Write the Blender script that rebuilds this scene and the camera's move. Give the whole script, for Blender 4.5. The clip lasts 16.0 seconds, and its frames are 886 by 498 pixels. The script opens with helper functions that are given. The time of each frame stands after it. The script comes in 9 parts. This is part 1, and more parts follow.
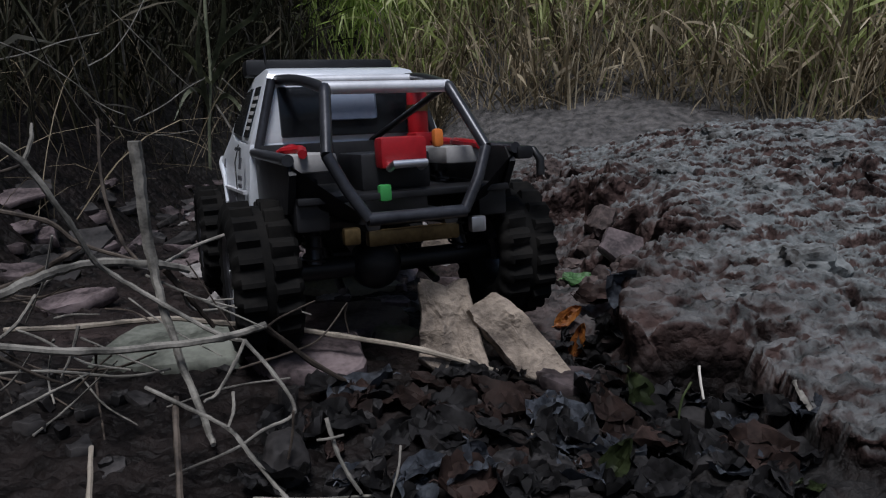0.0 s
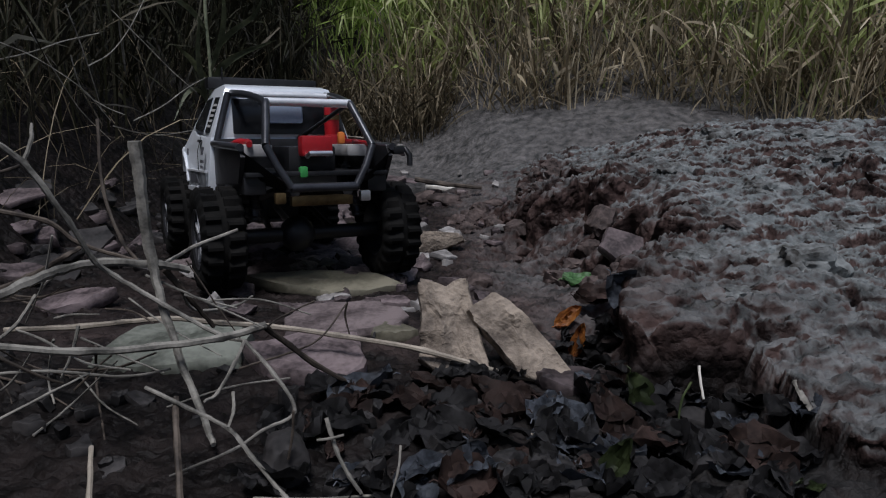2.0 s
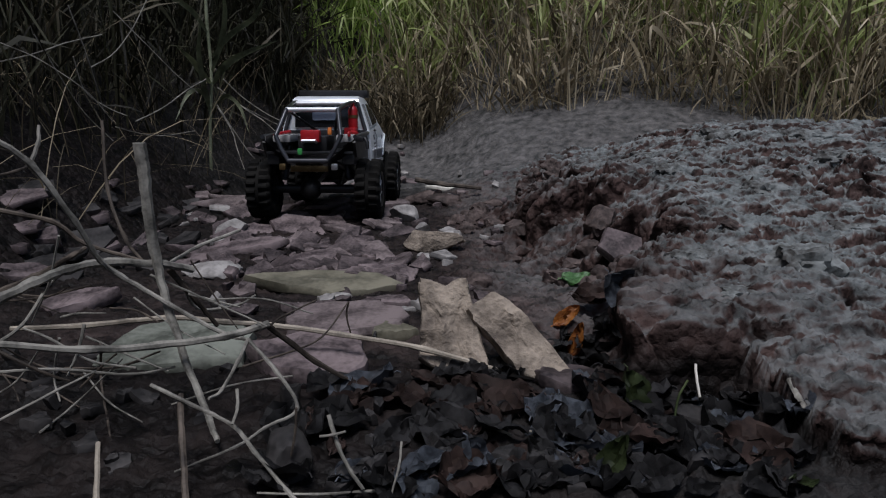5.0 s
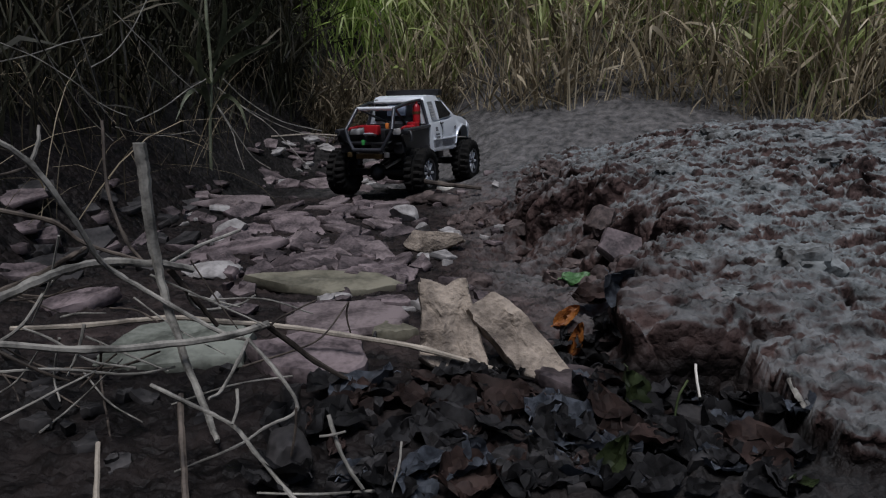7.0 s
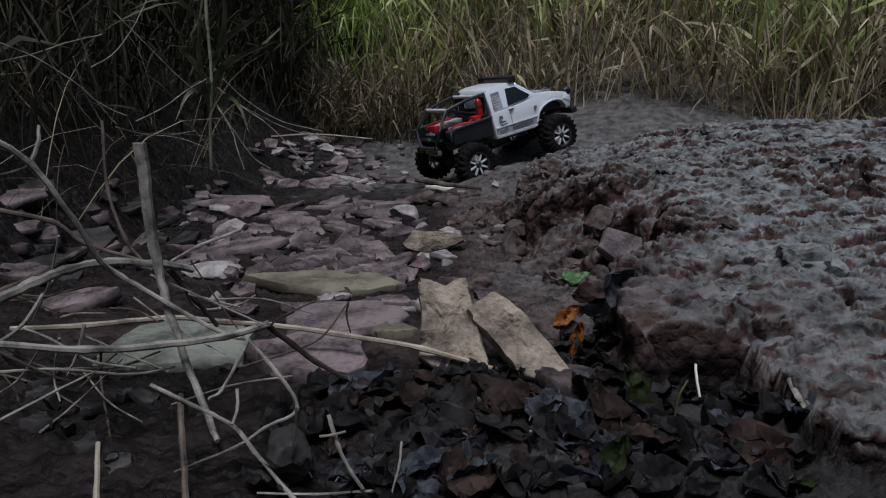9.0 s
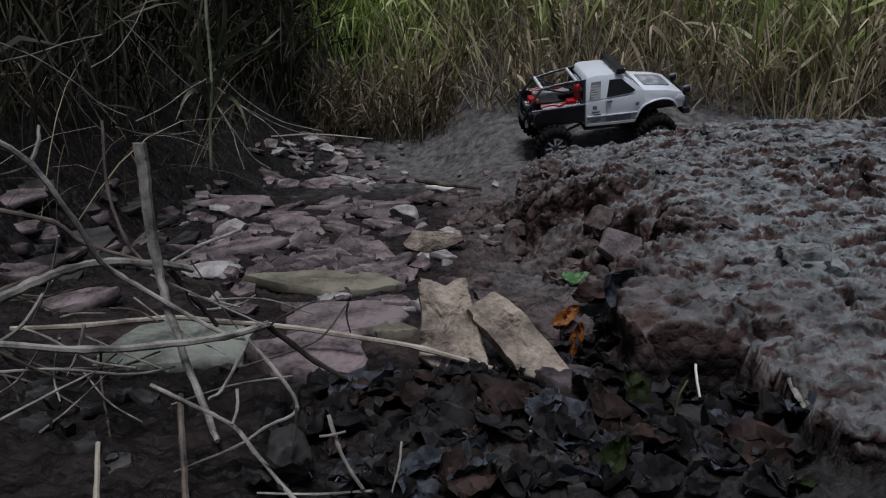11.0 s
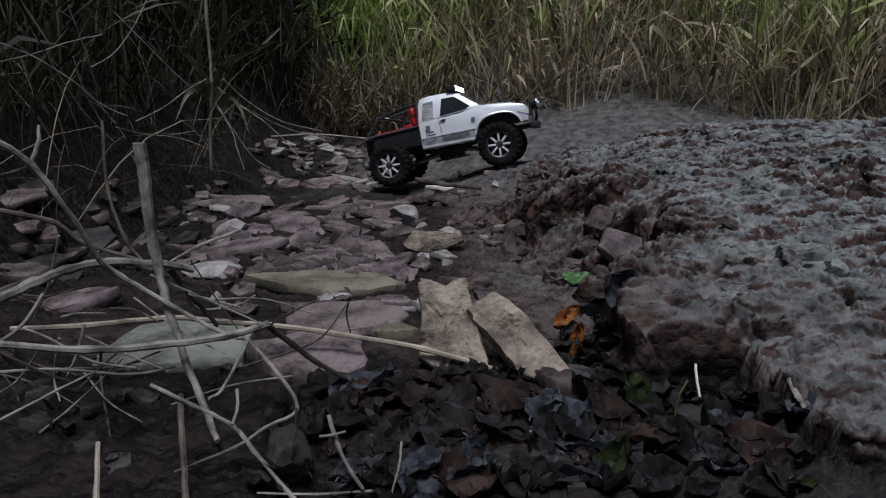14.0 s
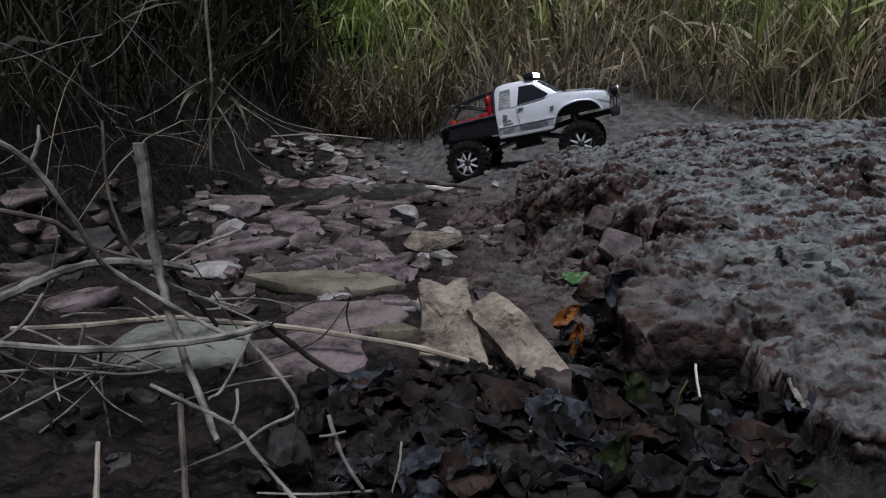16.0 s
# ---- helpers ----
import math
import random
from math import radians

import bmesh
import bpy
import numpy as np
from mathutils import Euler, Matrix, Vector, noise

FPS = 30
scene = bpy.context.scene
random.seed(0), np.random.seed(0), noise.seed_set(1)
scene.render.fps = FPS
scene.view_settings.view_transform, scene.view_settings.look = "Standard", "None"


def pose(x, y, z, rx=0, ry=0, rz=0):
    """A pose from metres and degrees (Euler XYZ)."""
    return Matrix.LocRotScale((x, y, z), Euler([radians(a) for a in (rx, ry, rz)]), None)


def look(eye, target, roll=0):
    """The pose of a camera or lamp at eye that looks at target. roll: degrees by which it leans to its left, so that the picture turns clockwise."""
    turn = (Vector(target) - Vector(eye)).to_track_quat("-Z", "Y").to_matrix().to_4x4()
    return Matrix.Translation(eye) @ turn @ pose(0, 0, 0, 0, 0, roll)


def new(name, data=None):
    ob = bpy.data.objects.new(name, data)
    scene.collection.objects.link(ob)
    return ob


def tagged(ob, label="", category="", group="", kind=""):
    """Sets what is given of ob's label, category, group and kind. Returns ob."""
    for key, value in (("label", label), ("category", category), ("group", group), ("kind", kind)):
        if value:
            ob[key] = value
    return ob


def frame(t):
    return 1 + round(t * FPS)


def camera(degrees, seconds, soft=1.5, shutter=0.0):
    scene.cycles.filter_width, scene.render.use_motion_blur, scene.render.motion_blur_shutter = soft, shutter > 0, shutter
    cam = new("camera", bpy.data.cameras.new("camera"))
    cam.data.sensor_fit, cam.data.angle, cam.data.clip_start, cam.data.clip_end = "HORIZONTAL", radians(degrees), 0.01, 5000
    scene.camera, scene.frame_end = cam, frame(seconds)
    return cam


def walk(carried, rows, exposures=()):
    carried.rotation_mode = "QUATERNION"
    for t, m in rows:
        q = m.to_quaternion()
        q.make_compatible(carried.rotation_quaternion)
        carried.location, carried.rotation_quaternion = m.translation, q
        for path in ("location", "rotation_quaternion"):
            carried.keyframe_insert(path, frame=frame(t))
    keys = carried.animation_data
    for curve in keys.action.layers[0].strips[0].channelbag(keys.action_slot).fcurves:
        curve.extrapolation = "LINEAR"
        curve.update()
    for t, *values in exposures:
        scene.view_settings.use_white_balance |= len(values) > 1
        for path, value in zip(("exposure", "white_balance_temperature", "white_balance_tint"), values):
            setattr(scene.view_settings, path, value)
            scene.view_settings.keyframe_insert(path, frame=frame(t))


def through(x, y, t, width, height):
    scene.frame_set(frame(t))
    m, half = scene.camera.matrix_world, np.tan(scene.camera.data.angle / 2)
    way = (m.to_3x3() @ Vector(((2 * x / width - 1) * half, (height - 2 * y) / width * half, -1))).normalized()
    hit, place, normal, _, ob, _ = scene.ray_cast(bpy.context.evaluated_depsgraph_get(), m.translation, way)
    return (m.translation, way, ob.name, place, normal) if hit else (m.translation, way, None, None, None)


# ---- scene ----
# ---- camera ----
EYE = (0.0, 0.0, 0.26)
cam = camera(65.0, 16.0, soft=1.15)
CAM_AIM = (0.0, 1.0, 0.26 - 0.23636)
STAND = look(EYE, CAM_AIM)
CLOSE = STAND @ Matrix.Translation((0, 0, -0.007))
walk(cam, [(0.0, CLOSE), (1.2, CLOSE), (2.1, CLOSE), (3.0, STAND), (4.0, STAND), (16.0, STAND)])
scene.view_settings.exposure = 0.33

# ---- light: dusk under a grey sky, brightest towards the open side behind the camera ----
world = bpy.data.worlds.new("dusk_sky")
scene.world = world
world.use_nodes = True
wn = world.node_tree
sky = wn.nodes.new("ShaderNodeTexSky")
sky.sky_type, sky.sun_disc = "NISHITA", False
sky.sun_elevation, sky.sun_rotation = radians(68), radians(218)
sky.air_density, sky.dust_density, sky.ozone_density = 1.0, 1.4, 1.4
wn.nodes["Background"].inputs["Strength"].default_value = 0.055
wn.links.new(sky.outputs[0], wn.nodes["Background"].inputs["Color"])
sun = new("sun", bpy.data.lights.new("sun", "SUN"))
sun.data.energy, sun.data.angle, sun.data.color = 2.2, radians(20), (0.92, 0.935, 1.0)
sun.matrix_world = look((-0.10, -1.2, 3.0), (0.0, 0.0, 0.0))


# ---- materials ----
def mat(name, dark, light, size=20.0, rough=(0.6, 0.9), bump=0.3, fine=140.0, metal=0.0, depth=0.002, vary=0.0, spec=0.5, hard=(0.35, 0.65)):
    """A surface of two colours mixed by a coarse noise, with a finer grain and relief. size, fine: noise scales per metre."""
    m = bpy.data.materials.new(name)
    m.use_nodes = True
    t, b = m.node_tree, m.node_tree.nodes["Principled BSDF"]
    N = t.nodes.new
    co = N("ShaderNodeTexCoord")
    coarse, grain, ramp = N("ShaderNodeTexNoise"), N("ShaderNodeTexNoise"), N("ShaderNodeValToRGB")
    coarse.inputs["Scale"].default_value, coarse.inputs["Detail"].default_value = size, 6
    grain.inputs["Scale"].default_value, grain.inputs["Detail"].default_value = fine, 4
    for n in (coarse, grain):
        t.links.new(co.outputs["Object"], n.inputs["Vector"])
    ramp.color_ramp.elements[0].color, ramp.color_ramp.elements[1].color = (*dark, 1), (*light, 1)
    ramp.color_ramp.elements[0].position, ramp.color_ramp.elements[1].position = hard
    both = N("ShaderNodeMath")
    both.operation = "MULTIPLY_ADD"
    both.inputs[1].default_value = 0.35
    t.links.new(grain.outputs[0], both.inputs[0])
    sub = N("ShaderNodeMath")
    sub.operation = "SUBTRACT"
    sub.inputs[1].default_value = 0.175
    t.links.new(coarse.outputs[0], sub.inputs[0])
    t.links.new(sub.outputs[0], both.inputs[2])
    t.links.new(both.outputs[0], ramp.inputs[0])
    colour = ramp.outputs[0]
    if vary:
        info, hsv, span = N("ShaderNodeObjectInfo"), N("ShaderNodeHueSaturation"), N("ShaderNodeMapRange")
        span.inputs["To Min"].default_value, span.inputs["To Max"].default_value = 1 - vary, 1 + vary
        t.links.new(info.outputs["Random"], span.inputs["Value"])
        t.links.new(span.outputs[0], hsv.inputs["Value"])
        t.links.new(colour, hsv.inputs["Color"])
        colour = hsv.outputs[0]
    t.links.new(colour, b.inputs["Base Color"])
    rr = N("ShaderNodeMapRange")
    rr.inputs["To Min"].default_value, rr.inputs["To Max"].default_value = rough
    t.links.new(both.outputs[0], rr.inputs["Value"])
    t.links.new(rr.outputs[0], b.inputs["Roughness"])
    b.inputs["Metallic"].default_value = metal
    b.inputs["Specular IOR Level"].default_value = spec
    if bump:
        bp = N("ShaderNodeBump")
        bp.inputs["Strength"].default_value, bp.inputs["Distance"].default_value = bump, depth
        t.links.new(both.outputs[0], bp.inputs["Height"])
        t.links.new(bp.outputs[0], b.inputs["Normal"])
    return m


def glow(name, colour, strength):
    m = bpy.data.materials.new(name)
    m.use_nodes = True
    b = m.node_tree.nodes["Principled BSDF"]
    b.inputs["Base Color"].default_value = b.inputs["Emission Color"].default_value = (*colour, 1)
    b.inputs["Emission Strength"].default_value = strength
    return m


def island_mat(name, colours, rough=0.6, through=0.15):
    """Foliage whose blades each take one of several colours."""
    m = bpy.data.materials.new(name)
    m.use_nodes = True
    t, b = m.node_tree, m.node_tree.nodes["Principled BSDF"]
    g, ramp = t.nodes.new("ShaderNodeNewGeometry"), t.nodes.new("ShaderNodeValToRGB")
    co, ns = t.nodes.new("ShaderNodeTexCoord"), t.nodes.new("ShaderNodeTexNoise")
    ns.inputs["Scale"].default_value = 9
    t.links.new(co.outputs["Object"], ns.inputs["Vector"])
    mx = t.nodes.new("ShaderNodeMath")
    mx.operation = "MULTIPLY_ADD"
    mx.inputs[1].default_value = 0.35
    t.links.new(ns.outputs[0], mx.inputs[0])
    sc = t.nodes.new("ShaderNodeMath")
    sc.operation = "MULTIPLY_ADD"
    sc.inputs[1].default_value, sc.inputs[2].default_value = 0.8, -0.08
    t.links.new(g.outputs["Random Per Island"], sc.inputs[0])
    t.links.new(sc.outputs[0], mx.inputs[2])
    e = ramp.color_ramp.elements
    while len(e) < len(colours):
        e.new(0.5)
    for i, c in enumerate(colours):
        e[i].position, e[i].color = i / (len(colours) - 1), (*c, 1)
    t.links.new(mx.outputs[0], ramp.inputs[0])
    t.links.new(ramp.outputs[0], b.inputs["Base Color"])
    b.inputs["Roughness"].default_value = rough
    b.inputs["Specular IOR Level"].default_value = 0.3
    if through:
        tr, add = t.nodes.new("ShaderNodeBsdfTranslucent"), t.nodes.new("ShaderNodeMixShader")
        add.inputs[0].default_value = through
        t.links.new(ramp.outputs[0], tr.inputs[0])
        t.links.new(b.outputs[0], add.inputs[1])
        t.links.new(tr.outputs[0], add.inputs[2])
        t.links.new(add.outputs[0], t.nodes["Material Output"].inputs["Surface"])
    return m


def mud_mat():
    """Wet creek mud: brown clay, with pale grey silt where the surface lies flat, pits and crumbs."""
    m = bpy.data.materials.new("creek_mud")
    m.use_nodes = True
    t, b = m.node_tree, m.node_tree.nodes["Principled BSDF"]
    N, L = t.nodes.new, t.links.new
    co, geo = N("ShaderNodeTexCoord"), N("ShaderNodeNewGeometry")
    big, mid, fine = N("ShaderNodeTexNoise"), N("ShaderNodeTexNoise"), N("ShaderNodeTexNoise")
    for n, s, d in ((big, 3.2, 5), (mid, 38, 7), (fine, 210, 5)):
        n.inputs["Scale"].default_value, n.inputs["Detail"].default_value = s, d
        L(co.outputs["Object"], n.inputs["Vector"])
    pits = N("ShaderNodeTexVoronoi")
    pits.inputs["Scale"].default_value = 88
    L(co.outputs["Object"], pits.inputs["Vector"])
    clay, silt = N("ShaderNodeValToRGB"), N("ShaderNodeValToRGB")
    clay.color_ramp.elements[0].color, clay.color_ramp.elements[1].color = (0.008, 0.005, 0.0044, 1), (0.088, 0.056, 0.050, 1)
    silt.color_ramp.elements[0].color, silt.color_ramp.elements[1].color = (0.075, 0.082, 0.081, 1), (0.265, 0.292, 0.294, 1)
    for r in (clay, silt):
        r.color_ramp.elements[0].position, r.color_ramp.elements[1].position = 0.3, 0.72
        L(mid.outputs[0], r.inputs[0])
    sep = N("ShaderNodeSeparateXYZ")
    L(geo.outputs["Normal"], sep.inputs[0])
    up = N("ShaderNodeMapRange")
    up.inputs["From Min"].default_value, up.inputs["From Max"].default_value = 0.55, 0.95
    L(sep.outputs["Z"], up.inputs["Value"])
    where = N("ShaderNodeMapRange")
    where.inputs["From Min"].default_value, where.inputs["From Max"].default_value = 0.02, 0.42
    sp = N("ShaderNodeSeparateXYZ")
    L(co.outputs["Object"], sp.inputs[0])
    wob = N("ShaderNodeMath")
    wob.operation = "MULTIPLY_ADD"
    wob.inputs[1].default_value = 0.5
    L(big.outputs[0], wob.inputs[0])
    off = N("ShaderNodeMath")
    off.operation = "SUBTRACT"
    off.inputs[1].default_value = 0.25
    away = N("ShaderNodeMapRange")
    away.inputs["From Min"].default_value, away.inputs["From Max"].default_value, away.inputs["To Max"].default_value = 1.35, 1.9, 0.10
    L(sp.outputs["Y"], away.inputs["Value"])
    plus = N("ShaderNodeMath")
    L(sp.outputs["X"], plus.inputs[0])
    L(away.outputs[0], plus.inputs[1])
    L(plus.outputs[0], off.inputs[0])
    L(off.outputs[0], wob.inputs[2])
    L(wob.outputs[0], where.inputs["Value"])
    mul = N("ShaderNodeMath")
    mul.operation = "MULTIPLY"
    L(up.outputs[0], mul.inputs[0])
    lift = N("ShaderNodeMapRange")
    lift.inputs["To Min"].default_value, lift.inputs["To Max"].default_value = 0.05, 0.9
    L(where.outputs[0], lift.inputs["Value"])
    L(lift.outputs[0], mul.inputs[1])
    wet = N("ShaderNodeTexNoise")
    wet.inputs["Scale"].default_value, wet.inputs["Detail"].default_value = 64, 5
    L(co.outputs["Object"], wet.inputs["Vector"])
    bare = N("ShaderNodeMapRange")
    bare.inputs["From Min"].default_value, bare.inputs["From Max"].default_value = 0.72, 0.57
    L(wet.outputs[0], bare.inputs["Value"])
    mul2 = N("ShaderNodeMath")
    mul2.operation = "MULTIPLY"
    L(mul.outputs[0], mul2.inputs[0])
    L(bare.outputs[0], mul2.inputs[1])
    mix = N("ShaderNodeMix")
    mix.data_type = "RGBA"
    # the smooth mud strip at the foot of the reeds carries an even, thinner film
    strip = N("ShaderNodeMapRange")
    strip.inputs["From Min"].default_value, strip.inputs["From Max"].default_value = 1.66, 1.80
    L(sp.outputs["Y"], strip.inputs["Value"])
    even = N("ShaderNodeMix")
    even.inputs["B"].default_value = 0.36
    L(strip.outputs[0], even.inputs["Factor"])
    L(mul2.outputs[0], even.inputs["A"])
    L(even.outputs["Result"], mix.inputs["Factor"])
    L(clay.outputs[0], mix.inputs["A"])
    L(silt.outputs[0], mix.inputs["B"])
    # black: leaf mould low near the eye, painted shade on the left bank
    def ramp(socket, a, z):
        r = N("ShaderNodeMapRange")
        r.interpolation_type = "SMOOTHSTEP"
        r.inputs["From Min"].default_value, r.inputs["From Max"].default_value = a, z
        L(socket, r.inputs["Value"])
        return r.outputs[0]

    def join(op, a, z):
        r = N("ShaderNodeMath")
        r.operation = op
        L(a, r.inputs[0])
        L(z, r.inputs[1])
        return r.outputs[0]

    # also takes in the hollow and near mound face, their shade put into colour
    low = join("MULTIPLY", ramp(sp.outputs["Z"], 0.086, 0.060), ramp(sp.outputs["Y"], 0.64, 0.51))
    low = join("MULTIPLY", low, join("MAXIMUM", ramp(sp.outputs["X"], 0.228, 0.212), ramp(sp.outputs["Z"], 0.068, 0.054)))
    # the left bank's shade, painted with the same black
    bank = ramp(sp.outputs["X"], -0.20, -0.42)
    # and the bed among the stones is darkened as well
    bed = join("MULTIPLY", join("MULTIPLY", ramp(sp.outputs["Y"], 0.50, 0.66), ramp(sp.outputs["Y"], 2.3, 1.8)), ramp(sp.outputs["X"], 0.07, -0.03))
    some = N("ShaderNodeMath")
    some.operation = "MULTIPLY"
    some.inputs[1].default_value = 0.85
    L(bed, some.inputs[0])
    mould_and_shade = join("MAXIMUM", join("MAXIMUM", low, bank), some.outputs[0])
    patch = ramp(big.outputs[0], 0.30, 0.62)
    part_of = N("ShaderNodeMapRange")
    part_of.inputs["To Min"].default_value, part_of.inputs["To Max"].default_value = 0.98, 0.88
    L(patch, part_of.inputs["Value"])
    mould_and_shade = join("MULTIPLY", mould_and_shade, part_of.outputs[0])
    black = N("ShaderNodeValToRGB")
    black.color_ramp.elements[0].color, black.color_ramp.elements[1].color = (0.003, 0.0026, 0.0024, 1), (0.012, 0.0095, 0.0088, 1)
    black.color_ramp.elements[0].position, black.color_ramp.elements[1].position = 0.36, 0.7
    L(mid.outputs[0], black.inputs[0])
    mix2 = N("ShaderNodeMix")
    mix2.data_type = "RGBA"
    L(mould_and_shade, mix2.inputs["Factor"])
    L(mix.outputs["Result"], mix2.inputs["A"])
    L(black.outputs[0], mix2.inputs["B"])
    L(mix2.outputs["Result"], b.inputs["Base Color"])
    rr = N("ShaderNodeMapRange")
    rr.inputs["To Min"].default_value, rr.inputs["To Max"].default_value = 0.38, 0.85
    L(mid.outputs[0], rr.inputs["Value"])
    L(rr.outputs[0], b.inputs["Roughness"])
    b.inputs["Specular IOR Level"].default_value = 0.14
    h1 = N("ShaderNodeMath")
    h1.operation = "MULTIPLY_ADD"
    h1.inputs[1].default_value = 0.4
    L(fine.outputs[0], h1.inputs[0])
    L(mid.outputs[0], h1.inputs[2])
    pr = N("ShaderNodeMapRange")
    pr.inputs["From Max"].default_value, pr.inputs["To Min"].default_value, pr.inputs["To Max"].default_value = 0.7, 0.55, 0.0
    L(pits.outputs["Distance"], pr.inputs["Value"])
    h2 = N("ShaderNodeMath")
    h2.operation = "ADD"
    L(h1.outputs[0], h2.inputs[0])
    L(pr.outputs[0], h2.inputs[1])
    bp = N("ShaderNodeBump")
    bp.inputs["Strength"].default_value, bp.inputs["Distance"].default_value = 1.0, 0.0055
    L(h2.outputs[0], bp.inputs["Height"])
    L(bp.outputs[0], b.inputs["Normal"])
    return m


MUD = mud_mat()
OCHRE = mat("ochre_sandstone", (0.10, 0.078, 0.062), (0.33, 0.27, 0.215), 42, (0.75, 0.95), 0.9, 240, depth=0.007)
SLATE = mat("grey_slate", (0.034, 0.026, 0.027), (0.158, 0.124, 0.125), 28, (0.5, 0.85), 0.5, 220, vary=0.42, spec=0.2)
SILTED = mat("silt_covered_stone", (0.068, 0.053, 0.053), (0.215, 0.172, 0.170), 30, (0.6, 0.9), 0.5, 240, vary=0.2, spec=0.2)
# dark stone; on the left bank it carries the bank's shade as colour
DARKSTONE = mat("dark_stone", (0.014, 0.013, 0.013), (0.055, 0.05, 0.049), 30, (0.45, 0.8), 0.5, 220, vary=0.3, spec=0.2)
MOSSY = mat("green_tinged_slate", (0.075, 0.068, 0.047), (0.19, 0.172, 0.125), 24, (0.55, 0.85), 0.4, 200)
LICHEN = mat("pale_greenish_slate", (0.065, 0.069, 0.057), (0.205, 0.214, 0.182), 30, (0.6, 0.9), 0.5, 220, spec=0.2)
PALE = mat("pale_stone", (0.15, 0.138, 0.132), (0.34, 0.318, 0.305), 40, (0.6, 0.9), 0.5, 200, vary=0.15)
SILTMUD = mat("silt_covered_mud", (0.05, 0.047, 0.044), (0.21, 0.222, 0.22), 34, (0.5, 0.85), 0.9, 200, depth=0.005, spec=0.2, hard=(0.38, 0.62))
CLAY = mat("red_brown_clay", (0.03, 0.022, 0.020), (0.13, 0.098, 0.090), 40, (0.55, 0.9), 0.8, 230, depth=0.004, vary=0.3, spec=0.2)
BARK = mat("dead_weathered_twig", (0.085, 0.079, 0.068), (0.30, 0.28, 0.245), 60, (0.7, 0.9), 0.4, 500, depth=0.0008, vary=0.2)
DARKBARK = mat("dark_wet_twig", (0.025, 0.02, 0.017), (0.10, 0.08, 0.065), 60, (0.5, 0.8), 0.4, 500, depth=0.0008, vary=0.3, spec=0.2)
STRAW = mat("pale_straw", (0.20, 0.17, 0.135), (0.42, 0.36, 0.29), 50, (0.6, 0.9), 0.3, 500, depth=0.0006)
WOODWHITE = mat("bleached_wood", (0.45, 0.42, 0.37), (0.68, 0.64, 0.58), 40, (0.6, 0.85), 0.3, 300, depth=0.001)
DEADLEAF = mat("dark_rotting_leaf", (0.007, 0.0065, 0.0068), (0.040, 0.038, 0.039), 60, (0.45, 0.8), 0.5, 300, vary=0.5, spec=0.2)
BROWNLEAF = mat("brown_dead_leaf", (0.022, 0.014, 0.012), (0.075, 0.048, 0.041), 35, (0.45, 0.8), 0.5, 300, vary=0.4, spec=0.2)
GREENLEAF = mat("fresh_green_leaf", (0.09, 0.20, 0.075), (0.16, 0.32, 0.13), 40, (0.4, 0.6), 0.3, 300)
DULLGREEN = mat("dull_green_leaf", (0.015, 0.022, 0.008), (0.05, 0.065, 0.025), 40, (0.4, 0.7), 0.3, 300, spec=0.2)
ORANGELEAF = mat("orange_leaf", (0.20, 0.055, 0.012), (0.45, 0.17, 0.035), 50, (0.4, 0.7), 0.4, 300)
BLUELEAF = mat("slate_blue_wet_leaf", (0.026, 0.029, 0.036), (0.125, 0.138, 0.162), 60, (0.4, 0.7), 0.4, 300, spec=0.2)


# ---- mesh helpers ----
def link(name, bm, material, parent=None, label="", smooth=True):
    me = bpy.data.meshes.new(name)
    bm.normal_update()
    bm.to_mesh(me)
    bm.free()
    if material:
        me.materials.append(material)
    if smooth:
        me.polygons.foreach_set("use_smooth", [True] * len(me.polygons))
        me.set_sharp_from_angle(angle=radians(38))
    ob = new(name, me)
    if parent:
        ob.parent = parent
    if label:
        ob["label"] = label
    return ob


def part(name, bm, material, parent, label=""):
    return link(name, bm, material, parent, label)


def add_box(bm, c, s, bevel=0.0, m=None):
    r = bmesh.ops.create_cube(bm, size=1.0)
    vs = r["verts"]
    for v in vs:
        v.co = Vector((v.co.x * s[0] + c[0], v.co.y * s[1] + c[1], v.co.z * s[2] + c[2]))
    if m:
        bmesh.ops.transform(bm, matrix=m, verts=vs)
    if bevel:
        es = {e for v in vs for e in v.link_edges}
        bmesh.ops.bevel(bm, geom=list(es), offset=bevel, segments=2, affect="EDGES", profile=0.6)


def add_tube(bm, pts, radii, seg=8, lump=0.0):
    """A round rod through points, capped, with a radius for each point (or one for all)."""
    pts = [Vector(p) for p in pts]
    if not hasattr(radii, "__len__"):
        radii = [radii] * len(pts)
    rings, side = [], None
    for i, p in enumerate(pts):
        d = (pts[min(i + 1, len(pts) - 1)] - pts[max(i - 1, 0)]).normalized()
        if side is None:
            side = d.orthogonal().normalized()
        side = (side - d * side.dot(d)).normalized()
        up = d.cross(side)
        ring = []
        for k in range(seg):
            a = 2 * math.pi * k / seg
            r = radii[i] * (1 + lump * noise.noise(p * 90 + Vector((k * 0.7, 0, 0))))
            ring.append(bm.verts.new(p + (side * math.cos(a) + up * math.sin(a)) * r))
        rings.append(ring)
    for a, b in zip(rings, rings[1:]):
        for k in range(seg):
            bm.faces.new((a[k], a[(k + 1) % seg], b[(k + 1) % seg], b[k]))
    bm.faces.new(rings[0][::-1])
    bm.faces.new(rings[-1])


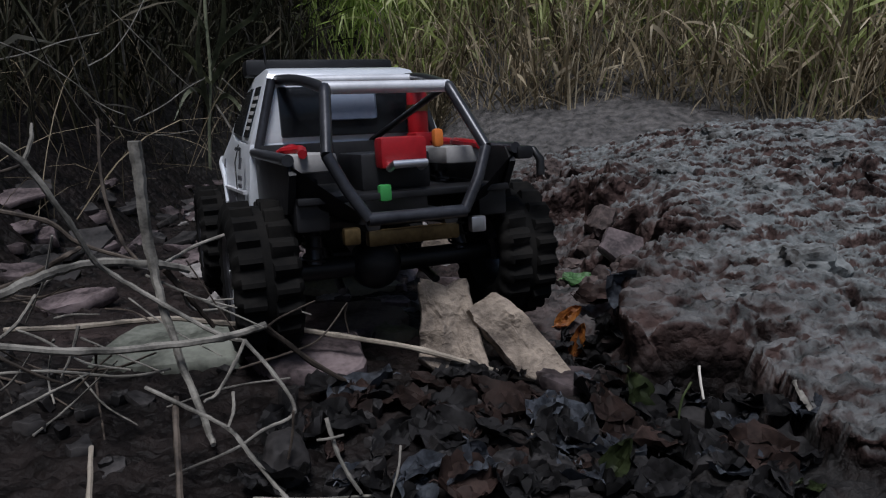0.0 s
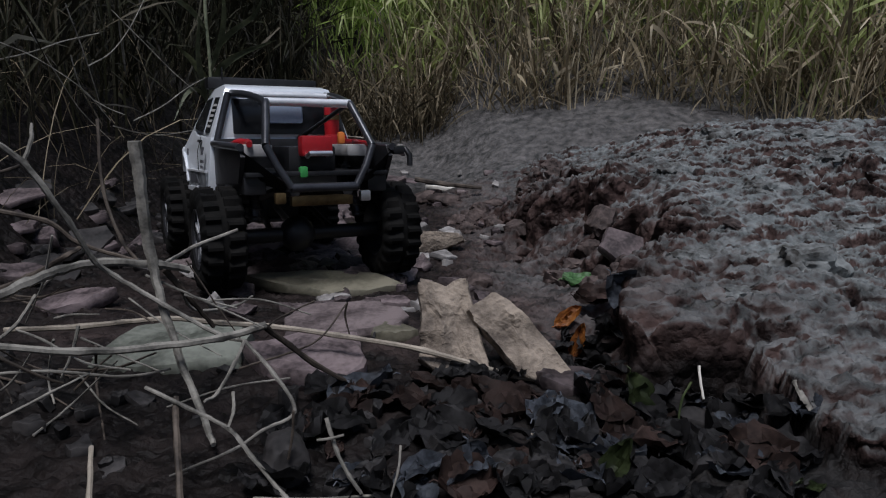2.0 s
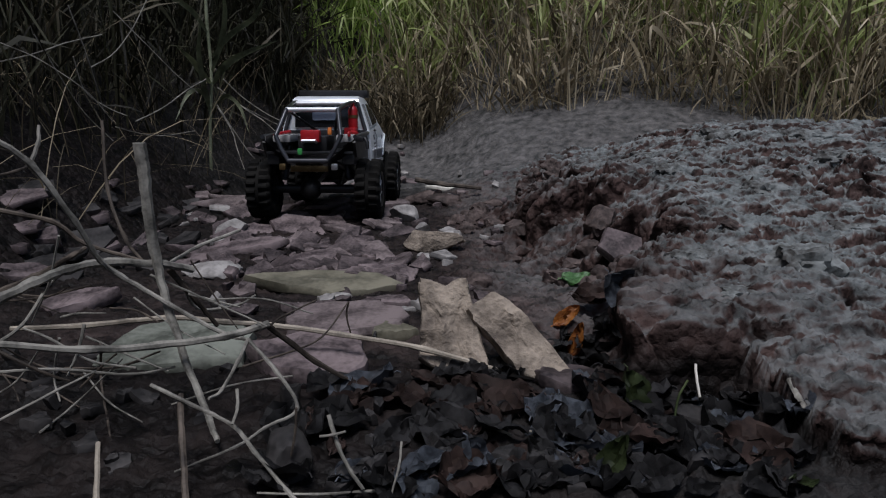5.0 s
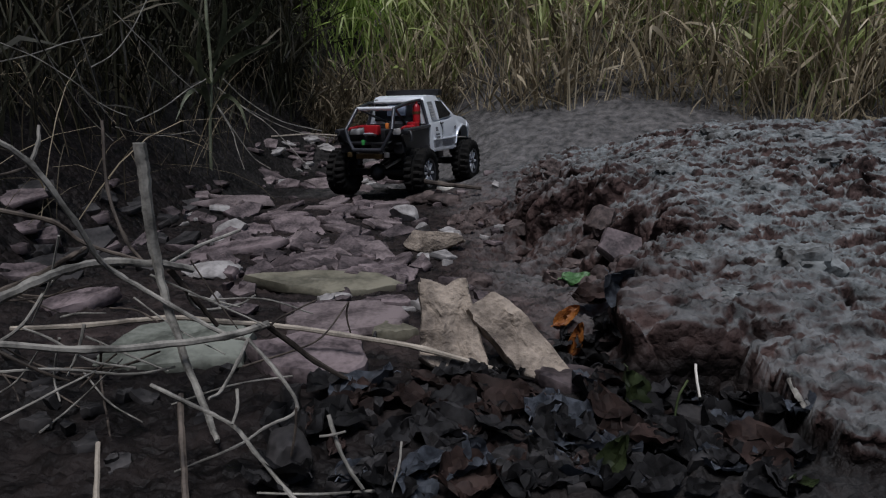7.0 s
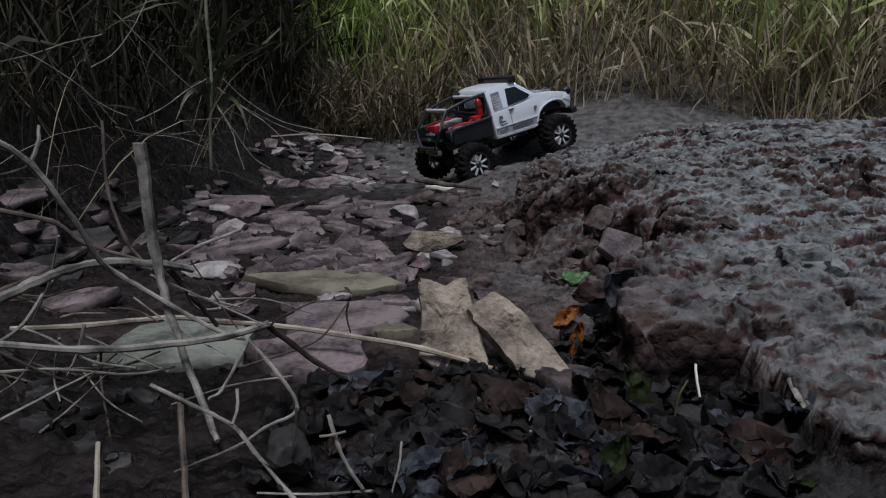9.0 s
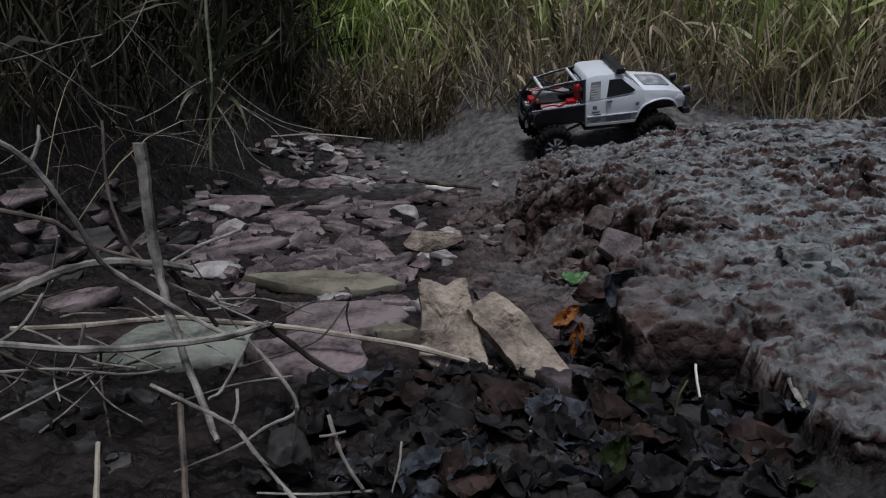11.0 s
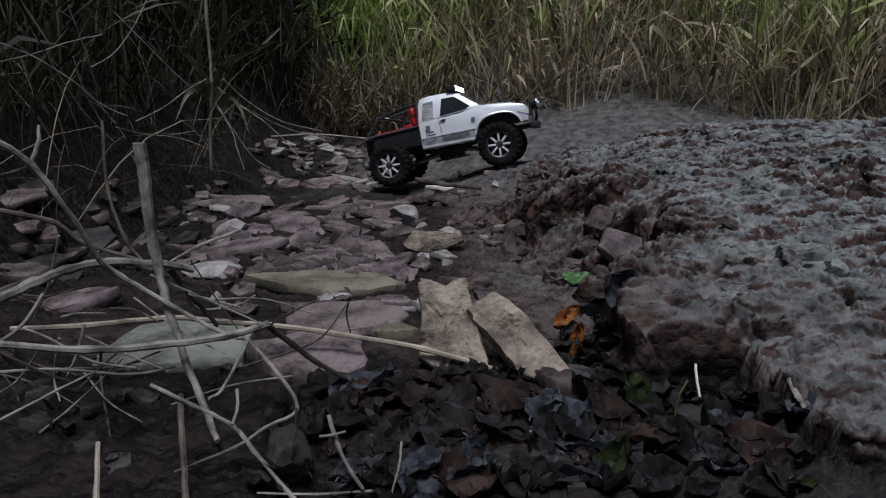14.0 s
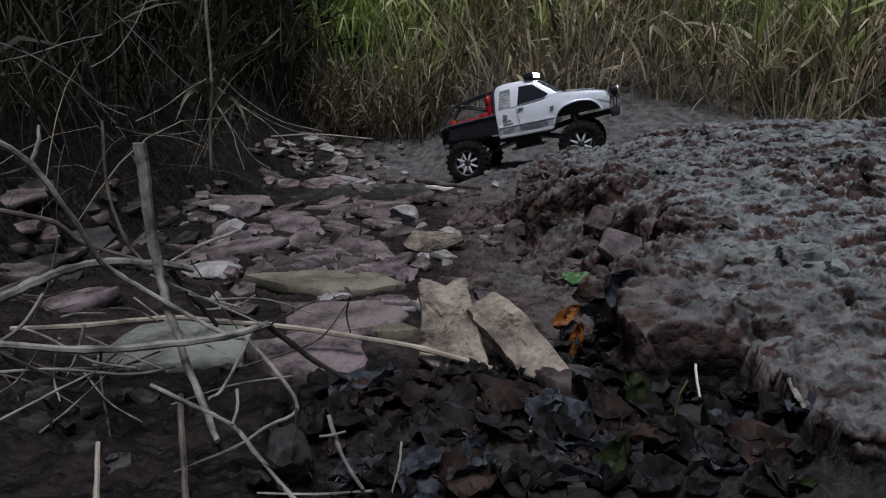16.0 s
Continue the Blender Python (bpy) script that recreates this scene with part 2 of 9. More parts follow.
def add_lathe(bm, profile, seg=32):
    """Turns a closed profile of (radius, offset along y) about the y axis."""
    rings = [[bm.verts.new((r * math.cos(2 * math.pi * k / seg), y, r * math.sin(2 * math.pi * k / seg))) for k in range(seg)] for r, y in profile]
    n = len(rings)
    for i in range(n):
        a, b = rings[i], rings[(i + 1) % n]
        for k in range(seg):
            bm.faces.new((a[k], b[k], b[(k + 1) % seg], a[(k + 1) % seg]))


def smooth_line(pts, steps=4):
    """A Catmull-Rom curve through the points."""
    p = [Vector(q) for q in pts]
    p = [p[0] * 2 - p[1]] + p + [p[-1] * 2 - p[-2]]
    out = []
    for a, b, c, d in zip(p, p[1:], p[2:], p[3:]):
        for k in range(steps):
            t = k / steps
            out.append(0.5 * (2 * b + (c - a) * t + (2 * a - 5 * b + 4 * c - d) * t * t + (3 * b - a - 3 * c + d) * t ** 3))
    return out + [p[-2]]


# ---- the ground: a creek bed between a mud mound, a left bank and a grassy slope ----
# shape begins
HOLLOWS = ((0.106, 1.053, 0.050, 0.045, 0.035), (0.158, 0.938, 0.045, 0.035, 0.030), (0.193, 1.027, 0.035, 0.050, 0.026), (0.083, 1.312, 0.030, 0.050, 0.022), (0.194, 0.820, 0.030, 0.030, 0.020), (0.205, 0.690, 0.060, 0.028, 0.022), (0.307, 1.021, 0.020, 0.050, 0.015), (0.197, 1.367, 0.015, 0.060, 0.015), (0.215, 0.605, 0.038, 0.018, 0.024), (0.246, 0.500, 0.009, 0.007, 0.022), (0.285, 0.640, 0.040, 0.014, 0.012), (0.130, 1.130, 0.030, 0.040, 0.030))


def sm(a, b, x):
    t = np.clip((x - a) / (b - a), 0, 1)
    return t * t * (3 - 2 * t)


def shape(x, y):
    """Height of the ground without its fine relief, and how far it belongs to the mound (0 to 1)."""
    x, y = np.asarray(x, float), np.asarray(y, float)
    # the rise behind the eye (y < -0.6) is unseen, added to block low light
    bed = np.interp(y, [-9, -3.0, -0.6, 0.0, 0.3, 0.5, 0.65, 0.85, 1.1, 1.6, 1.9, 2.1, 2.4], [2.2, 1.5, 0.06, 0.05, 0.05, 0.044, 0.036, 0.014, 0.0, -0.010, -0.028, -0.040, -0.03])
    far = sm(1.45, 1.72, y)
    shelf = far * (0.062 * sm(-0.07, 0.17, x) + 0.11 * np.clip(x - 0.15, 0, 0.5))
    yb = np.interp(x, [-0.6, -0.1, 0.2, 0.7, 2.0], [2.45, 2.42, 2.12, 2.06, 2.0])
    d = np.maximum(0, y - yb)
    back = 0.36 * d + 0.42 * np.maximum(0, d - 0.42) - 0.5 * np.maximum(0, d - 6)
    xl = np.interp(y, [-2, 0.2, 0.85, 1.5, 2.0, 2.4, 3.2], [-0.7, -0.42, -0.50, -0.56, -0.55, -0.50, -0.2])
    e = np.maximum(0, xl - x)
    left = 0.85 * e - 0.45 * np.maximum(0, e - 0.3) - 0.35 * np.maximum(0, e - 4)
    # rise on the right, added to close off low light there too
    er = np.maximum(0, x - 1.3)
    right = 0.6 * er - 0.5 * np.maximum(0, er - 3)
    z = bed + shelf + np.sqrt(back ** 2 + left ** 2) + right
    # mound
    xe = np.interp(y, [0.3, 0.46, 0.6, 0.75, 0.93, 1.1, 1.25, 1.45, 1.6, 1.72], [0.19, 0.125, 0.160, 0.150, 0.100, 0.055, 0.040, 0.06, 0.10, 0.15])
    w = np.interp(y, [0.3, 0.64, 0.75, 0.93, 1.25, 1.55, 1.7], [0.015, 0.018, 0.12, 0.30, 0.32, 0.24, 0.16])
    top = np.interp(y, [0.3, 0.4, 0.5, 0.62, 0.71, 0.82, 1.1, 1.4, 1.7], [0.068, 0.074, 0.090, 0.094, 0.087, 0.098, 0.116, 0.140, 0.152])
    top = top + 0.05 * sm(0.2, 0.75, x) * sm(0.6, 1.5, y) - 0.052 * sm(0.62, 0.22, x) * sm(1.05, 1.6, y) - 0.008 * sm(1.2, 1.6, y)
    rise = sm(0, 1, (x - xe) / w)
    yc = np.interp(x, [0.2, 0.42, 0.63, 0.9, 1.6], [1.74, 1.67, 1.54, 1.44, 1.3])
    yf = front_edge(x)
    hold = rise * sm(0.10, -0.02, y - yc) * sm(-0.010, 0.014, y - yf)
    z = z - 0.040 * np.exp(-(((x - 0.125) / 0.036) ** 2 + ((y - 0.575) / 0.05) ** 2)) - 0.022 * np.exp(-(((x - 0.185) / 0.05) ** 2 + ((y - 0.44) / 0.03) ** 2))
    z = z + np.maximum(0, top - z) * hold
    # washed-out hollows in the slope
    for hx, hy, wx, wy, deep in HOLLOWS:
        z = z - deep * np.exp(-((((x - hx) / wx) ** 2 + ((y - hy) / wy) ** 2) ** 1.6))
    return z, hold
# shape ends


def lattice(ix, iy, seed):
    """A random number from 0 to 1 for each point of a square lattice."""
    h = (ix.astype(np.int64) * 374761393 + iy.astype(np.int64) * 668265263 + seed * 974634777) & 0xFFFFFFFF
    h = ((h ^ (h >> 13)) * 1274126177) & 0xFFFFFFFF
    return ((h ^ (h >> 16)) & 0xFFFFFF) / 16777216.0


def ripple(x, y, seed):
    """Smooth gradient noise, about -0.7 to 0.7."""
    ix, iy = np.floor(x), np.floor(y)
    fx, fy = x - ix, y - iy
    u, v = fx ** 3 * (fx * (fx * 6 - 15) + 10), fy ** 3 * (fy * (fy * 6 - 15) + 10)

    def corner(a, b):
        t = lattice(ix + a, iy + b, seed) * 2 * math.pi
        return np.cos(t) * (fx - a) + np.sin(t) * (fy - b)

    low = corner(0, 0) * (1 - u) + corner(1, 0) * u
    high = corner(0, 1) * (1 - u) + corner(1, 1) * u
    return low * (1 - v) + high * v


def layers(x, y, seed, octaves=4, gain=0.5):
    total, amp = 0.0, 1.0
    for k in range(octaves):
        total = total + amp * ripple(x, y, seed + k)
        x, y, amp = x * 2.03 + 7.1, y * 2.03 - 3.7, amp * gain
    return total


def cells(x, y, seed):
    """Distances to the nearest and second nearest scattered point, and a number of the nearest one."""
    ix, iy = np.floor(x), np.floor(y)
    f1, f2, own = np.full(x.shape, 9.0), np.full(x.shape, 9.0), np.zeros(x.shape)
    for a in (-1, 0, 1):
        for b in (-1, 0, 1):
            jx, jy = ix + a, iy + b
            d = np.hypot(jx + lattice(jx, jy, seed) - x, jy + lattice(jx, jy, seed + 1) - y)
            near = d < f1
            f2 = np.where(near, f1, np.minimum(f2, d))
            own = np.where(near, lattice(jx, jy, seed + 2), own)
            f1 = np.where(near, d, f1)
    return f1, f2, own


def front_edge(x):
    """Where the near end of the mound breaks off."""
    return 0.470 - 0.120 * sm(0.212, 0.228, x)


def relief(x, y, hold):
    """Fine relief as shifts in x, y and z: broken ledges that hang over, clods with creases between them, pits and grit."""
    wx = layers(x * 15, y * 15, 5, 3) * 0.030
    wy = layers(x * 15, y * 15, 15, 3) * 0.022
    ax, ay = x + wx, y + wy
    inside = np.clip(np.minimum(np.minimum((x + 1.5) * 3, (1.6 - x) * 3), np.minimum((y + 0.1) * 5, (3.0 - y) * 3)), 0, 1)
    bank = np.clip((-0.42 - x) * 5, 0, 1)
    slope = np.clip(4 * hold * (1 - hold), 0, 1) * sm(0.66, 0.80, y) * (1 - 0.55 * sm(1.2, 1.5, y))
    far = np.clip((y - 1.7) * 6, 0, 1) * (1 - hold)
    near = hold * sm(0.85, 0.60, y)
    mound = hold * (1 - 0.40 * near)
    smear = 0.5 + layers(x * 4.3, y * 4.3, 21, 2)
    rugged = np.clip(0.35 + 1.1 * smear, 0.25, 1.3) * (1 - 0.4 * sm(1.2, 1.5, y))
    # large lumps of clay, split by creases
    f1, f2, own = cells(ax * 13, ay * 17, 31)
    lump = np.sqrt(np.clip(1 - (f1 / 0.85) ** 2, 0, 1)) * np.clip((f2 - f1) * 3.2, 0, 1) * (0.4 + 0.9 * own)
    # ledges
    v = 1.9 * layers(x * 4.4 + 0.9 * y, y * 9, 41, 5, 0.6) + 60
    k = np.floor(v)
    f = v - k
    ledge = k - 60 + 0.85 * f ** 7 / (f ** 7 + (1 - f) ** 7) + 0.15 * f
    # crumbs
    g1, g2, crumb_own = cells(ax * 44 + wy * 60, ay * 52 + wx * 60, 51)
    crumb = np.sqrt(np.clip(1 - (g1 / 0.8) ** 2, 0, 1)) * np.clip((g2 - g1) * 4, 0, 1) * crumb_own
    # pits
    h1, _, pit_own = cells(ax * 19 + wy * 20, ay * 30 + wx * 20, 61)
    pit = np.sqrt(np.clip(1 - h1 / (0.20 + 0.30 * pit_own), 0, 1)) * (pit_own > 0.40)
    pit = pit * np.clip(0.75 + 2.0 * layers(x * 6, y * 6, 71, 2), 0, 1)
    grit = layers(x * 95, y * 95, 81, 4, 0.62)
    soft = layers(x * 14, y * 14, 91, 4, 0.5)
    base = 0.30 + 0.9 * bank
    calm = 1 - 0.62 * far * (1 - bank)
    step = (0.0072 * ledge * (0.5 + 0.8 * np.clip(smear, 0, 1)) + 0.008 * soft) * mound * (1 - 0.3 * far)
    s1, s2, chunk_own = cells(ax * 8.5, ay * 11, 36)
    chunk = np.sqrt(np.clip(1 - (s1 / 0.85) ** 2, 0, 1)) * np.clip((s2 - s1) * 3.5, 0, 1) * (0.3 + chunk_own)
    clump = rugged * (0.016 * slope + 0.0065 * mound) * (lump - 0.35) + 0.046 * slope * (chunk - 0.45)
    z = 0.003 * soft + step + clump + 0.007 * ledge * far * (1 - bank) * sm(2.5, 2.2, y)
    z = z + (0.0055 * (mound * rugged + 0.4 * slope) + 0.009 * base * calm * (1 - hold)) * (crumb - 0.3)
    z = z - (0.024 * mound + 0.018 * slope) * pit
    z = z + 0.016 * base * calm * (1 - hold) * (lump - 0.5) * 0.5
    z = z + (0.0058 * hold + 0.0055 * calm * (1 - hold) + 0.003 * slope) * grit
    z = np.clip(z, -0.05, 0.05) * inside
    # upper parts hang out over the lower ones, towards the creek and the open side
    lean = np.clip(step + clump, -0.03, 0.03) * inside
    dx, dy = -0.45 * lean, -0.75 * lean
    edge = y - front_edge(x)
    lip = sm(0.25, 0.95, hold) * np.exp(-((edge - 0.018) / 0.030) ** 2) * sm(0.10, 0.14, x) * sm(0.50, 0.40, x)
    dy = dy - 0.010 * lip * (0.7 + 0.9 * layers(x * 22, y * 9, 95, 3))
    flank_lip = sm(0.3, 0.95, hold) * sm(0.66, 0.62, y) * sm(0.46, 0.49, y) * np.exp(-((x - 0.158) / 0.018) ** 2)
    dx = dx - 0.020 * flank_lip * (0.7 + 0.9 * layers(x * 9, y * 24, 97, 3))
    # broken, crumbling faces at the near end
    face = np.clip(4 * hold * (1 - hold), 0, 1) * sm(0.68, 0.60, y)
    dy = dy - 0.010 * face * layers(x * 26, hold * 2.2, 101, 3, 0.5)
    dx = dx - 0.008 * face * layers(y * 26, hold * 2.2, 107, 3, 0.5)
    return dx, dy, z


def ground_z(x, y):
    x, y = np.array([x], float), np.array([y], float)
    z, hold = shape(x, y)
    return float(z[0] + relief(x, y, hold)[2][0])


def fill(c, most, end_lo, end_hi):
    """Splits gaps wider than most inside the sorted coordinates, and carries them on outwards with growing steps."""
    out = [c[0]]
    for a, b in zip(c, c[1:]):
        n = max(1, math.ceil((b - a) / most))
        out += [a + (b - a) * k / n for k in range(1, n + 1)]
    lo, step = [out[0]], most
    while lo[-1] > end_lo:
        step *= 1.25
        lo.append(lo[-1] - step)
    step = most
    while out[-1] < end_hi:
        step *= 1.25
        out.append(out[-1] + step)
    return lo[:0:-1] + out


def build_ground():
    xs = list(np.arange(-0.50, 0.0, 0.0044)) + list(np.arange(0.0, 0.72, 0.0026)) + list(np.arange(0.72, 1.0, 0.005))
    xs = np.array(fill(xs, 0.0065, -60, 60))
    ys = [0.24]
    while ys[-1] < 1.85:
        ys.append(ys[-1] + 0.0008 + 0.0021 * ys[-1])
    while ys[-1] < 2.7:
        ys.append(ys[-1] + 0.009)
    ys = np.array(fill(ys, 0.02, -60, 70))
    X, Y = np.meshgrid(xs, ys)
    Z, H = shape(X, Y)
    dx, dy, dz = relief(X, Y, H)
    nx, ny = len(xs), len(ys)
    verts = np.stack([X + dx, Y + dy, Z + dz], -1).reshape(-1, 3)
    a = (np.arange(ny - 1)[:, None] * nx + np.arange(nx - 1)[None]).ravel()
    faces = np.stack([a, a + 1, a + 1 + nx, a + nx], -1)
    me = bpy.data.meshes.new("ground")
    me.from_pydata(verts.tolist(), [], faces.tolist())
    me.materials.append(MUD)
    me.polygons.foreach_set("use_smooth", [True] * len(me.polygons))
    tagged(new("ground", me), "wet grey-brown creek mud, pitted and crumbling, with a silty mound", "ground", kind="structure")


build_ground()


# ---- stones, twigs, leaves ----
def broken_lump(rnd, size, seed, faces, crumbly=0.07):
    """A lump of that size, broken along a few flat faces, with an uneven surface."""
    bm = bmesh.new()
    bmesh.ops.create_icosphere(bm, subdivisions=4, radius=0.5)
    cuts = [Vector((rnd.gauss(0, 1), rnd.gauss(0, 1), rnd.gauss(0, 0.8))).normalized() for _ in range(faces)]
    depth = [rnd.uniform(0.27, 0.42) for _ in cuts]
    for v in bm.verts:
        c = v.co.copy()
        for n, d in zip(cuts, depth):
            over = c.dot(n) - d
            if over > 0:
                c -= n * over * 0.94
        c *= 1 + crumbly * noise.fractal(c * 5 + Vector((seed * 1.7, 0, 0)), 0.7, 2.2, 5)
        v.co = Vector((c.x * size[0], c.y * size[1], c.z * size[2]))
    return bm


def stone(name, label, at, size, turn=(0, 0, 0), material=None, seed=0, corners=8, rough=0.18, group="stones of the creek bed", category="stone", drop=0.0, pts=None):
    """A broken slab or stone of that size, lying at a place, with chipped edges and uneven faces."""
    rnd = random.Random(seed)
    if name == "rock":
        bm = broken_lump(rnd, [q * 1.18 for q in size], seed, 11)
        ob = link(name, bm, material)
        ob.data.set_sharp_from_angle(angle=radians(32))
        ob.matrix_world = pose(at[0], at[1], at[2], *turn)
        return tagged(ob, label, category, group)
    bm = bmesh.new()
    wave = 0.30 if size[2] > 0.018 else 0.10
    angles = sorted(2 * math.pi * (k + rnd.uniform(-0.42, 0.42)) / corners for k in range(corners))
    radii = [1 + rnd.uniform(-rough, rough) * 1.2 for _ in angles]
    corner = [Vector((math.cos(a) * r, math.sin(a) * r)) for a, r in zip(angles, radii)]
    if pts:
        corner = [Vector(q) for q in pts]
        corners = len(pts)
    rim = []
    for k in range(corners):
        a, b = corner[k], corner[(k + 1) % corners]
        for s in (0.0, 0.33, 0.67):
            q = a.lerp(b, s)
            rim.append(q * (1 + rnd.uniform(-0.035, 0.035)))
    layers = []
    for zf, grow in ((-0.5, 0.90), (-0.3, 1.0), (0.05, 1.03), (0.42, 1.0), (0.50, 0.965), (0.52, 0.78), (0.53, 0.54), (0.53, 0.27)):
        ring = []
        for q in rim:
            g = grow + (rnd.uniform(-0.03, 0.03) if grow > 0.9 else 0)
            v = Vector((q.x * g * size[0] / 2, q.y * g * size[1] / 2, zf * size[2]))
            v.z += size[2] * wave * noise.noise(Vector((v.x * 4.6 / size[0], v.y * 4.6 / size[1], seed * 3.1))) + 0.0022 * noise.fractal(Vector((v.x * 70, v.y * 70, seed * 1.9)), 0.6, 2.1, 4)
            ring.append(bm.verts.new(v))
        layers.append(ring)
    m = len(rim)
    for a, b in zip(layers, layers[1:]):
        for k in range(m):
            bm.faces.new((a[k], a[(k + 1) % m], b[(k + 1) % m], b[k]))
    mid = bm.verts.new((0, 0, size[2] * 0.53 + size[2] * wave * noise.noise(Vector((0, 0, seed * 3.1))) + 0.0022 * noise.fractal(Vector((0, 0, seed * 1.9)), 0.6, 2.1, 4)))
    for k in range(m):
        bm.faces.new((layers[-1][k], layers[-1][(k + 1) % m], mid))
    bm.faces.new(layers[0][::-1])
    ob = link(name, bm, material)
    ob.data.set_sharp_from_angle(angle=radians(28))
    ob.matrix_world = pose(at[0], at[1], at[2] - drop, *turn)
    return tagged(ob, label, category, group)


def twig(name, label, pts, r0, r1, material=None, seg=7, knots=True, group="dead twigs and stalks", category="twig", seed=1):
    rnd = random.Random(seed)
    line = smooth_line(pts, 6)
    for k in range(1, len(line) - 1):
        line[k] = line[k] + Vector((rnd.uniform(-1, 1), rnd.uniform(-1, 1), rnd.uniform(-1, 1))) * r0 * 0.12
    rad = []
    for k in range(len(line)):
        f = k / (len(line) - 1)
        swell = 1.22 if knots and k % 6 == 0 and 0 < k < len(line) - 1 else 1.0
        rad.append((r0 + (r1 - r0) * f) * swell)
    bm = bmesh.new()
    add_tube(bm, line, rad, seg, 0.25)
    return tagged(link(name, bm, material or BARK), label, category, group)


def leaf(name, label, at, length, width, turn, material, seed=0, curl=0.5, fold=0.35, category="leaf", group="fallen leaves"):
    """A curled leaf blade with a midrib fold, a pointed tip, a wavy edge and a short stalk."""
    rnd = random.Random(seed)
    if "litter" in label:
        length, width = length * 1.5, width * 1.9
    bm = bmesh.new()
    nu, nv, rows = 10, 8, []
    twist = rnd.uniform(-0.8, 0.8)
    for i in range(nu + 1):
        u = i / nu
        half = width / 2 * (math.sin(math.pi * min(1, u ** 0.8)) ** 0.75) + 0.0006
        row = []
        for j in range(nv + 1):
            s = 2 * j / nv - 1
            wave = 1 + 0.13 * noise.noise(Vector((u * 6, s * 2, seed)))
            x, y = (u - 0.5) * length, s * half * wave
            z = 0.26 * width * noise.fractal(Vector((u * 4, s * 2.6, seed * 1.3)), 0.7, 2.2, 3) + fold * abs(y) + curl * length * ((u - 0.5) ** 2) * 1.2 + 0.10 * width * noise.noise(Vector((u * 3, s * 2, seed + 7.7))) + twist * y * (u - 0.5)
            row.append(bm.verts.new((x, y, z)))
        rows.append(row)
    top = []
    for a, b in zip(rows, rows[1:]):
        for j in range(nv):
            top.append(bm.faces.new((a[j], b[j], b[j + 1], a[j + 1])))
    bmesh.ops.solidify(bm, geom=top, thickness=0.0005)
    add_tube(bm, [(-0.5 * length, 0, curl * length * 0.3), (-0.56 * length, 0.02 * length, curl * length * 0.3 + 0.001), (-0.62 * length, 0.02 * length, curl * length * 0.3 - 0.001)], 0.0005, 5)
    ob = link(name, bm, material)
    if "litter" in label:
        turn = (turn[0] * 0.55, turn[1] * 0.55, turn[2])
    ob.matrix_world = pose(*at, *turn)
    return tagged(ob, label, category, group)


def clod(x, y, size, seed, turn=0.0):
    """A crumbly lump of clay with broken faces, half sunk in the slope."""
    rnd = random.Random(seed)
    ob = link("clod", broken_lump(rnd, [q * 1.25 for q in size], seed, 9, 0.16), CLAY)
    ob.matrix_world = pose(x, y, ground_z(x, y) + 0.12 * size[2], rnd.uniform(-25, 25), rnd.uniform(-25, 25), turn)
    return tagged(ob, "crumbly red-brown clay clod sunk in the muddy slope", "clod", "clay clods on the slope")


def mud_lump(x, y, size, seed, turn=0.0):
    """A weathered lump of the mound, broken along its edges and bedded in it."""
    bm = bmesh.new()
    bmesh.ops.create_icosphere(bm, subdivisions=4, radius=0.5)
    for v in bm.verts:
        n = noise.fractal(v.co * 3.2 + Vector((seed * 2.3, 0, 0)), 0.7, 2.2, 5)
        r = noise.ridged_multi_fractal(v.co * 2.4 + Vector((0, seed * 1.1, 0)), 0.9, 2.1, 4, 1.0, 2.0)
        f = 0.92 + 0.30 * n + 0.10 * (r - 1)
        z = max(-0.35, min(0.36, v.co.z))
        v.co = Vector((v.co.x * size[0] * f, v.co.y * size[1] * f, z * 1.3 * size[2] * f))
    ob = link("mud_lump", bm, SILTMUD)
    ob.matrix_world = pose(x, y, ground_z(x, y) + (0.10 if seed == 1 else -0.16) * size[2], 0, 0, turn)
    return tagged(ob, "grey silt-covered lump of mud bedded in the mound", "mud lump", "mud lumps on the mound")


# ---- grass ----
def blades(name, label, material, count, place, seed, length, width, lean, droop, segs=6):
    """One thicket of narrow grass blades. place(rnd) gives the root (x, y)."""
    rnd = random.Random(seed)
    verts, faces = [], []
    for _ in range(count):
        x, y = place(rnd)
        z = float(shape(x, y)[0]) - 0.01
        L, wd = rnd.uniform(*length), rnd.uniform(*width)
        a = rnd.uniform(0, 2 * math.pi)
        tilt = abs(rnd.gauss(0, lean))
        bend = rnd.uniform(*droop)
        hx, hy = math.cos(a), math.sin(a)
        b = rnd.uniform(0, math.pi)
        sx, sy = math.cos(b), math.sin(b)
        px, py, pz = x, y, z
        start = len(verts)
        kink = rnd.random() < 0.22 and rnd.randint(2, segs - 1)
        for k in range(segs + 1):
            f = k / segs
            wk = wd * (0.55 + 0.9 * f) * (1 - f ** 2.2) + 0.0003
            verts.append((px - sx * wk / 2, py - sy * wk / 2, pz))
            verts.append((px + sx * wk / 2, py + sy * wk / 2, pz + wk * 0.15))
            if kink and k == kink:
                tilt += rnd.uniform(0.6, 1.5)
            ang = tilt + bend * f * f
            step = L / segs
            px += hx * math.sin(ang) * step
            py += hy * math.sin(ang) * step
            pz += math.cos(ang) * step
        for k in range(segs):
            i = start + 2 * k
            faces.append((i, i + 1, i + 3, i + 2))
    me = bpy.data.meshes.new(name)
    me.from_pydata(verts, [], faces)
    me.materials.append(material)
    me.polygons.foreach_set("use_smooth", [True] * len(me.polygons))
    return tagged(new(name, me), label, "grass", kind="stuff")


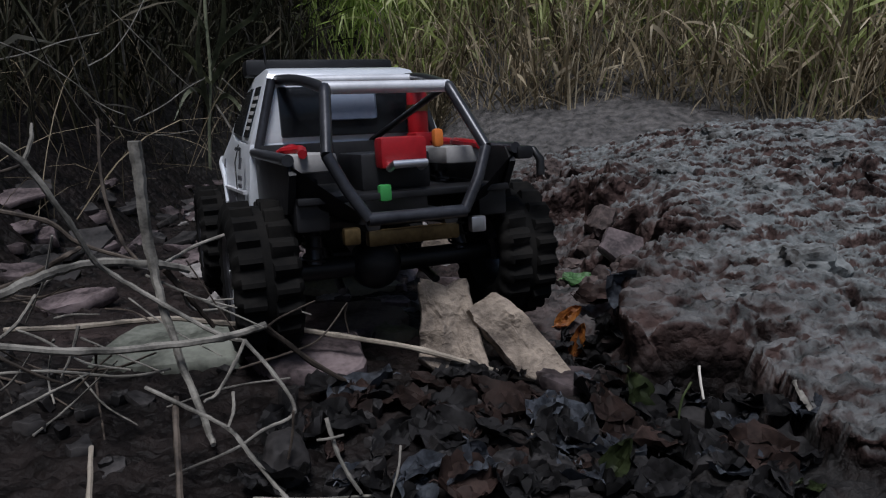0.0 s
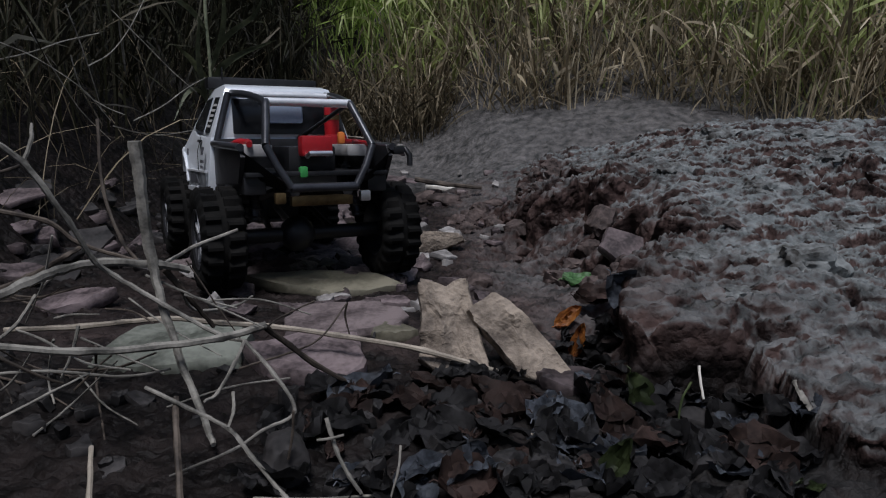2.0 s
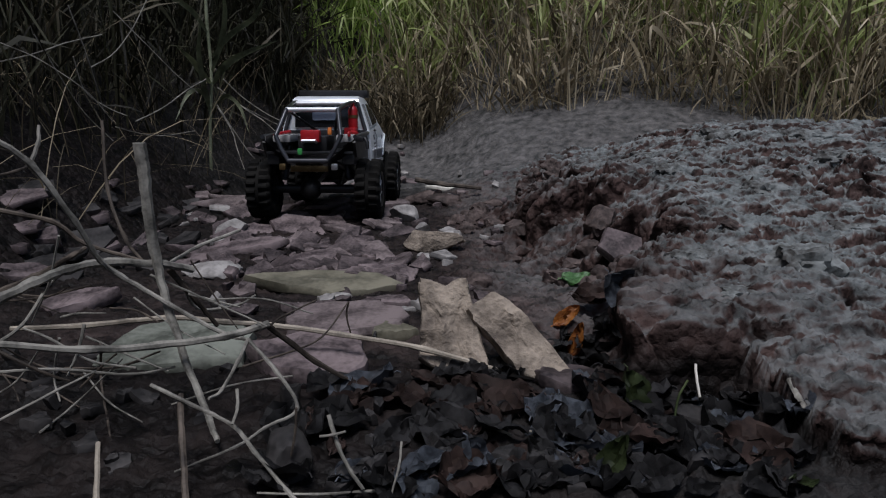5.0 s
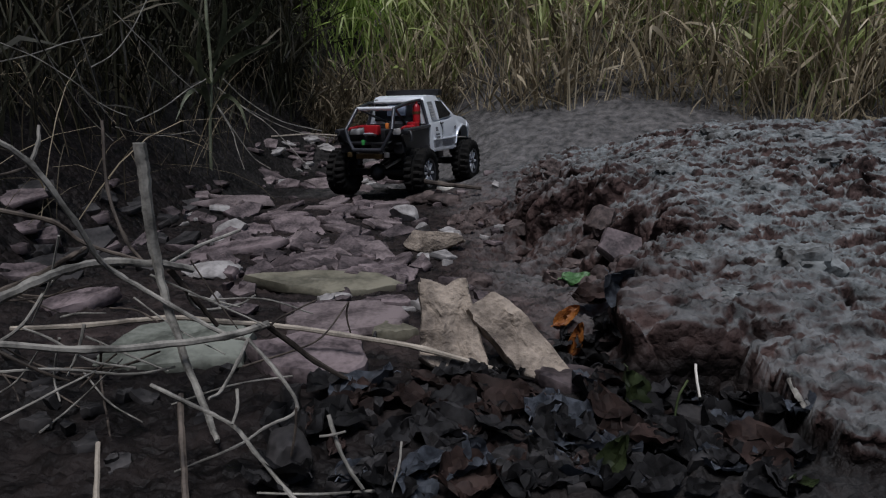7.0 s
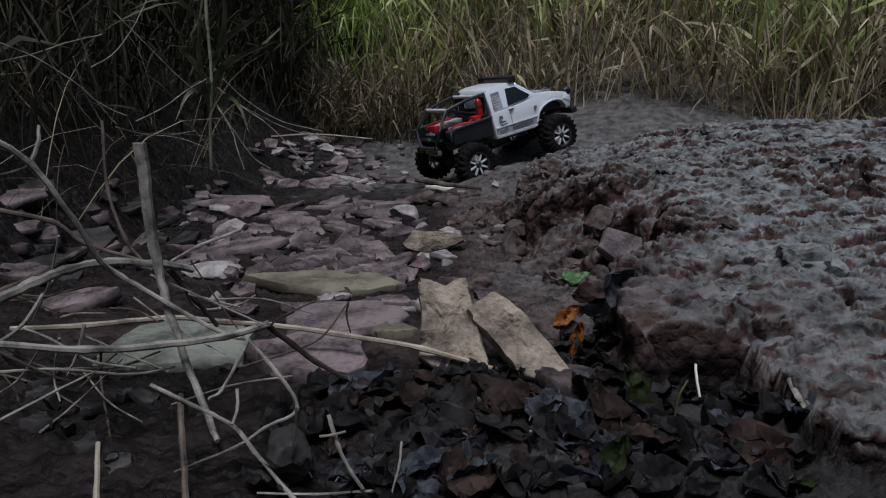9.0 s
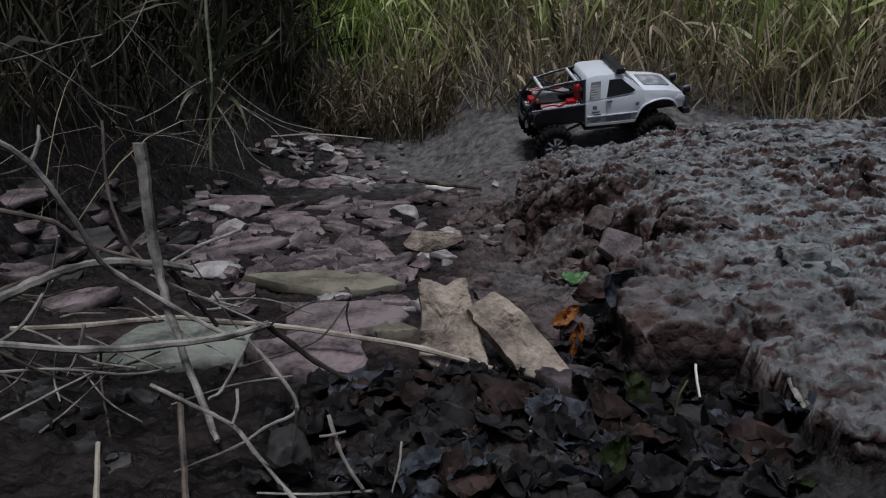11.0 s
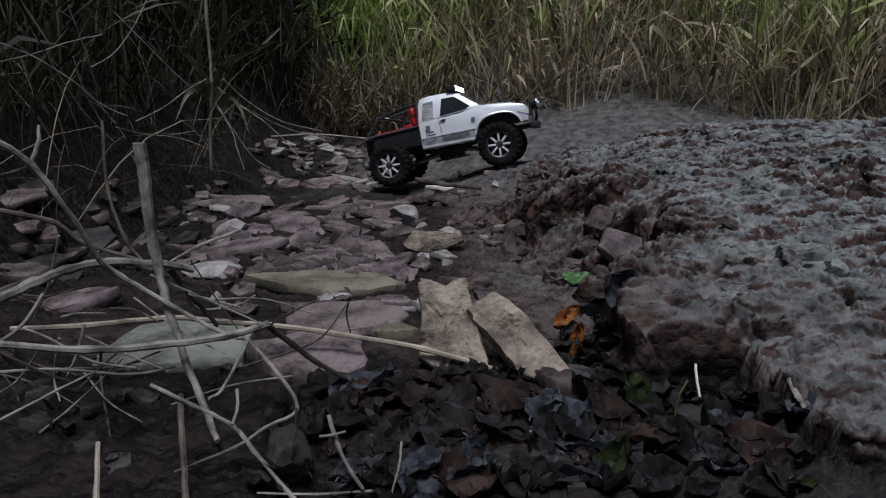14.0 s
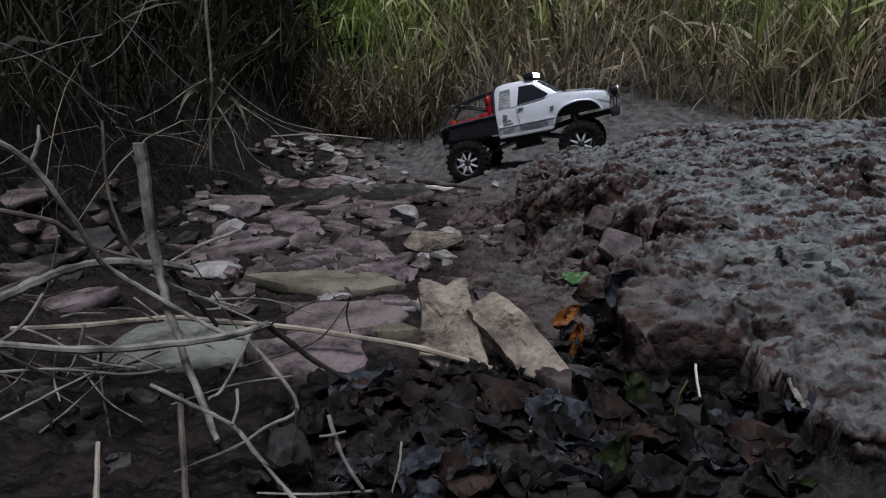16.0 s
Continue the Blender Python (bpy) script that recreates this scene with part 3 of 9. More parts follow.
def reeds(name, label, material, count, place, seed, tall, leaf_len, leaf_wide, per=(3, 6), lean=0.12, stem=0.0016, low=0.15):
    """One thicket of reeds: upright stems, with leaf blades that leave them at an angle, arch over and often hang broken."""
    rnd = random.Random(seed)
    verts, faces = [], []

    def strip(p, way, side, length, width, bend, segs, kink=None, stalk=False):
        start = len(verts)
        q, ang = Vector(p), 0.0
        flat = Vector((way.x, way.y, 0))
        flat = flat.normalized() if flat.length > 1e-4 else Vector((1, 0, 0))
        tilt = math.acos(max(-1, min(1, way.z)))
        path = [q.copy()]
        for k in range(segs + 1):
            f = k / segs
            w = width * (1 - 0.5 * f) if stalk else width * (0.35 + 1.6 * f) * (1 - f ** 1.8) * 0.85 + 0.0004
            lift = Vector((0, 0, 0.35 * w * math.sin(k * 1.3 + p[0] * 50)))
            verts.append(tuple(q - side * (w / 2) + lift))
            verts.append(tuple(q + side * (w / 2) - lift))
            if kink and k == kink[0]:
                tilt += kink[1]
            a = tilt + bend * f * f
            q = q + (flat * math.sin(a) + Vector((0, 0, math.cos(a)))) * (length / segs)
            path.append(q.copy())
        for k in range(segs):
            i = start + 2 * k
            faces.append((i, i + 1, i + 3, i + 2))
        return path

    for _ in range(count):
        x, y = place(rnd)
        z = float(shape(x, y)[0]) - 0.015
        h = rnd.uniform(*tall)
        a = rnd.uniform(0, 2 * math.pi)
        t = abs(rnd.gauss(0, lean))
        way = Vector((math.cos(a) * math.sin(t), math.sin(a) * math.sin(t), math.cos(t)))
        b = rnd.uniform(-0.9, 0.9)
        path = strip((x, y, z), way, Vector((math.cos(b), math.sin(b), 0)), h, stem * rnd.uniform(1.6, 3.4), rnd.uniform(-0.1, 0.35), 6, None, True)
        for _ in range(rnd.randint(*per)):
            f = rnd.uniform(low, 1.0)
            root = path[min(6, int(f * 6.5))]
            a = rnd.uniform(0, 2 * math.pi)
            t = rnd.uniform(0.15, 0.95)
            way = Vector((math.cos(a) * math.sin(t), math.sin(a) * math.sin(t), math.cos(t)))
            side = Vector((-math.sin(a), math.cos(a), 0)).lerp(Vector((rnd.uniform(-1, 1), rnd.uniform(-1, 1), rnd.uniform(-0.6, 0.6))), 0.5).normalized()
            kink = (rnd.randint(2, 4), rnd.uniform(0.7, 1.9)) if rnd.random() < 0.35 else None
            strip(root, way, side, rnd.uniform(*leaf_len), rnd.uniform(*leaf_wide), rnd.uniform(-0.1, 1.5), 6, kink)
    me = bpy.data.meshes.new(name)
    me.from_pydata(verts, [], faces)
    me.materials.append(material)
    me.polygons.foreach_set("use_smooth", [True] * len(me.polygons))
    return tagged(new(name, me), label, "grass", kind="stuff")


GREENGRASS = island_mat("green_grass", [(0.10, 0.15, 0.035), (0.24, 0.34, 0.075), (0.38, 0.50, 0.14), (0.54, 0.60, 0.28)], 0.5, 0.5)
STRAWGRASS = island_mat("dry_grass", [(0.06, 0.05, 0.032), (0.20, 0.16, 0.10), (0.40, 0.33, 0.22), (0.62, 0.54, 0.40)], 0.65, 0.3)
MIXGRASS = island_mat("half_dry_grass", [(0.08, 0.085, 0.035), (0.22, 0.27, 0.08), (0.40, 0.45, 0.18), (0.66, 0.62, 0.40)], 0.55, 0.42)
# left-bank copy of the grass, with its shade put into the colours
SHADEGRASS = island_mat("shaded_grass", [(0.010, 0.009, 0.007), (0.020, 0.018, 0.011), (0.032, 0.034, 0.016), (0.105, 0.085, 0.06)], 0.65, 0.15)

# darker copy of the dry grass, the shade mixed into its colours
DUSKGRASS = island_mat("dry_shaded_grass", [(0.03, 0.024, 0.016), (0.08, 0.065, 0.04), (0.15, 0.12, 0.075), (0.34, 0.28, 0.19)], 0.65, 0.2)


def band(x0, x1, y0, y1, bias=1.0):
    return lambda r: (r.uniform(x0, x1), y0 + (y1 - y0) * r.random() ** bias)


def edge_line(x):
    return float(np.interp(x, [-0.8, -0.3, 0.0, 0.16, 0.42, 0.72, 0.95, 1.3, 2.6], [2.72, 2.72, 2.68, 2.52, 2.40, 2.40, 2.24, 2.03, 1.9]))


def along_edge(x0, x1, depth, bias=1.4):
    def pick(r):
        x = r.uniform(x0, x1)
        return x, edge_line(x) + depth * r.random() ** bias + 0.07 * noise.noise(Vector((x * 6, 0, 0)))
    return pick


def beyond_shade(r):
    """The open slope, right of the shaded hollow."""
    y = r.uniform(2.92, 4.6)
    return r.uniform(-0.185 * y, 3.2), y


def left_bank(e0, e1, y0, y1):
    def pick(r):
        y = r.uniform(y0, y1)
        xl = float(np.interp(y, [0.2, 0.85, 1.5, 2.0, 2.4, 3.2], [-0.42, -0.50, -0.56, -0.55, -0.50, -0.2]))
        return xl - r.uniform(e0, e1), y
    return pick


reeds("dry_reed_fringe", "dry straw-coloured reeds with broken leaves along the muddy bank", STRAWGRASS, 700, along_edge(-0.25, 2.4, 0.45), 11, (0.14, 0.42), (0.10, 0.28), (0.005, 0.016), (2, 5), 0.34, 0.0020, 0.02)
blades("fallen_straw", "fallen dry straws leaning every way at the foot of the reeds", STRAWGRASS, 800, along_edge(-0.3, 2.4, 0.55), 18, (0.20, 0.55), (0.002, 0.006), 0.85, (-0.3, 0.9))
reeds("half_dry_reeds", "tall half-dry reeds with greenish arching leaves on the bank", MIXGRASS, 1050, lambda r: (lambda q: (q[0], q[1] + 0.08))(along_edge(-0.25, 2.7, 0.9, 0.9)(r)), 12, (0.28, 0.62), (0.14, 0.36), (0.007, 0.018), (4, 7), 0.36, 0.0022, 0.35)
reeds("green_reeds", "bright green reeds higher on the slope", GREENGRASS, 2000, beyond_shade, 13, (0.34, 0.66), (0.16, 0.40), (0.007, 0.016), (4, 7), 0.34, 0.0022, 0.3)
reeds("upper_grass", "green grass on the upper slope", GREENGRASS, 1000, band(-4.5, 6.5, 4.4, 8.0), 14, (0.4, 0.8), (0.2, 0.5), (0.014, 0.028), (4, 7), 0.16, 0.003, 0.2)
reeds("hollow_reeds", "reeds darkened for shade in the hollow at the head of the creek", SHADEGRASS, 520, band(-1.2, -0.55, 2.6, 3.7), 19, (0.30, 0.60), (0.16, 0.38), (0.006, 0.014), (4, 7), 0.36, 0.0022, 0.1)
reeds("drooping_reeds", "dry reeds darkened for shade drooping over the head of the creek", DUSKGRASS, 220, lambda r: (lambda x: (x, edge_line(x) - 0.08 + 0.25 * r.random()))(r.uniform(-0.5, 0.0)), 20, (0.06, 0.18), (0.12, 0.26), (0.004, 0.010), (3, 6), 0.55, 0.0018, 0.05)
reeds("shaded_reeds", "reeds darkened for shade hanging over the steep bank", SHADEGRASS, 1100, left_bank(0.16, 1.4, 0.75, 2.9), 15, (0.22, 0.55), (0.12, 0.32), (0.004, 0.010), (3, 6), 0.35, 0.0020, 0.1)
# mostly unseen reeds, added to keep sky light off the left bank
reeds("shade_thicket", "dense dark reeds added mostly out of view to shade the steep bank", SHADEGRASS, 2000, left_bank(0.6, 2.4, -0.6, 3.4), 17, (0.8, 1.5), (0.25, 0.5), (0.012, 0.024), (5, 8), 0.2, 0.003, 0.2)
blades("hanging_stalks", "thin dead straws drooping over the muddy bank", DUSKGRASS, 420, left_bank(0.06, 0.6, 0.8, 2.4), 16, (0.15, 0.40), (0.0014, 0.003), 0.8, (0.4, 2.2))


def long_leaf(parent, pts, width, material, label=""):
    """A strap-shaped leaf along a curve, folded along its midrib, tapering to a point."""
    line = smooth_line(pts, 6)
    bm = bmesh.new()
    rows, n = [], len(line)
    for k, p in enumerate(line):
        d = (line[min(k + 1, n - 1)] - line[max(k - 1, 0)]).normalized()
        side = d.cross(Vector((0, 1, 0.2))).normalized()
        f = k / (n - 1)
        w = width * min(1, 0.35 + f * 2.2) * (1 - f ** 3) + 0.0006
        rows.append([bm.verts.new(p - side * w / 2), bm.verts.new(p + Vector((0, w * 0.18, 0))), bm.verts.new(p + side * w / 2)])
    fs = []
    for a, b in zip(rows, rows[1:]):
        for j in (0, 1):
            fs.append(bm.faces.new((a[j], a[j + 1], b[j + 1], b[j])))
    bmesh.ops.solidify(bm, geom=fs, thickness=0.0007)
    return part("leaf", bm, material, parent, label)


REEDLEAF = mat("grey_green_reed_leaf", (0.10, 0.115, 0.07), (0.28, 0.30, 0.20), 30, (0.45, 0.65), 0.2, 300)


# ---- stones of the creek bed ----
stone("standing_stone", "ochre sandstone slab standing on edge in the mud", (0.007, 0.517, 0.071), (0.058, 0.080, 0.024), (60, 0, -3), OCHRE, 3, pts=[(-0.8, 0.2), (-0.85, -0.55), (0.3, -1), (1.05, -0.8), (0.72, 0), (0.5, 0.6), (0.37, 1), (-0.2, 0.93), (-0.85, 0.97), (-0.95, 0.87)])
stone("standing_stone", "ochre sandstone slab leaning on its neighbour", (0.057, 0.505, 0.069), (0.072, 0.074, 0.019), (54, -4, 6), OCHRE, 8, pts=[(-0.83, 0.33), (-0.43, -0.14), (-0.15, -0.74), (0.76, -1), (1, -0.8), (0.48, 0), (0.14, 0.57), (-0.15, 0.87), (-0.43, 1), (-1, 0.7)])
stone("slab", "long green-tinged slate slab lying flat", (-0.135, 0.800, 0.025), (0.182, 0.075, 0.016), (4, 2, -4), MOSSY, 5, 7, 0.2)
stone("slab", "pinkish grey slab half buried in mud", (-0.098, 0.620, 0.042), (0.121, 0.085, 0.014), (4, -3, 6), SILTED, 12, 8, 0.18)
stone("slab", "small olive stone lying on the creek mud", (-0.043, 0.589, 0.043), (0.039, 0.030, 0.012), (0, 0, 10), MOSSY, 14, 7, 0.18)
stone("slab", "flat grey slate slab", (-0.200, 0.999, 0.009), (0.112, 0.050, 0.010), (3, -4, 8), SLATE, 16, 6, 0.25)
stone("slab", "grey slate slab with dark pits, tilted", (-0.116, 1.031, 0.008), (0.090, 0.085, 0.012), (12, 8, -20), SILTED, 17, 5, 0.25)
stone("rock", "blocky ochre rock lying on the creek mud", (-0.022, 1.095, 0.015), (0.098, 0.050, 0.042), (0, 0, -8), OCHRE, 18, 7, 0.12)
stone("rock", "rounded pale rock lying on the creek mud", (-0.073, 1.375, 0.006), (0.064, 0.035, 0.034), (0, 10, 20), PALE, 19, 7, 0.15)
stone("slab", "grey slab on the creek bed", (-0.319, 1.079, 0.006), (0.125, 0.070, 0.014), (6, -5, 5), SLATE, 20, 7, 0.18)
stone("slab", "dark grey slab tilted on edge", (-0.269, 1.253, 0.002), (0.119, 0.080, 0.014), (22, 6, -12), SLATE, 21, 6, 0.2)
stone("slab", "thin grey slab lying on the creek mud", (-0.176, 1.253, 0.000), (0.099, 0.040, 0.010), (5, 10, -14), SILTED, 22, 6, 0.25)
stone("slab", "flat grey slab lying on the creek mud", (-0.328, 1.396, -0.002), (0.127, 0.050, 0.012), (3, -3, 6), SLATE, 23, 7, 0.18)
stone("rock", "pale crumpled stone lying on the creek mud", (-0.376, 1.226, 0.007), (0.067, 0.040, 0.028), (10, -16, 20), PALE, 24, 7, 0.25)
stone("rock", "long pale rock lying on the creek mud", (-0.455, 1.539, 0.002), (0.191, 0.060, 0.030), (0, 0, 4), SILTED, 25, 8, 0.18)
stone("rock", "white quartz pebble lying on the creek mud", (-0.482, 1.475, 0.000), (0.051, 0.030, 0.022), (0, 0, 30), PALE, 26, 6, 0.18)
stone("slab", "dark slab sloping down the bank", (-0.536, 2.178, -0.026), (0.208, 0.070, 0.014), (10, 24, -8), SLATE, 27, 6, 0.25)
stone("slab", "pale grey slab by the far bank", (-0.252, 2.146, -0.035), (0.178, 0.060, 0.010), (6, 10, -12), PALE, 28, 6, 0.25)
stone("slab", "grey slab by the far bank", (-0.361, 2.116, -0.035), (0.130, 0.080, 0.012), (24, 4, 18), SILTED, 29, 6, 0.25)
stone("slab", "long thin slab across the bed", (-0.181, 1.523, -0.004), (0.208, 0.040, 0.012), (2, -2, 4), SILTED, 30, 7, 0.18)
stone("rock", "dark block of slate", (-0.138, 1.402, 0.004), (0.086, 0.050, 0.028), (0, 0, 6), SLATE, 31, 6, 0.18)
stone("rock", "brownish rock lying on the creek mud", (0.010, 1.555, 0.005), (0.082, 0.050, 0.026), (0, 6, -10), CLAY, 32, 7, 0.18)
stone("rock", "brownish rock lying on the creek mud", (-0.047, 1.603, 0.003), (0.093, 0.050, 0.036), (0, -6, 14), CLAY, 33, 7, 0.18)
stone("slab", "muddy slab lying on the creek mud", (-0.140, 2.177, -0.033), (0.198, 0.080, 0.012), (4, 8, -6), SLATE, 34, 7, 0.18)
stone("slab", "broken slab resting on the slope", (0.225, 0.852, 0.057), (0.052, 0.070, 0.014), (38, -14, 24), SLATE, 35, 5, 0.2)
stone("rock", "whitish stone under the twigs", (-0.301, 0.901, 0.018), (0.078, 0.050, 0.020), (4, 4, 6), PALE, 36, 7, 0.2)
stone("slab", "blue-grey slate flake lying on the creek mud", (-0.240, 0.884, 0.016), (0.048, 0.050, 0.012), (20, 14, -30), SLATE, 37, 6, 0.18)
stone("slab", "pale greenish slab under the twigs", (-0.218, 0.548, 0.047), (0.135, 0.095, 0.016), (5, -2, 4), LICHEN, 38, 7, 0.18)
stone("slab", "dark mossy slab half buried in mud", (-0.100, 0.512, 0.050), (0.100, 0.085, 0.020), (5, 2, -3), SLATE, 39, 6, 0.18)
stone("rock", "dark brown pebble lying on the creek mud", (0.043, 0.826, 0.024), (0.031, 0.024, 0.022), (0, 0, 0), CLAY, 40, 8, 0.1)
stone("slab", "grey slab at the foot of the mound", (0.096, 0.480, 0.046), (0.052, 0.034, 0.012), (3, 4, -6), SLATE, 41, 7, 0.18)
stone("slab", "dark wet slab lying on the creek mud", (0.174, 0.455, 0.034), (0.046, 0.050, 0.014), (8, 6, 10), DARKSTONE, 42, 7, 0.18)
stone("slab", "flat dark stone lying on the creek mud", (-0.057, 0.716, 0.032), (0.053, 0.030, 0.010), (2, 0, -4), SLATE, 43, 6, 0.18)
stone("slab", "bleached splinter of stone", (-0.040, 0.685, 0.034), (0.035, 0.012, 0.005), (0, 3, -5), PALE, 44, 5, 0.18)
stone("rock", "small grey stone lying on the creek mud", (-0.088, 0.355, 0.057), (0.024, 0.040, 0.025), (0, 0, 20), DARKSTONE, 45, 7, 0.18)
stone("slab", "muddy slab under the bank", (-0.385, 0.702, 0.036), (0.070, 0.060, 0.016), (8, -8, 0), SLATE, 46, 7, 0.18)
stone("stone", "small flat creek stone", (-0.078, 1.228, 0.001), (0.084, 0.072, 0.008), (21, -10, 45), SLATE, 200, 5, 0.3)
stone("stone", "small flat creek stone", (-0.176, 0.901, 0.016), (0.061, 0.041, 0.010), (26, 15, 51), SLATE, 201, 6, 0.3)
stone("stone", "small flat creek stone", (-0.355, 1.138, 0.006), (0.072, 0.052, 0.014), (23, -0, 0), SLATE, 202, 4, 0.3)
stone("stone", "small flat creek stone", (-0.082, 1.411, -0.001), (0.050, 0.038, 0.011), (22, -7, 52), SLATE, 203, 6, 0.3)
stone("stone", "small flat creek stone", (-0.227, 1.079, 0.005), (0.061, 0.036, 0.009), (23, -1, -17), SLATE, 204, 6, 0.3)
stone("stone", "small flat creek stone", (-0.496, 1.600, -0.003), (0.083, 0.043, 0.013), (15, 13, 4), SILTED, 205, 6, 0.3)
stone("stone", "small flat creek stone", (-0.155, 1.514, -0.004), (0.057, 0.041, 0.009), (31, 15, 48), SLATE, 206, 5, 0.3)
stone("stone", "small flat creek stone", (-0.351, 1.469, -0.004), (0.076, 0.070, 0.008), (15, -9, -51), SLATE, 207, 6, 0.3)
stone("stone", "small flat creek stone", (-0.129, 1.127, 0.005), (0.051, 0.037, 0.011), (6, 7, -49), SLATE, 208, 6, 0.3)
stone("stone", "small flat creek stone", (-0.220, 1.385, -0.001), (0.062, 0.049, 0.009), (22, -14, -33), SLATE, 209, 5, 0.3)
stone("stone", "small flat creek stone", (-0.471, 1.369, -0.002), (0.062, 0.045, 0.008), (23, 3, 52), SLATE, 210, 5, 0.3)
stone("stone", "small flat creek stone", (-0.342, 1.951, -0.025), (0.047, 0.034, 0.012), (13, -4, 29), SILTED, 211, 6, 0.3)
stone("stone", "small flat creek stone", (-0.461, 1.501, -0.003), (0.053, 0.046, 0.010), (29, 4, -59), SILTED, 212, 6, 0.3)
stone("stone", "small flat creek stone", (-0.342, 1.238, 0.002), (0.080, 0.053, 0.010), (19, 8, 11), SLATE, 213, 6, 0.3)
stone("stone", "small flat creek stone", (-0.223, 1.120, 0.003), (0.062, 0.054, 0.008), (29, -5, 16), SILTED, 214, 6, 0.3)
stone("stone", "small flat creek stone", (-0.242, 2.061, -0.034), (0.076, 0.070, 0.008), (30, -9, 4), SLATE, 215, 4, 0.3)
stone("stone", "small flat creek stone", (-0.086, 0.848, 0.021), (0.072, 0.048, 0.013), (15, 14, 33), SLATE, 216, 6, 0.3)
stone("stone", "small flat creek stone", (-0.245, 0.987, 0.013), (0.043, 0.034, 0.013), (23, 9, 15), SLATE, 217, 4, 0.3)
stone("stone", "small flat creek stone", (-0.108, 1.331, 0.000), (0.054, 0.046, 0.010), (12, 12, 16), SILTED, 218, 5, 0.3)
stone("stone", "small flat creek stone", (-0.100, 0.858, 0.017), (0.070, 0.056, 0.008), (22, 16, -1), SLATE, 219, 4, 0.3)
stone("stone", "small flat creek stone", (-0.141, 2.160, -0.034), (0.083, 0.056, 0.008), (28, -12, -56), SILTED, 220, 4, 0.3)
stone("stone", "small flat creek stone", (-0.128, 1.017, 0.010), (0.046, 0.026, 0.011), (11, 3, 47), SLATE, 221, 6, 0.3)
stone("stone", "small flat creek stone", (-0.212, 1.084, 0.007), (0.076, 0.070, 0.012), (27, 0, 50), SLATE, 222, 4, 0.3)
stone("stone", "small flat creek stone", (-0.148, 1.028, 0.008), (0.083, 0.072, 0.008), (28, -9, -4), SLATE, 223, 4, 0.3)
stone("stone", "small flat creek stone", (-0.317, 0.970, 0.012), (0.053, 0.048, 0.010), (26, 0, 53), SLATE, 224, 5, 0.3)
stone("stone", "small flat creek stone", (-0.102, 0.843, 0.019), (0.072, 0.066, 0.009), (19, -8, -29), SLATE, 225, 6, 0.3)
stone("stone", "small flat creek stone", (-0.324, 1.123, 0.005), (0.049, 0.030, 0.012), (13, 14, -20), SLATE, 226, 6, 0.3)
stone("stone", "small flat creek stone", (-0.573, 1.621, 0.005), (0.077, 0.053, 0.008), (11, 5, 5), SILTED, 227, 6, 0.3)
stone("stone", "small flat creek stone", (-0.199, 0.904, 0.016), (0.042, 0.034, 0.010), (17, -16, -48), SILTED, 228, 6, 0.3)
stone("stone", "small flat creek stone", (-0.415, 1.432, -0.001), (0.075, 0.051, 0.012), (30, -11, 47), SLATE, 229, 5, 0.3)
stone("stone", "small flat creek stone", (-0.069, 0.867, 0.020), (0.073, 0.047, 0.013), (20, 8, 31), SLATE, 230, 6, 0.3)
stone("stone", "small flat creek stone", (-0.161, 0.945, 0.013), (0.070, 0.041, 0.009), (5, 13, 4), SILTED, 231, 4, 0.3)
stone("stone", "small flat creek stone", (-0.119, 0.887, 0.018), (0.076, 0.070, 0.013), (20, -2, 24), SLATE, 232, 6, 0.3)
stone("stone", "small flat creek stone", (-0.093, 1.567, -0.004), (0.043, 0.026, 0.010), (29, 16, -3), SLATE, 233, 5, 0.3)
stone("stone", "small flat creek stone", (-0.452, 2.020, -0.028), (0.059, 0.054, 0.014), (16, -16, 23), SLATE, 234, 6, 0.3)
stone("stone", "small flat creek stone", (-0.397, 1.231, 0.002), (0.078, 0.060, 0.010), (24, 7, 5), SLATE, 235, 4, 0.3)
stone("stone", "small flat creek stone", (-0.272, 1.023, 0.009), (0.046, 0.025, 0.009), (26, 6, 50), SLATE, 236, 5, 0.3)
stone("stone", "small flat creek stone", (-0.283, 0.891, 0.018), (0.040, 0.023, 0.014), (21, -2, -8), SLATE, 237, 4, 0.3)
stone("stone", "small flat creek stone", (-0.250, 1.222, 0.002), (0.044, 0.025, 0.009), (8, 5, -49), SLATE, 238, 6, 0.3)
stone("stone", "small flat creek stone", (-0.205, 1.308, 0.002), (0.063, 0.057, 0.012), (13, 8, 12), SLATE, 239, 6, 0.3)
stone("stone", "small flat creek stone", (-0.134, 0.908, 0.018), (0.041, 0.022, 0.014), (17, -7, 7), SILTED, 240, 6, 0.3)
stone("stone", "small flat creek stone", (-0.164, 0.877, 0.017), (0.054, 0.049, 0.009), (22, -9, -60), SILTED, 241, 4, 0.3)
stone("stone", "small flat creek stone", (-0.261, 1.591, -0.006), (0.081, 0.059, 0.008), (18, -14, 2), SILTED, 242, 5, 0.3)
stone("stone", "small flat creek stone", (-0.584, 1.817, 0.007), (0.081, 0.072, 0.009), (6, 11, 29), SLATE, 243, 4, 0.3)
stone("stone", "small flat creek stone", (-0.168, 1.511, -0.002), (0.066, 0.057, 0.012), (11, 1, 17), SLATE, 244, 6, 0.3)
stone("stone", "small flat creek stone", (-0.494, 1.377, -0.001), (0.054, 0.029, 0.010), (30, 3, -36), SLATE, 245, 6, 0.3)
stone("stone", "small flat creek stone", (-0.137, 0.857, 0.018), (0.046, 0.040, 0.010), (14, -15, -35), SILTED, 246, 6, 0.3)
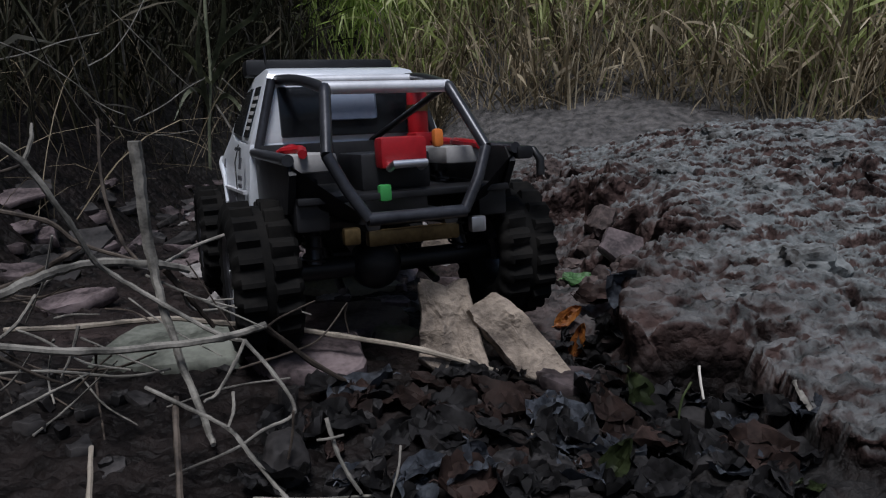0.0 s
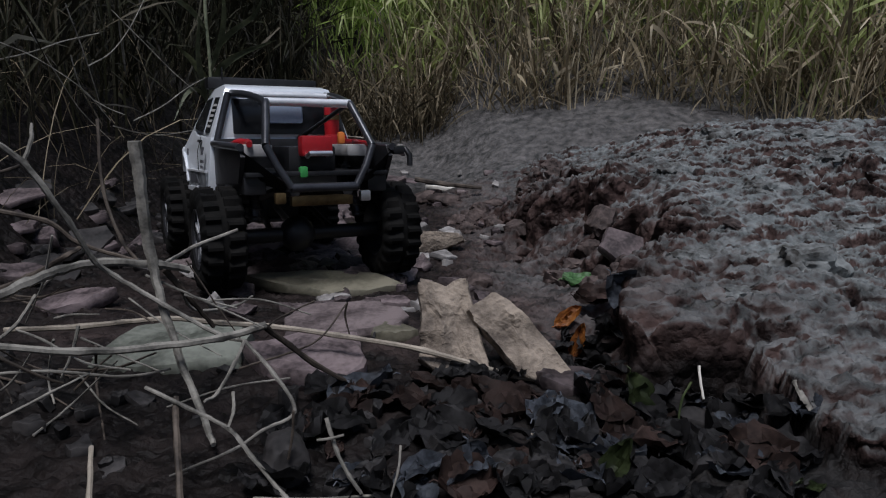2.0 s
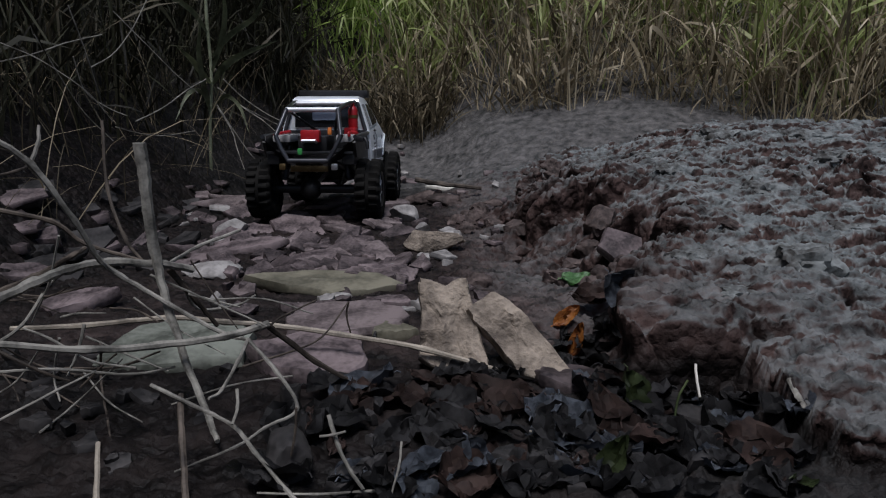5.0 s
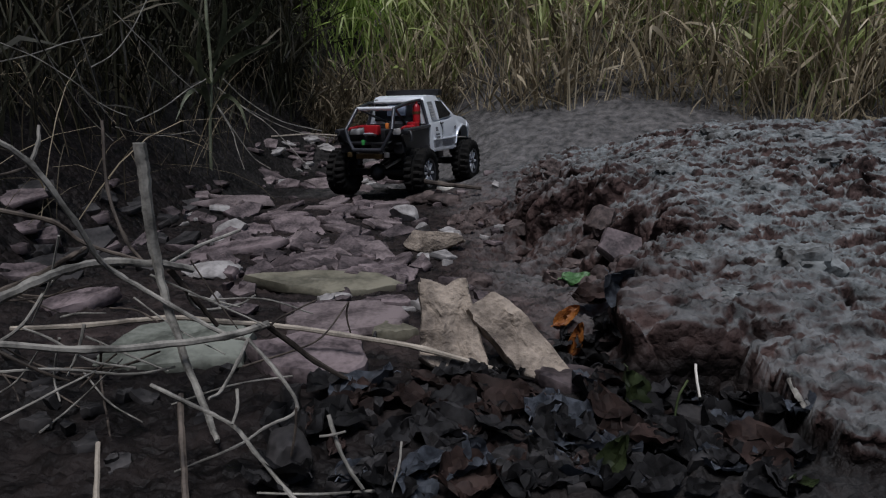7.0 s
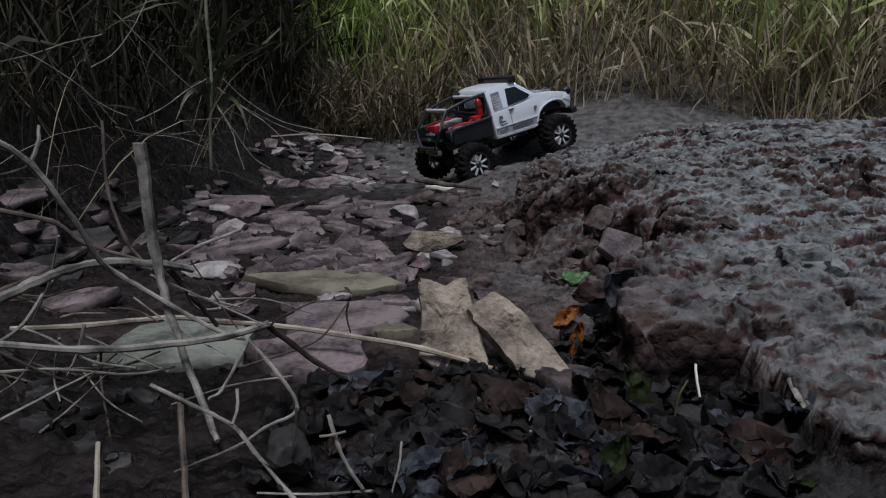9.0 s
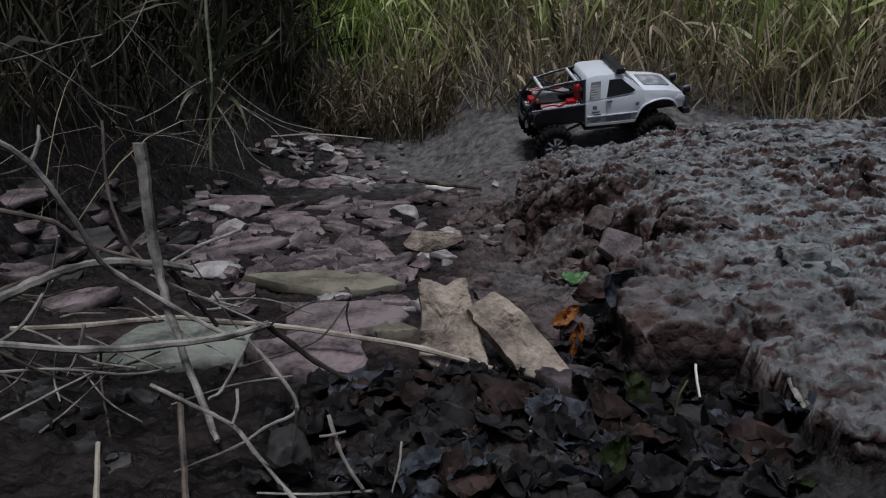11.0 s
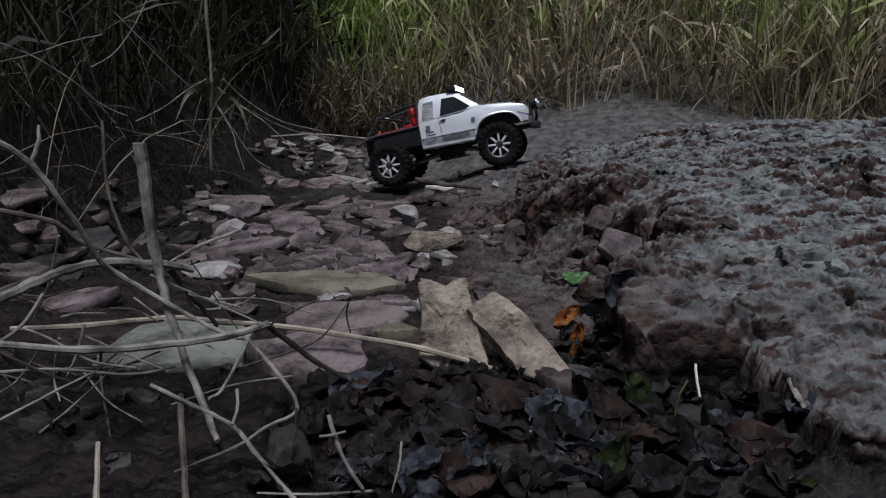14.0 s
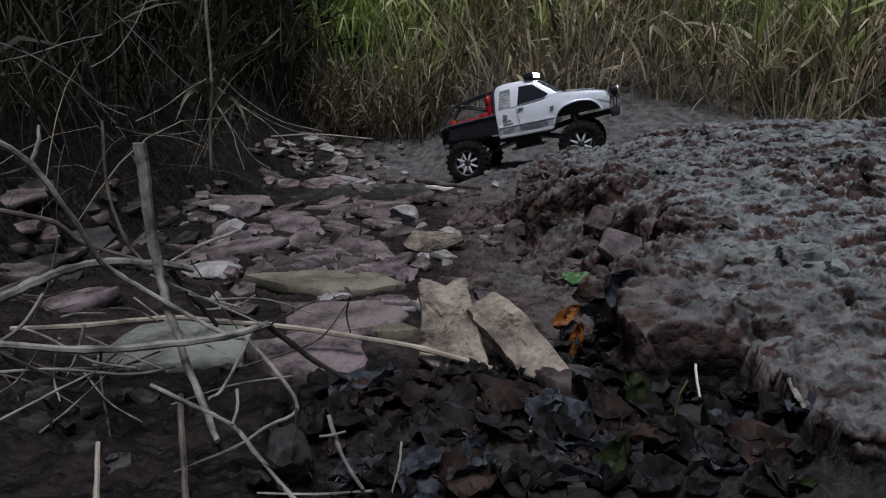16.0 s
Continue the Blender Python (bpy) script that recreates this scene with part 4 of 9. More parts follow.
stone("stone", "small flat creek stone", (-0.218, 0.864, 0.019), (0.074, 0.064, 0.011), (31, -8, -29), SLATE, 247, 5, 0.3)
stone("stone", "small flat creek stone", (-0.070, 0.961, 0.012), (0.068, 0.048, 0.008), (13, -15, -32), SLATE, 248, 6, 0.3)
stone("stone", "small flat creek stone", (-0.167, 0.929, 0.014), (0.061, 0.038, 0.009), (26, 2, 2), SLATE, 249, 4, 0.3)
stone("stone", "small flat creek stone", (-0.115, 1.289, 0.001), (0.069, 0.038, 0.010), (23, 13, 48), SILTED, 250, 6, 0.3)
stone("stone", "small flat creek stone", (-0.535, 2.163, -0.027), (0.061, 0.040, 0.012), (10, 13, 12), SILTED, 251, 4, 0.3)
stone("stone", "small flat creek stone", (-0.165, 1.156, 0.004), (0.070, 0.067, 0.010), (18, -11, 38), SLATE, 252, 4, 0.3)
stone("stone", "small flat creek stone", (-0.167, 1.012, 0.010), (0.064, 0.050, 0.011), (14, 4, -20), SILTED, 253, 4, 0.3)
stone("stone", "small flat creek stone", (-0.064, 0.885, 0.017), (0.056, 0.033, 0.010), (10, -6, 55), SLATE, 254, 6, 0.3)
stone("stone", "small flat creek stone", (-0.293, 0.906, 0.015), (0.065, 0.055, 0.008), (27, -4, -23), SLATE, 255, 5, 0.3)
stone("stone", "small flat creek stone", (-0.568, 1.728, -0.002), (0.063, 0.045, 0.010), (6, -14, -59), SLATE, 256, 4, 0.3)
stone("stone", "small flat creek stone", (-0.296, 1.960, -0.025), (0.059, 0.035, 0.014), (7, 9, 2), SLATE, 257, 5, 0.3)
stone("stone", "small flat creek stone", (-0.347, 1.007, 0.011), (0.081, 0.066, 0.013), (10, -4, -49), SLATE, 258, 6, 0.3)
stone("stone", "small flat creek stone", (-0.389, 2.000, -0.028), (0.046, 0.032, 0.012), (25, 11, 43), SLATE, 259, 5, 0.3)
stone("stone", "small flat creek stone", (-0.369, 1.025, 0.010), (0.076, 0.039, 0.011), (16, 13, 4), SLATE, 260, 6, 0.3)
stone("stone", "small flat creek stone", (-0.196, 1.090, 0.005), (0.061, 0.031, 0.009), (11, 11, 57), SLATE, 261, 4, 0.3)
stone("stone", "small flat creek stone", (-0.213, 1.472, -0.001), (0.058, 0.049, 0.013), (17, -7, -47), SLATE, 262, 5, 0.3)
stone("stone", "small flat creek stone", (-0.223, 0.914, 0.015), (0.085, 0.068, 0.009), (26, -12, -34), SLATE, 263, 4, 0.3)
stone("stone", "small flat creek stone", (-0.216, 1.891, -0.023), (0.063, 0.040, 0.009), (32, 15, 16), SILTED, 264, 6, 0.3)
stone("stone", "small flat creek stone", (-0.474, 1.501, -0.001), (0.076, 0.045, 0.014), (5, 7, -59), SILTED, 265, 5, 0.3)
stone("stone", "small flat creek stone", (-0.155, 1.202, 0.003), (0.069, 0.037, 0.010), (23, -5, -36), SLATE, 266, 6, 0.3)
stone("stone", "small flat creek stone", (-0.252, 1.142, 0.005), (0.058, 0.033, 0.013), (4, -13, 12), SLATE, 267, 4, 0.3)
stone("stone", "small flat creek stone", (-0.204, 1.399, -0.001), (0.072, 0.047, 0.010), (20, -14, 31), SLATE, 268, 4, 0.3)
stone("stone", "small flat creek stone", (-0.145, 0.933, 0.015), (0.080, 0.063, 0.011), (8, 6, 25), SLATE, 269, 4, 0.3)
stone("stone", "small flat creek stone", (-0.247, 2.437, -0.022), (0.014, 0.008, 0.010), (8, 8, -20), SLATE, 270, 6, 0.3)
stone("stone", "small flat creek stone", (-0.130, 2.304, -0.027), (0.029, 0.023, 0.012), (18, 1, 20), PALE, 271, 6, 0.3)
stone("stone", "small flat creek stone", (-0.332, 1.004, 0.010), (0.016, 0.010, 0.010), (9, 7, 17), SLATE, 272, 4, 0.3)
stone("stone", "small flat creek stone", (-0.152, 0.985, 0.011), (0.023, 0.012, 0.010), (7, 10, -59), SLATE, 273, 6, 0.3)
stone("stone", "small flat creek stone", (-0.161, 0.683, 0.037), (0.018, 0.011, 0.009), (-3, -3, -19), SLATE, 274, 6, 0.3)
stone("stone", "small flat creek stone", (-0.330, 1.162, 0.006), (0.022, 0.011, 0.014), (8, 11, 11), SILTED, 275, 6, 0.3)
stone("stone", "small flat creek stone", (-0.282, 1.166, 0.002), (0.012, 0.011, 0.007), (18, 7, 53), SILTED, 276, 5, 0.3)
stone("stone", "small flat creek stone", (-0.194, 2.440, -0.022), (0.031, 0.027, 0.007), (-4, -4, 5), PALE, 277, 4, 0.3)
stone("stone", "small flat creek stone", (-0.153, 1.054, 0.006), (0.024, 0.012, 0.007), (28, -10, 53), SLATE, 278, 5, 0.3)
stone("stone", "small flat creek stone", (0.091, 1.192, 0.010), (0.022, 0.017, 0.010), (3, -11, 56), SLATE, 279, 5, 0.3)
stone("stone", "small flat creek stone", (-0.296, 2.484, -0.005), (0.022, 0.012, 0.012), (-3, 11, -31), PALE, 280, 5, 0.3)
stone("stone", "small flat creek stone", (0.124, 1.615, 0.033), (0.029, 0.022, 0.009), (29, 13, -48), PALE, 281, 5, 0.3)
stone("stone", "small flat creek stone", (-0.112, 0.769, 0.026), (0.020, 0.018, 0.007), (14, -0, -35), SLATE, 282, 6, 0.3)
stone("stone", "small flat creek stone", (-0.542, 1.440, -0.001), (0.016, 0.010, 0.011), (18, 16, 35), SLATE, 283, 6, 0.3)
stone("stone", "small flat creek stone", (-0.060, 0.838, 0.020), (0.039, 0.027, 0.009), (22, 16, -41), SILTED, 284, 5, 0.3)
stone("stone", "small flat creek stone", (-0.118, 0.841, 0.020), (0.030, 0.022, 0.009), (22, 1, -40), SLATE, 285, 4, 0.3)
stone("stone", "small flat creek stone", (-0.231, 0.776, 0.029), (0.015, 0.013, 0.014), (4, 0, 47), SLATE, 286, 6, 0.3)
stone("stone", "small flat creek stone", (-0.371, 1.134, 0.005), (0.033, 0.031, 0.012), (3, 14, -20), PALE, 287, 4, 0.3)
stone("stone", "small flat creek stone", (0.049, 2.117, -0.002), (0.020, 0.017, 0.014), (-5, 10, 53), PALE, 288, 5, 0.3)
stone("stone", "small flat creek stone", (-0.321, 0.921, 0.015), (0.031, 0.021, 0.010), (1, 6, -19), SLATE, 289, 6, 0.3)
stone("stone", "small flat creek stone", (-0.115, 0.673, 0.040), (0.018, 0.014, 0.013), (-7, -5, 37), SLATE, 290, 6, 0.3)
stone("stone", "small flat creek stone", (-0.014, 0.684, 0.038), (0.032, 0.027, 0.012), (6, 0, -28), PALE, 291, 6, 0.3)
stone("stone", "small flat creek stone", (0.108, 1.204, 0.014), (0.035, 0.029, 0.007), (3, -3, 38), PALE, 292, 4, 0.3)
stone("stone", "small flat creek stone", (-0.330, 1.581, -0.006), (0.022, 0.020, 0.008), (14, -4, -42), SLATE, 293, 5, 0.3)
stone("stone", "small flat creek stone", (0.029, 0.690, 0.035), (0.028, 0.018, 0.007), (11, -2, -52), SLATE, 294, 4, 0.3)
stone("stone", "small flat creek stone", (-0.160, 1.205, 0.001), (0.020, 0.018, 0.007), (14, 4, -34), SLATE, 295, 6, 0.3)
stone("stone", "small flat creek stone", (-0.531, 2.500, 0.034), (0.035, 0.028, 0.006), (9, 9, 8), PALE, 296, 4, 0.3)
stone("stone", "small flat creek stone", (-0.524, 2.478, 0.021), (0.014, 0.012, 0.008), (-9, 9, -28), SLATE, 297, 6, 0.3)
stone("stone", "small flat creek stone", (-0.188, 1.018, 0.009), (0.017, 0.011, 0.009), (18, -9, 35), SLATE, 298, 5, 0.3)
stone("stone", "small flat creek stone", (-0.320, 1.388, -0.002), (0.028, 0.023, 0.008), (26, 5, -40), SILTED, 299, 4, 0.3)
stone("stone", "small flat creek stone", (-0.496, 1.305, -0.001), (0.033, 0.022, 0.007), (22, -12, -41), PALE, 300, 4, 0.3)
stone("stone", "small flat creek stone", (-0.082, 0.916, 0.017), (0.014, 0.010, 0.013), (12, -12, 54), SLATE, 301, 5, 0.3)
stone("stone", "small flat creek stone", (-0.435, 2.460, -0.018), (0.017, 0.014, 0.009), (8, 14, 42), SLATE, 302, 6, 0.3)
stone("stone", "small flat creek stone", (-0.277, 0.895, 0.015), (0.029, 0.016, 0.007), (12, 13, 54), SLATE, 303, 6, 0.3)
stone("stone", "small flat creek stone", (-0.425, 2.586, 0.026), (0.017, 0.013, 0.007), (14, 9, -10), PALE, 304, 5, 0.3)
stone("stone", "small flat creek stone", (0.013, 0.784, 0.024), (0.040, 0.036, 0.006), (3, -9, 42), SLATE, 305, 6, 0.3)
stone("stone", "small flat creek stone", (0.054, 0.853, 0.020), (0.015, 0.012, 0.012), (-10, 9, -24), SLATE, 306, 5, 0.3)
stone("stone", "small flat creek stone", (-0.225, 1.455, -0.003), (0.015, 0.008, 0.009), (18, -15, 45), SILTED, 307, 6, 0.3)
stone("stone", "small flat creek stone", (-0.310, 2.474, -0.010), (0.019, 0.016, 0.012), (24, -15, -32), SLATE, 308, 5, 0.3)
stone("stone", "small flat creek stone", (-0.264, 1.304, 0.002), (0.024, 0.022, 0.013), (0, 3, 16), SLATE, 309, 4, 0.3)
stone("stone", "small flat creek stone", (-0.204, 1.127, 0.003), (0.036, 0.027, 0.008), (9, -5, -19), SLATE, 310, 4, 0.3)
stone("stone", "small flat creek stone", (-0.335, 1.566, -0.006), (0.029, 0.020, 0.007), (4, -11, 10), SLATE, 311, 4, 0.3)
stone("stone", "small flat creek stone", (-0.201, 0.668, 0.038), (0.032, 0.018, 0.008), (29, 5, 45), SLATE, 312, 6, 0.3)
stone("stone", "small flat creek stone", (-0.482, 2.449, -0.022), (0.030, 0.016, 0.011), (-6, -2, -26), PALE, 313, 4, 0.3)
stone("stone", "small flat creek stone", (-0.126, 0.715, 0.033), (0.026, 0.024, 0.009), (6, -1, 37), PALE, 314, 5, 0.3)
stone("stone", "small flat creek stone", (-0.028, 0.997, 0.011), (0.029, 0.023, 0.011), (10, -12, 32), PALE, 315, 4, 0.3)
stone("stone", "small flat creek stone", (-0.254, 0.953, 0.013), (0.029, 0.022, 0.009), (18, 2, 8), SLATE, 316, 6, 0.3)
stone("stone", "small flat creek stone", (-0.597, 1.628, 0.025), (0.034, 0.032, 0.007), (1, -2, -43), SLATE, 317, 6, 0.3)
stone("stone", "small flat creek stone", (-0.004, 0.680, 0.039), (0.026, 0.013, 0.012), (0, 14, -4), SLATE, 318, 6, 0.3)
stone("stone", "small flat creek stone", (-0.108, 1.009, 0.009), (0.025, 0.023, 0.009), (0, 11, -36), SLATE, 319, 5, 0.3)
stone("stone", "small flat creek stone", (-0.048, 0.791, 0.025), (0.017, 0.009, 0.010), (9, 0, -1), SLATE, 320, 5, 0.3)
stone("stone", "small flat creek stone", (0.000, 1.017, 0.009), (0.035, 0.029, 0.009), (14, 15, 30), PALE, 321, 4, 0.3)
stone("stone", "small flat creek stone", (-0.038, 1.244, 0.003), (0.038, 0.030, 0.012), (27, -6, -43), PALE, 322, 4, 0.3)
stone("stone", "small flat creek stone", (-0.228, 1.025, 0.007), (0.014, 0.010, 0.006), (20, -13, -58), SLATE, 323, 5, 0.3)
stone("stone", "small flat creek stone", (-0.187, 0.885, 0.017), (0.020, 0.015, 0.011), (4, -9, 1), SLATE, 324, 4, 0.3)
stone("stone", "small flat creek stone", (-0.524, 2.020, -0.031), (0.014, 0.011, 0.008), (17, 8, 57), SLATE, 325, 5, 0.3)
stone("stone", "small flat creek stone", (-0.199, 1.274, -0.001), (0.034, 0.027, 0.006), (7, -16, -19), SLATE, 326, 4, 0.3)
stone("stone", "small flat creek stone", (0.115, 1.780, 0.039), (0.034, 0.028, 0.012), (-2, -14, -55), SILTED, 327, 4, 0.3)
stone("stone", "small flat creek stone", (0.043, 1.629, 0.013), (0.026, 0.018, 0.008), (2, 0, -24), SILTED, 328, 6, 0.3)
stone("stone", "small flat creek stone", (-0.365, 0.946, 0.012), (0.040, 0.031, 0.008), (16, 2, 22), SILTED, 329, 5, 0.3)
stone("stone", "small flat creek stone", (-0.125, 1.046, 0.009), (0.021, 0.013, 0.013), (28, -13, 30), SLATE, 330, 5, 0.3)
stone("stone", "small flat creek stone", (-0.392, 2.551, 0.015), (0.019, 0.015, 0.010), (-1, -13, -44), SLATE, 331, 4, 0.3)
stone("stone", "small flat creek stone", (-0.139, 0.981, 0.012), (0.035, 0.033, 0.011), (12, 12, 45), SLATE, 332, 6, 0.3)
stone("stone", "small flat creek stone", (-0.276, 1.400, -0.002), (0.021, 0.016, 0.008), (1, 3, 34), SLATE, 333, 4, 0.3)
stone("stone", "small flat creek stone", (-0.244, 2.236, -0.031), (0.025, 0.015, 0.010), (-2, -6, 52), SILTED, 334, 6, 0.3)
stone("stone", "small flat creek stone", (-0.020, 0.802, 0.025), (0.022, 0.016, 0.012), (1, 10, -45), SILTED, 335, 5, 0.3)
stone("stone", "small flat creek stone", (-0.218, 2.489, -0.004), (0.019, 0.017, 0.007), (26, -4, -36), SLATE, 336, 5, 0.3)
stone("stone", "small flat creek stone", (-0.303, 1.162, 0.003), (0.038, 0.028, 0.009), (9, -4, -14), SLATE, 337, 4, 0.3)
stone("stone", "small flat creek stone", (-0.080, 0.850, 0.018), (0.018, 0.014, 0.009), (11, -13, 56), PALE, 338, 6, 0.3)
stone("stone", "small flat creek stone", (-0.270, 1.010, 0.008), (0.036, 0.028, 0.006), (19, 3, -36), SLATE, 339, 6, 0.3)
stone("stone", "small flat creek stone", (-0.157, 2.592, 0.037), (0.035, 0.030, 0.013), (-8, 9, -25), PALE, 340, 6, 0.3)
stone("stone", "small flat creek stone", (-0.212, 2.488, -0.005), (0.035, 0.021, 0.007), (-5, -1, 24), SLATE, 341, 4, 0.3)
stone("stone", "small flat creek stone", (-0.375, 2.347, -0.027), (0.014, 0.009, 0.009), (-5, -11, -48), SILTED, 342, 4, 0.3)
stone("stone", "small flat creek stone", (-0.345, 1.045, 0.007), (0.015, 0.009, 0.008), (22, 15, 57), SILTED, 343, 5, 0.3)
stone("stone", "small flat creek stone", (-0.246, 1.627, -0.005), (0.033, 0.030, 0.013), (7, -16, 56), SLATE, 344, 6, 0.3)
stone("stone", "small flat creek stone", (-0.541, 1.567, -0.003), (0.037, 0.031, 0.013), (-2, 14, 36), SLATE, 345, 5, 0.3)
stone("stone", "small flat creek stone", (-0.127, 0.688, 0.036), (0.023, 0.012, 0.009), (28, -7, 29), SLATE, 346, 4, 0.3)
stone("stone", "small flat creek stone", (-0.487, 2.551, 0.029), (0.036, 0.028, 0.012), (8, -15, -6), SLATE, 347, 4, 0.3)
stone("stone", "small flat creek stone", (-0.042, 0.885, 0.015), (0.020, 0.015, 0.006), (7, -11, -25), SLATE, 348, 5, 0.3)
stone("stone", "small flat creek stone", (-0.335, 2.259, -0.032), (0.023, 0.021, 0.006), (10, 12, -60), SILTED, 349, 5, 0.3)
stone("stone", "small flat creek stone", (-0.425, 2.462, -0.019), (0.021, 0.019, 0.006), (-1, 5, 1), SILTED, 350, 4, 0.3)
stone("stone", "small flat creek stone", (-0.253, 0.785, 0.028), (0.012, 0.006, 0.013), (25, 2, 16), SLATE, 351, 4, 0.3)
stone("stone", "small flat creek stone", (-0.143, 0.927, 0.013), (0.035, 0.032, 0.006), (14, 10, 15), SLATE, 352, 4, 0.3)
stone("stone", "small flat creek stone", (-0.199, 0.971, 0.013), (0.012, 0.008, 0.011), (-5, 8, -28), SLATE, 353, 5, 0.3)
stone("stone", "small flat creek stone", (-0.373, 1.708, -0.013), (0.027, 0.021, 0.007), (16, 9, 39), SLATE, 354, 4, 0.3)
stone("stone", "small flat creek stone", (-0.295, 0.940, 0.012), (0.027, 0.017, 0.006), (-5, -6, -2), PALE, 355, 4, 0.3)
stone("stone", "small flat creek stone", (-0.201, 1.633, -0.006), (0.037, 0.027, 0.012), (27, 2, -52), SLATE, 356, 5, 0.3)
stone("stone", "small flat creek stone", (-0.328, 2.256, -0.028), (0.039, 0.032, 0.013), (0, 7, 12), SLATE, 357, 5, 0.3)
stone("stone", "small flat creek stone", (-0.109, 0.734, 0.030), (0.022, 0.011, 0.006), (22, -4, 11), SLATE, 358, 6, 0.3)
stone("stone", "small flat creek stone", (-0.239, 0.833, 0.021), (0.016, 0.009, 0.010), (26, -8, -52), SLATE, 359, 6, 0.3)
stone("stone", "small flat creek stone", (-0.152, 0.681, 0.037), (0.013, 0.008, 0.009), (6, 5, -43), SLATE, 360, 5, 0.3)
stone("stone", "small flat creek stone", (-0.044, 1.317, 0.001), (0.030, 0.026, 0.012), (5, -3, 1), SLATE, 361, 4, 0.3)
stone("stone", "small flat creek stone", (-0.190, 2.136, -0.036), (0.035, 0.021, 0.007), (28, 9, 38), SLATE, 362, 5, 0.3)
stone("stone", "small flat creek stone", (-0.177, 1.033, 0.008), (0.013, 0.009, 0.010), (29, 8, -27), PALE, 363, 4, 0.3)
stone("stone", "small flat creek stone", (-0.516, 1.395, 0.000), (0.038, 0.023, 0.013), (28, 14, 55), PALE, 364, 4, 0.3)
stone("stone", "small flat creek stone", (-0.330, 2.594, 0.032), (0.037, 0.031, 0.009), (27, -14, 48), SILTED, 365, 4, 0.3)
stone("stone", "small flat creek stone", (-0.145, 0.911, 0.016), (0.013, 0.010, 0.011), (-6, 9, -10), SLATE, 366, 5, 0.3)
stone("stone", "small flat creek stone", (-0.345, 1.022, 0.008), (0.013, 0.007, 0.007), (10, -13, 33), SILTED, 367, 5, 0.3)
stone("stone", "small flat creek stone", (-0.105, 1.549, -0.005), (0.036, 0.032, 0.007), (22, 2, -17), SILTED, 368, 4, 0.3)
stone("stone", "small flat creek stone", (-0.407, 2.478, -0.011), (0.032, 0.029, 0.011), (9, -8, -30), SLATE, 369, 4, 0.3)
stone("stone", "small flat creek stone", (-0.045, 1.129, 0.004), (0.022, 0.012, 0.008), (28, -6, 55), SLATE, 370, 5, 0.3)
stone("stone", "small flat creek stone", (-0.389, 1.151, 0.005), (0.012, 0.011, 0.012), (5, 3, -53), SLATE, 371, 6, 0.3)
stone("stone", "small flat creek stone", (-0.347, 1.397, -0.002), (0.033, 0.024, 0.008), (-3, 8, 54), SLATE, 372, 4, 0.3)
stone("stone", "small flat creek stone", (-0.094, 0.824, 0.022), (0.038, 0.028, 0.011), (27, 1, -41), PALE, 373, 5, 0.3)
stone("stone", "small flat creek stone", (-0.330, 0.947, 0.014), (0.013, 0.011, 0.010), (30, -4, -19), SLATE, 374, 5, 0.3)
stone("stone", "small flat creek stone", (-0.051, 0.855, 0.019), (0.018, 0.012, 0.011), (2, 6, -8), SLATE, 375, 4, 0.3)
stone("stone", "small flat creek stone", (-0.064, 0.971, 0.013), (0.025, 0.020, 0.011), (5, -16, 45), SLATE, 376, 6, 0.3)
stone("stone", "small flat creek stone", (0.015, 0.777, 0.025), (0.025, 0.018, 0.007), (19, -10, 59), SLATE, 377, 5, 0.3)
stone("stone", "small flat creek stone", (-0.352, 2.191, -0.031), (0.026, 0.024, 0.013), (17, 13, 42), SLATE, 378, 6, 0.3)
stone("stone", "small flat creek stone", (-0.012, 1.141, 0.004), (0.030, 0.016, 0.010), (4, 12, -55), SLATE, 379, 6, 0.3)
stone("stone", "small flat creek stone", (-0.246, 1.309, 0.001), (0.034, 0.030, 0.011), (1, -1, 16), SLATE, 380, 6, 0.3)
stone("stone", "small flat creek stone", (0.081, 1.125, 0.005), (0.036, 0.025, 0.006), (-6, -0, -7), SLATE, 381, 6, 0.3)
stone("stone", "small flat creek stone", (-0.317, 1.302, 0.003), (0.039, 0.029, 0.014), (-5, -11, -29), SLATE, 382, 5, 0.3)
stone("stone", "small flat creek stone", (-0.536, 2.218, -0.019), (0.034, 0.032, 0.013), (16, -9, 15), SLATE, 383, 6, 0.3)
stone("stone", "small flat creek stone", (-0.299, 1.153, 0.004), (0.025, 0.016, 0.011), (28, -15, 19), SLATE, 384, 6, 0.3)
stone("stone", "small flat creek stone", (-0.208, 1.060, 0.006), (0.024, 0.020, 0.007), (-3, -6, 59), SILTED, 385, 4, 0.3)
stone("stone", "small flat creek stone", (-0.006, 0.742, 0.031), (0.025, 0.023, 0.010), (-9, -13, 2), SLATE, 386, 5, 0.3)
stone("stone", "small flat creek stone", (0.013, 0.840, 0.020), (0.032, 0.017, 0.009), (0, 6, -14), SLATE, 387, 4, 0.3)
stone("stone", "small flat creek stone", (-0.020, 0.756, 0.028), (0.012, 0.010, 0.008), (14, 13, -35), SLATE, 388, 5, 0.3)
stone("stone", "small flat creek stone", (-0.367, 2.490, -0.008), (0.024, 0.018, 0.006), (2, -2, -4), SILTED, 389, 6, 0.3)
stone("stone", "small flat creek stone", (-0.332, 2.479, -0.008), (0.014, 0.009, 0.012), (6, 5, 45), SILTED, 390, 4, 0.3)
stone("stone", "small flat creek stone", (-0.009, 0.673, 0.037), (0.020, 0.012, 0.008), (13, 5, 45), SILTED, 391, 4, 0.3)
stone("stone", "small flat creek stone", (-0.149, 2.536, 0.016), (0.034, 0.022, 0.011), (15, 7, -43), SLATE, 392, 5, 0.3)
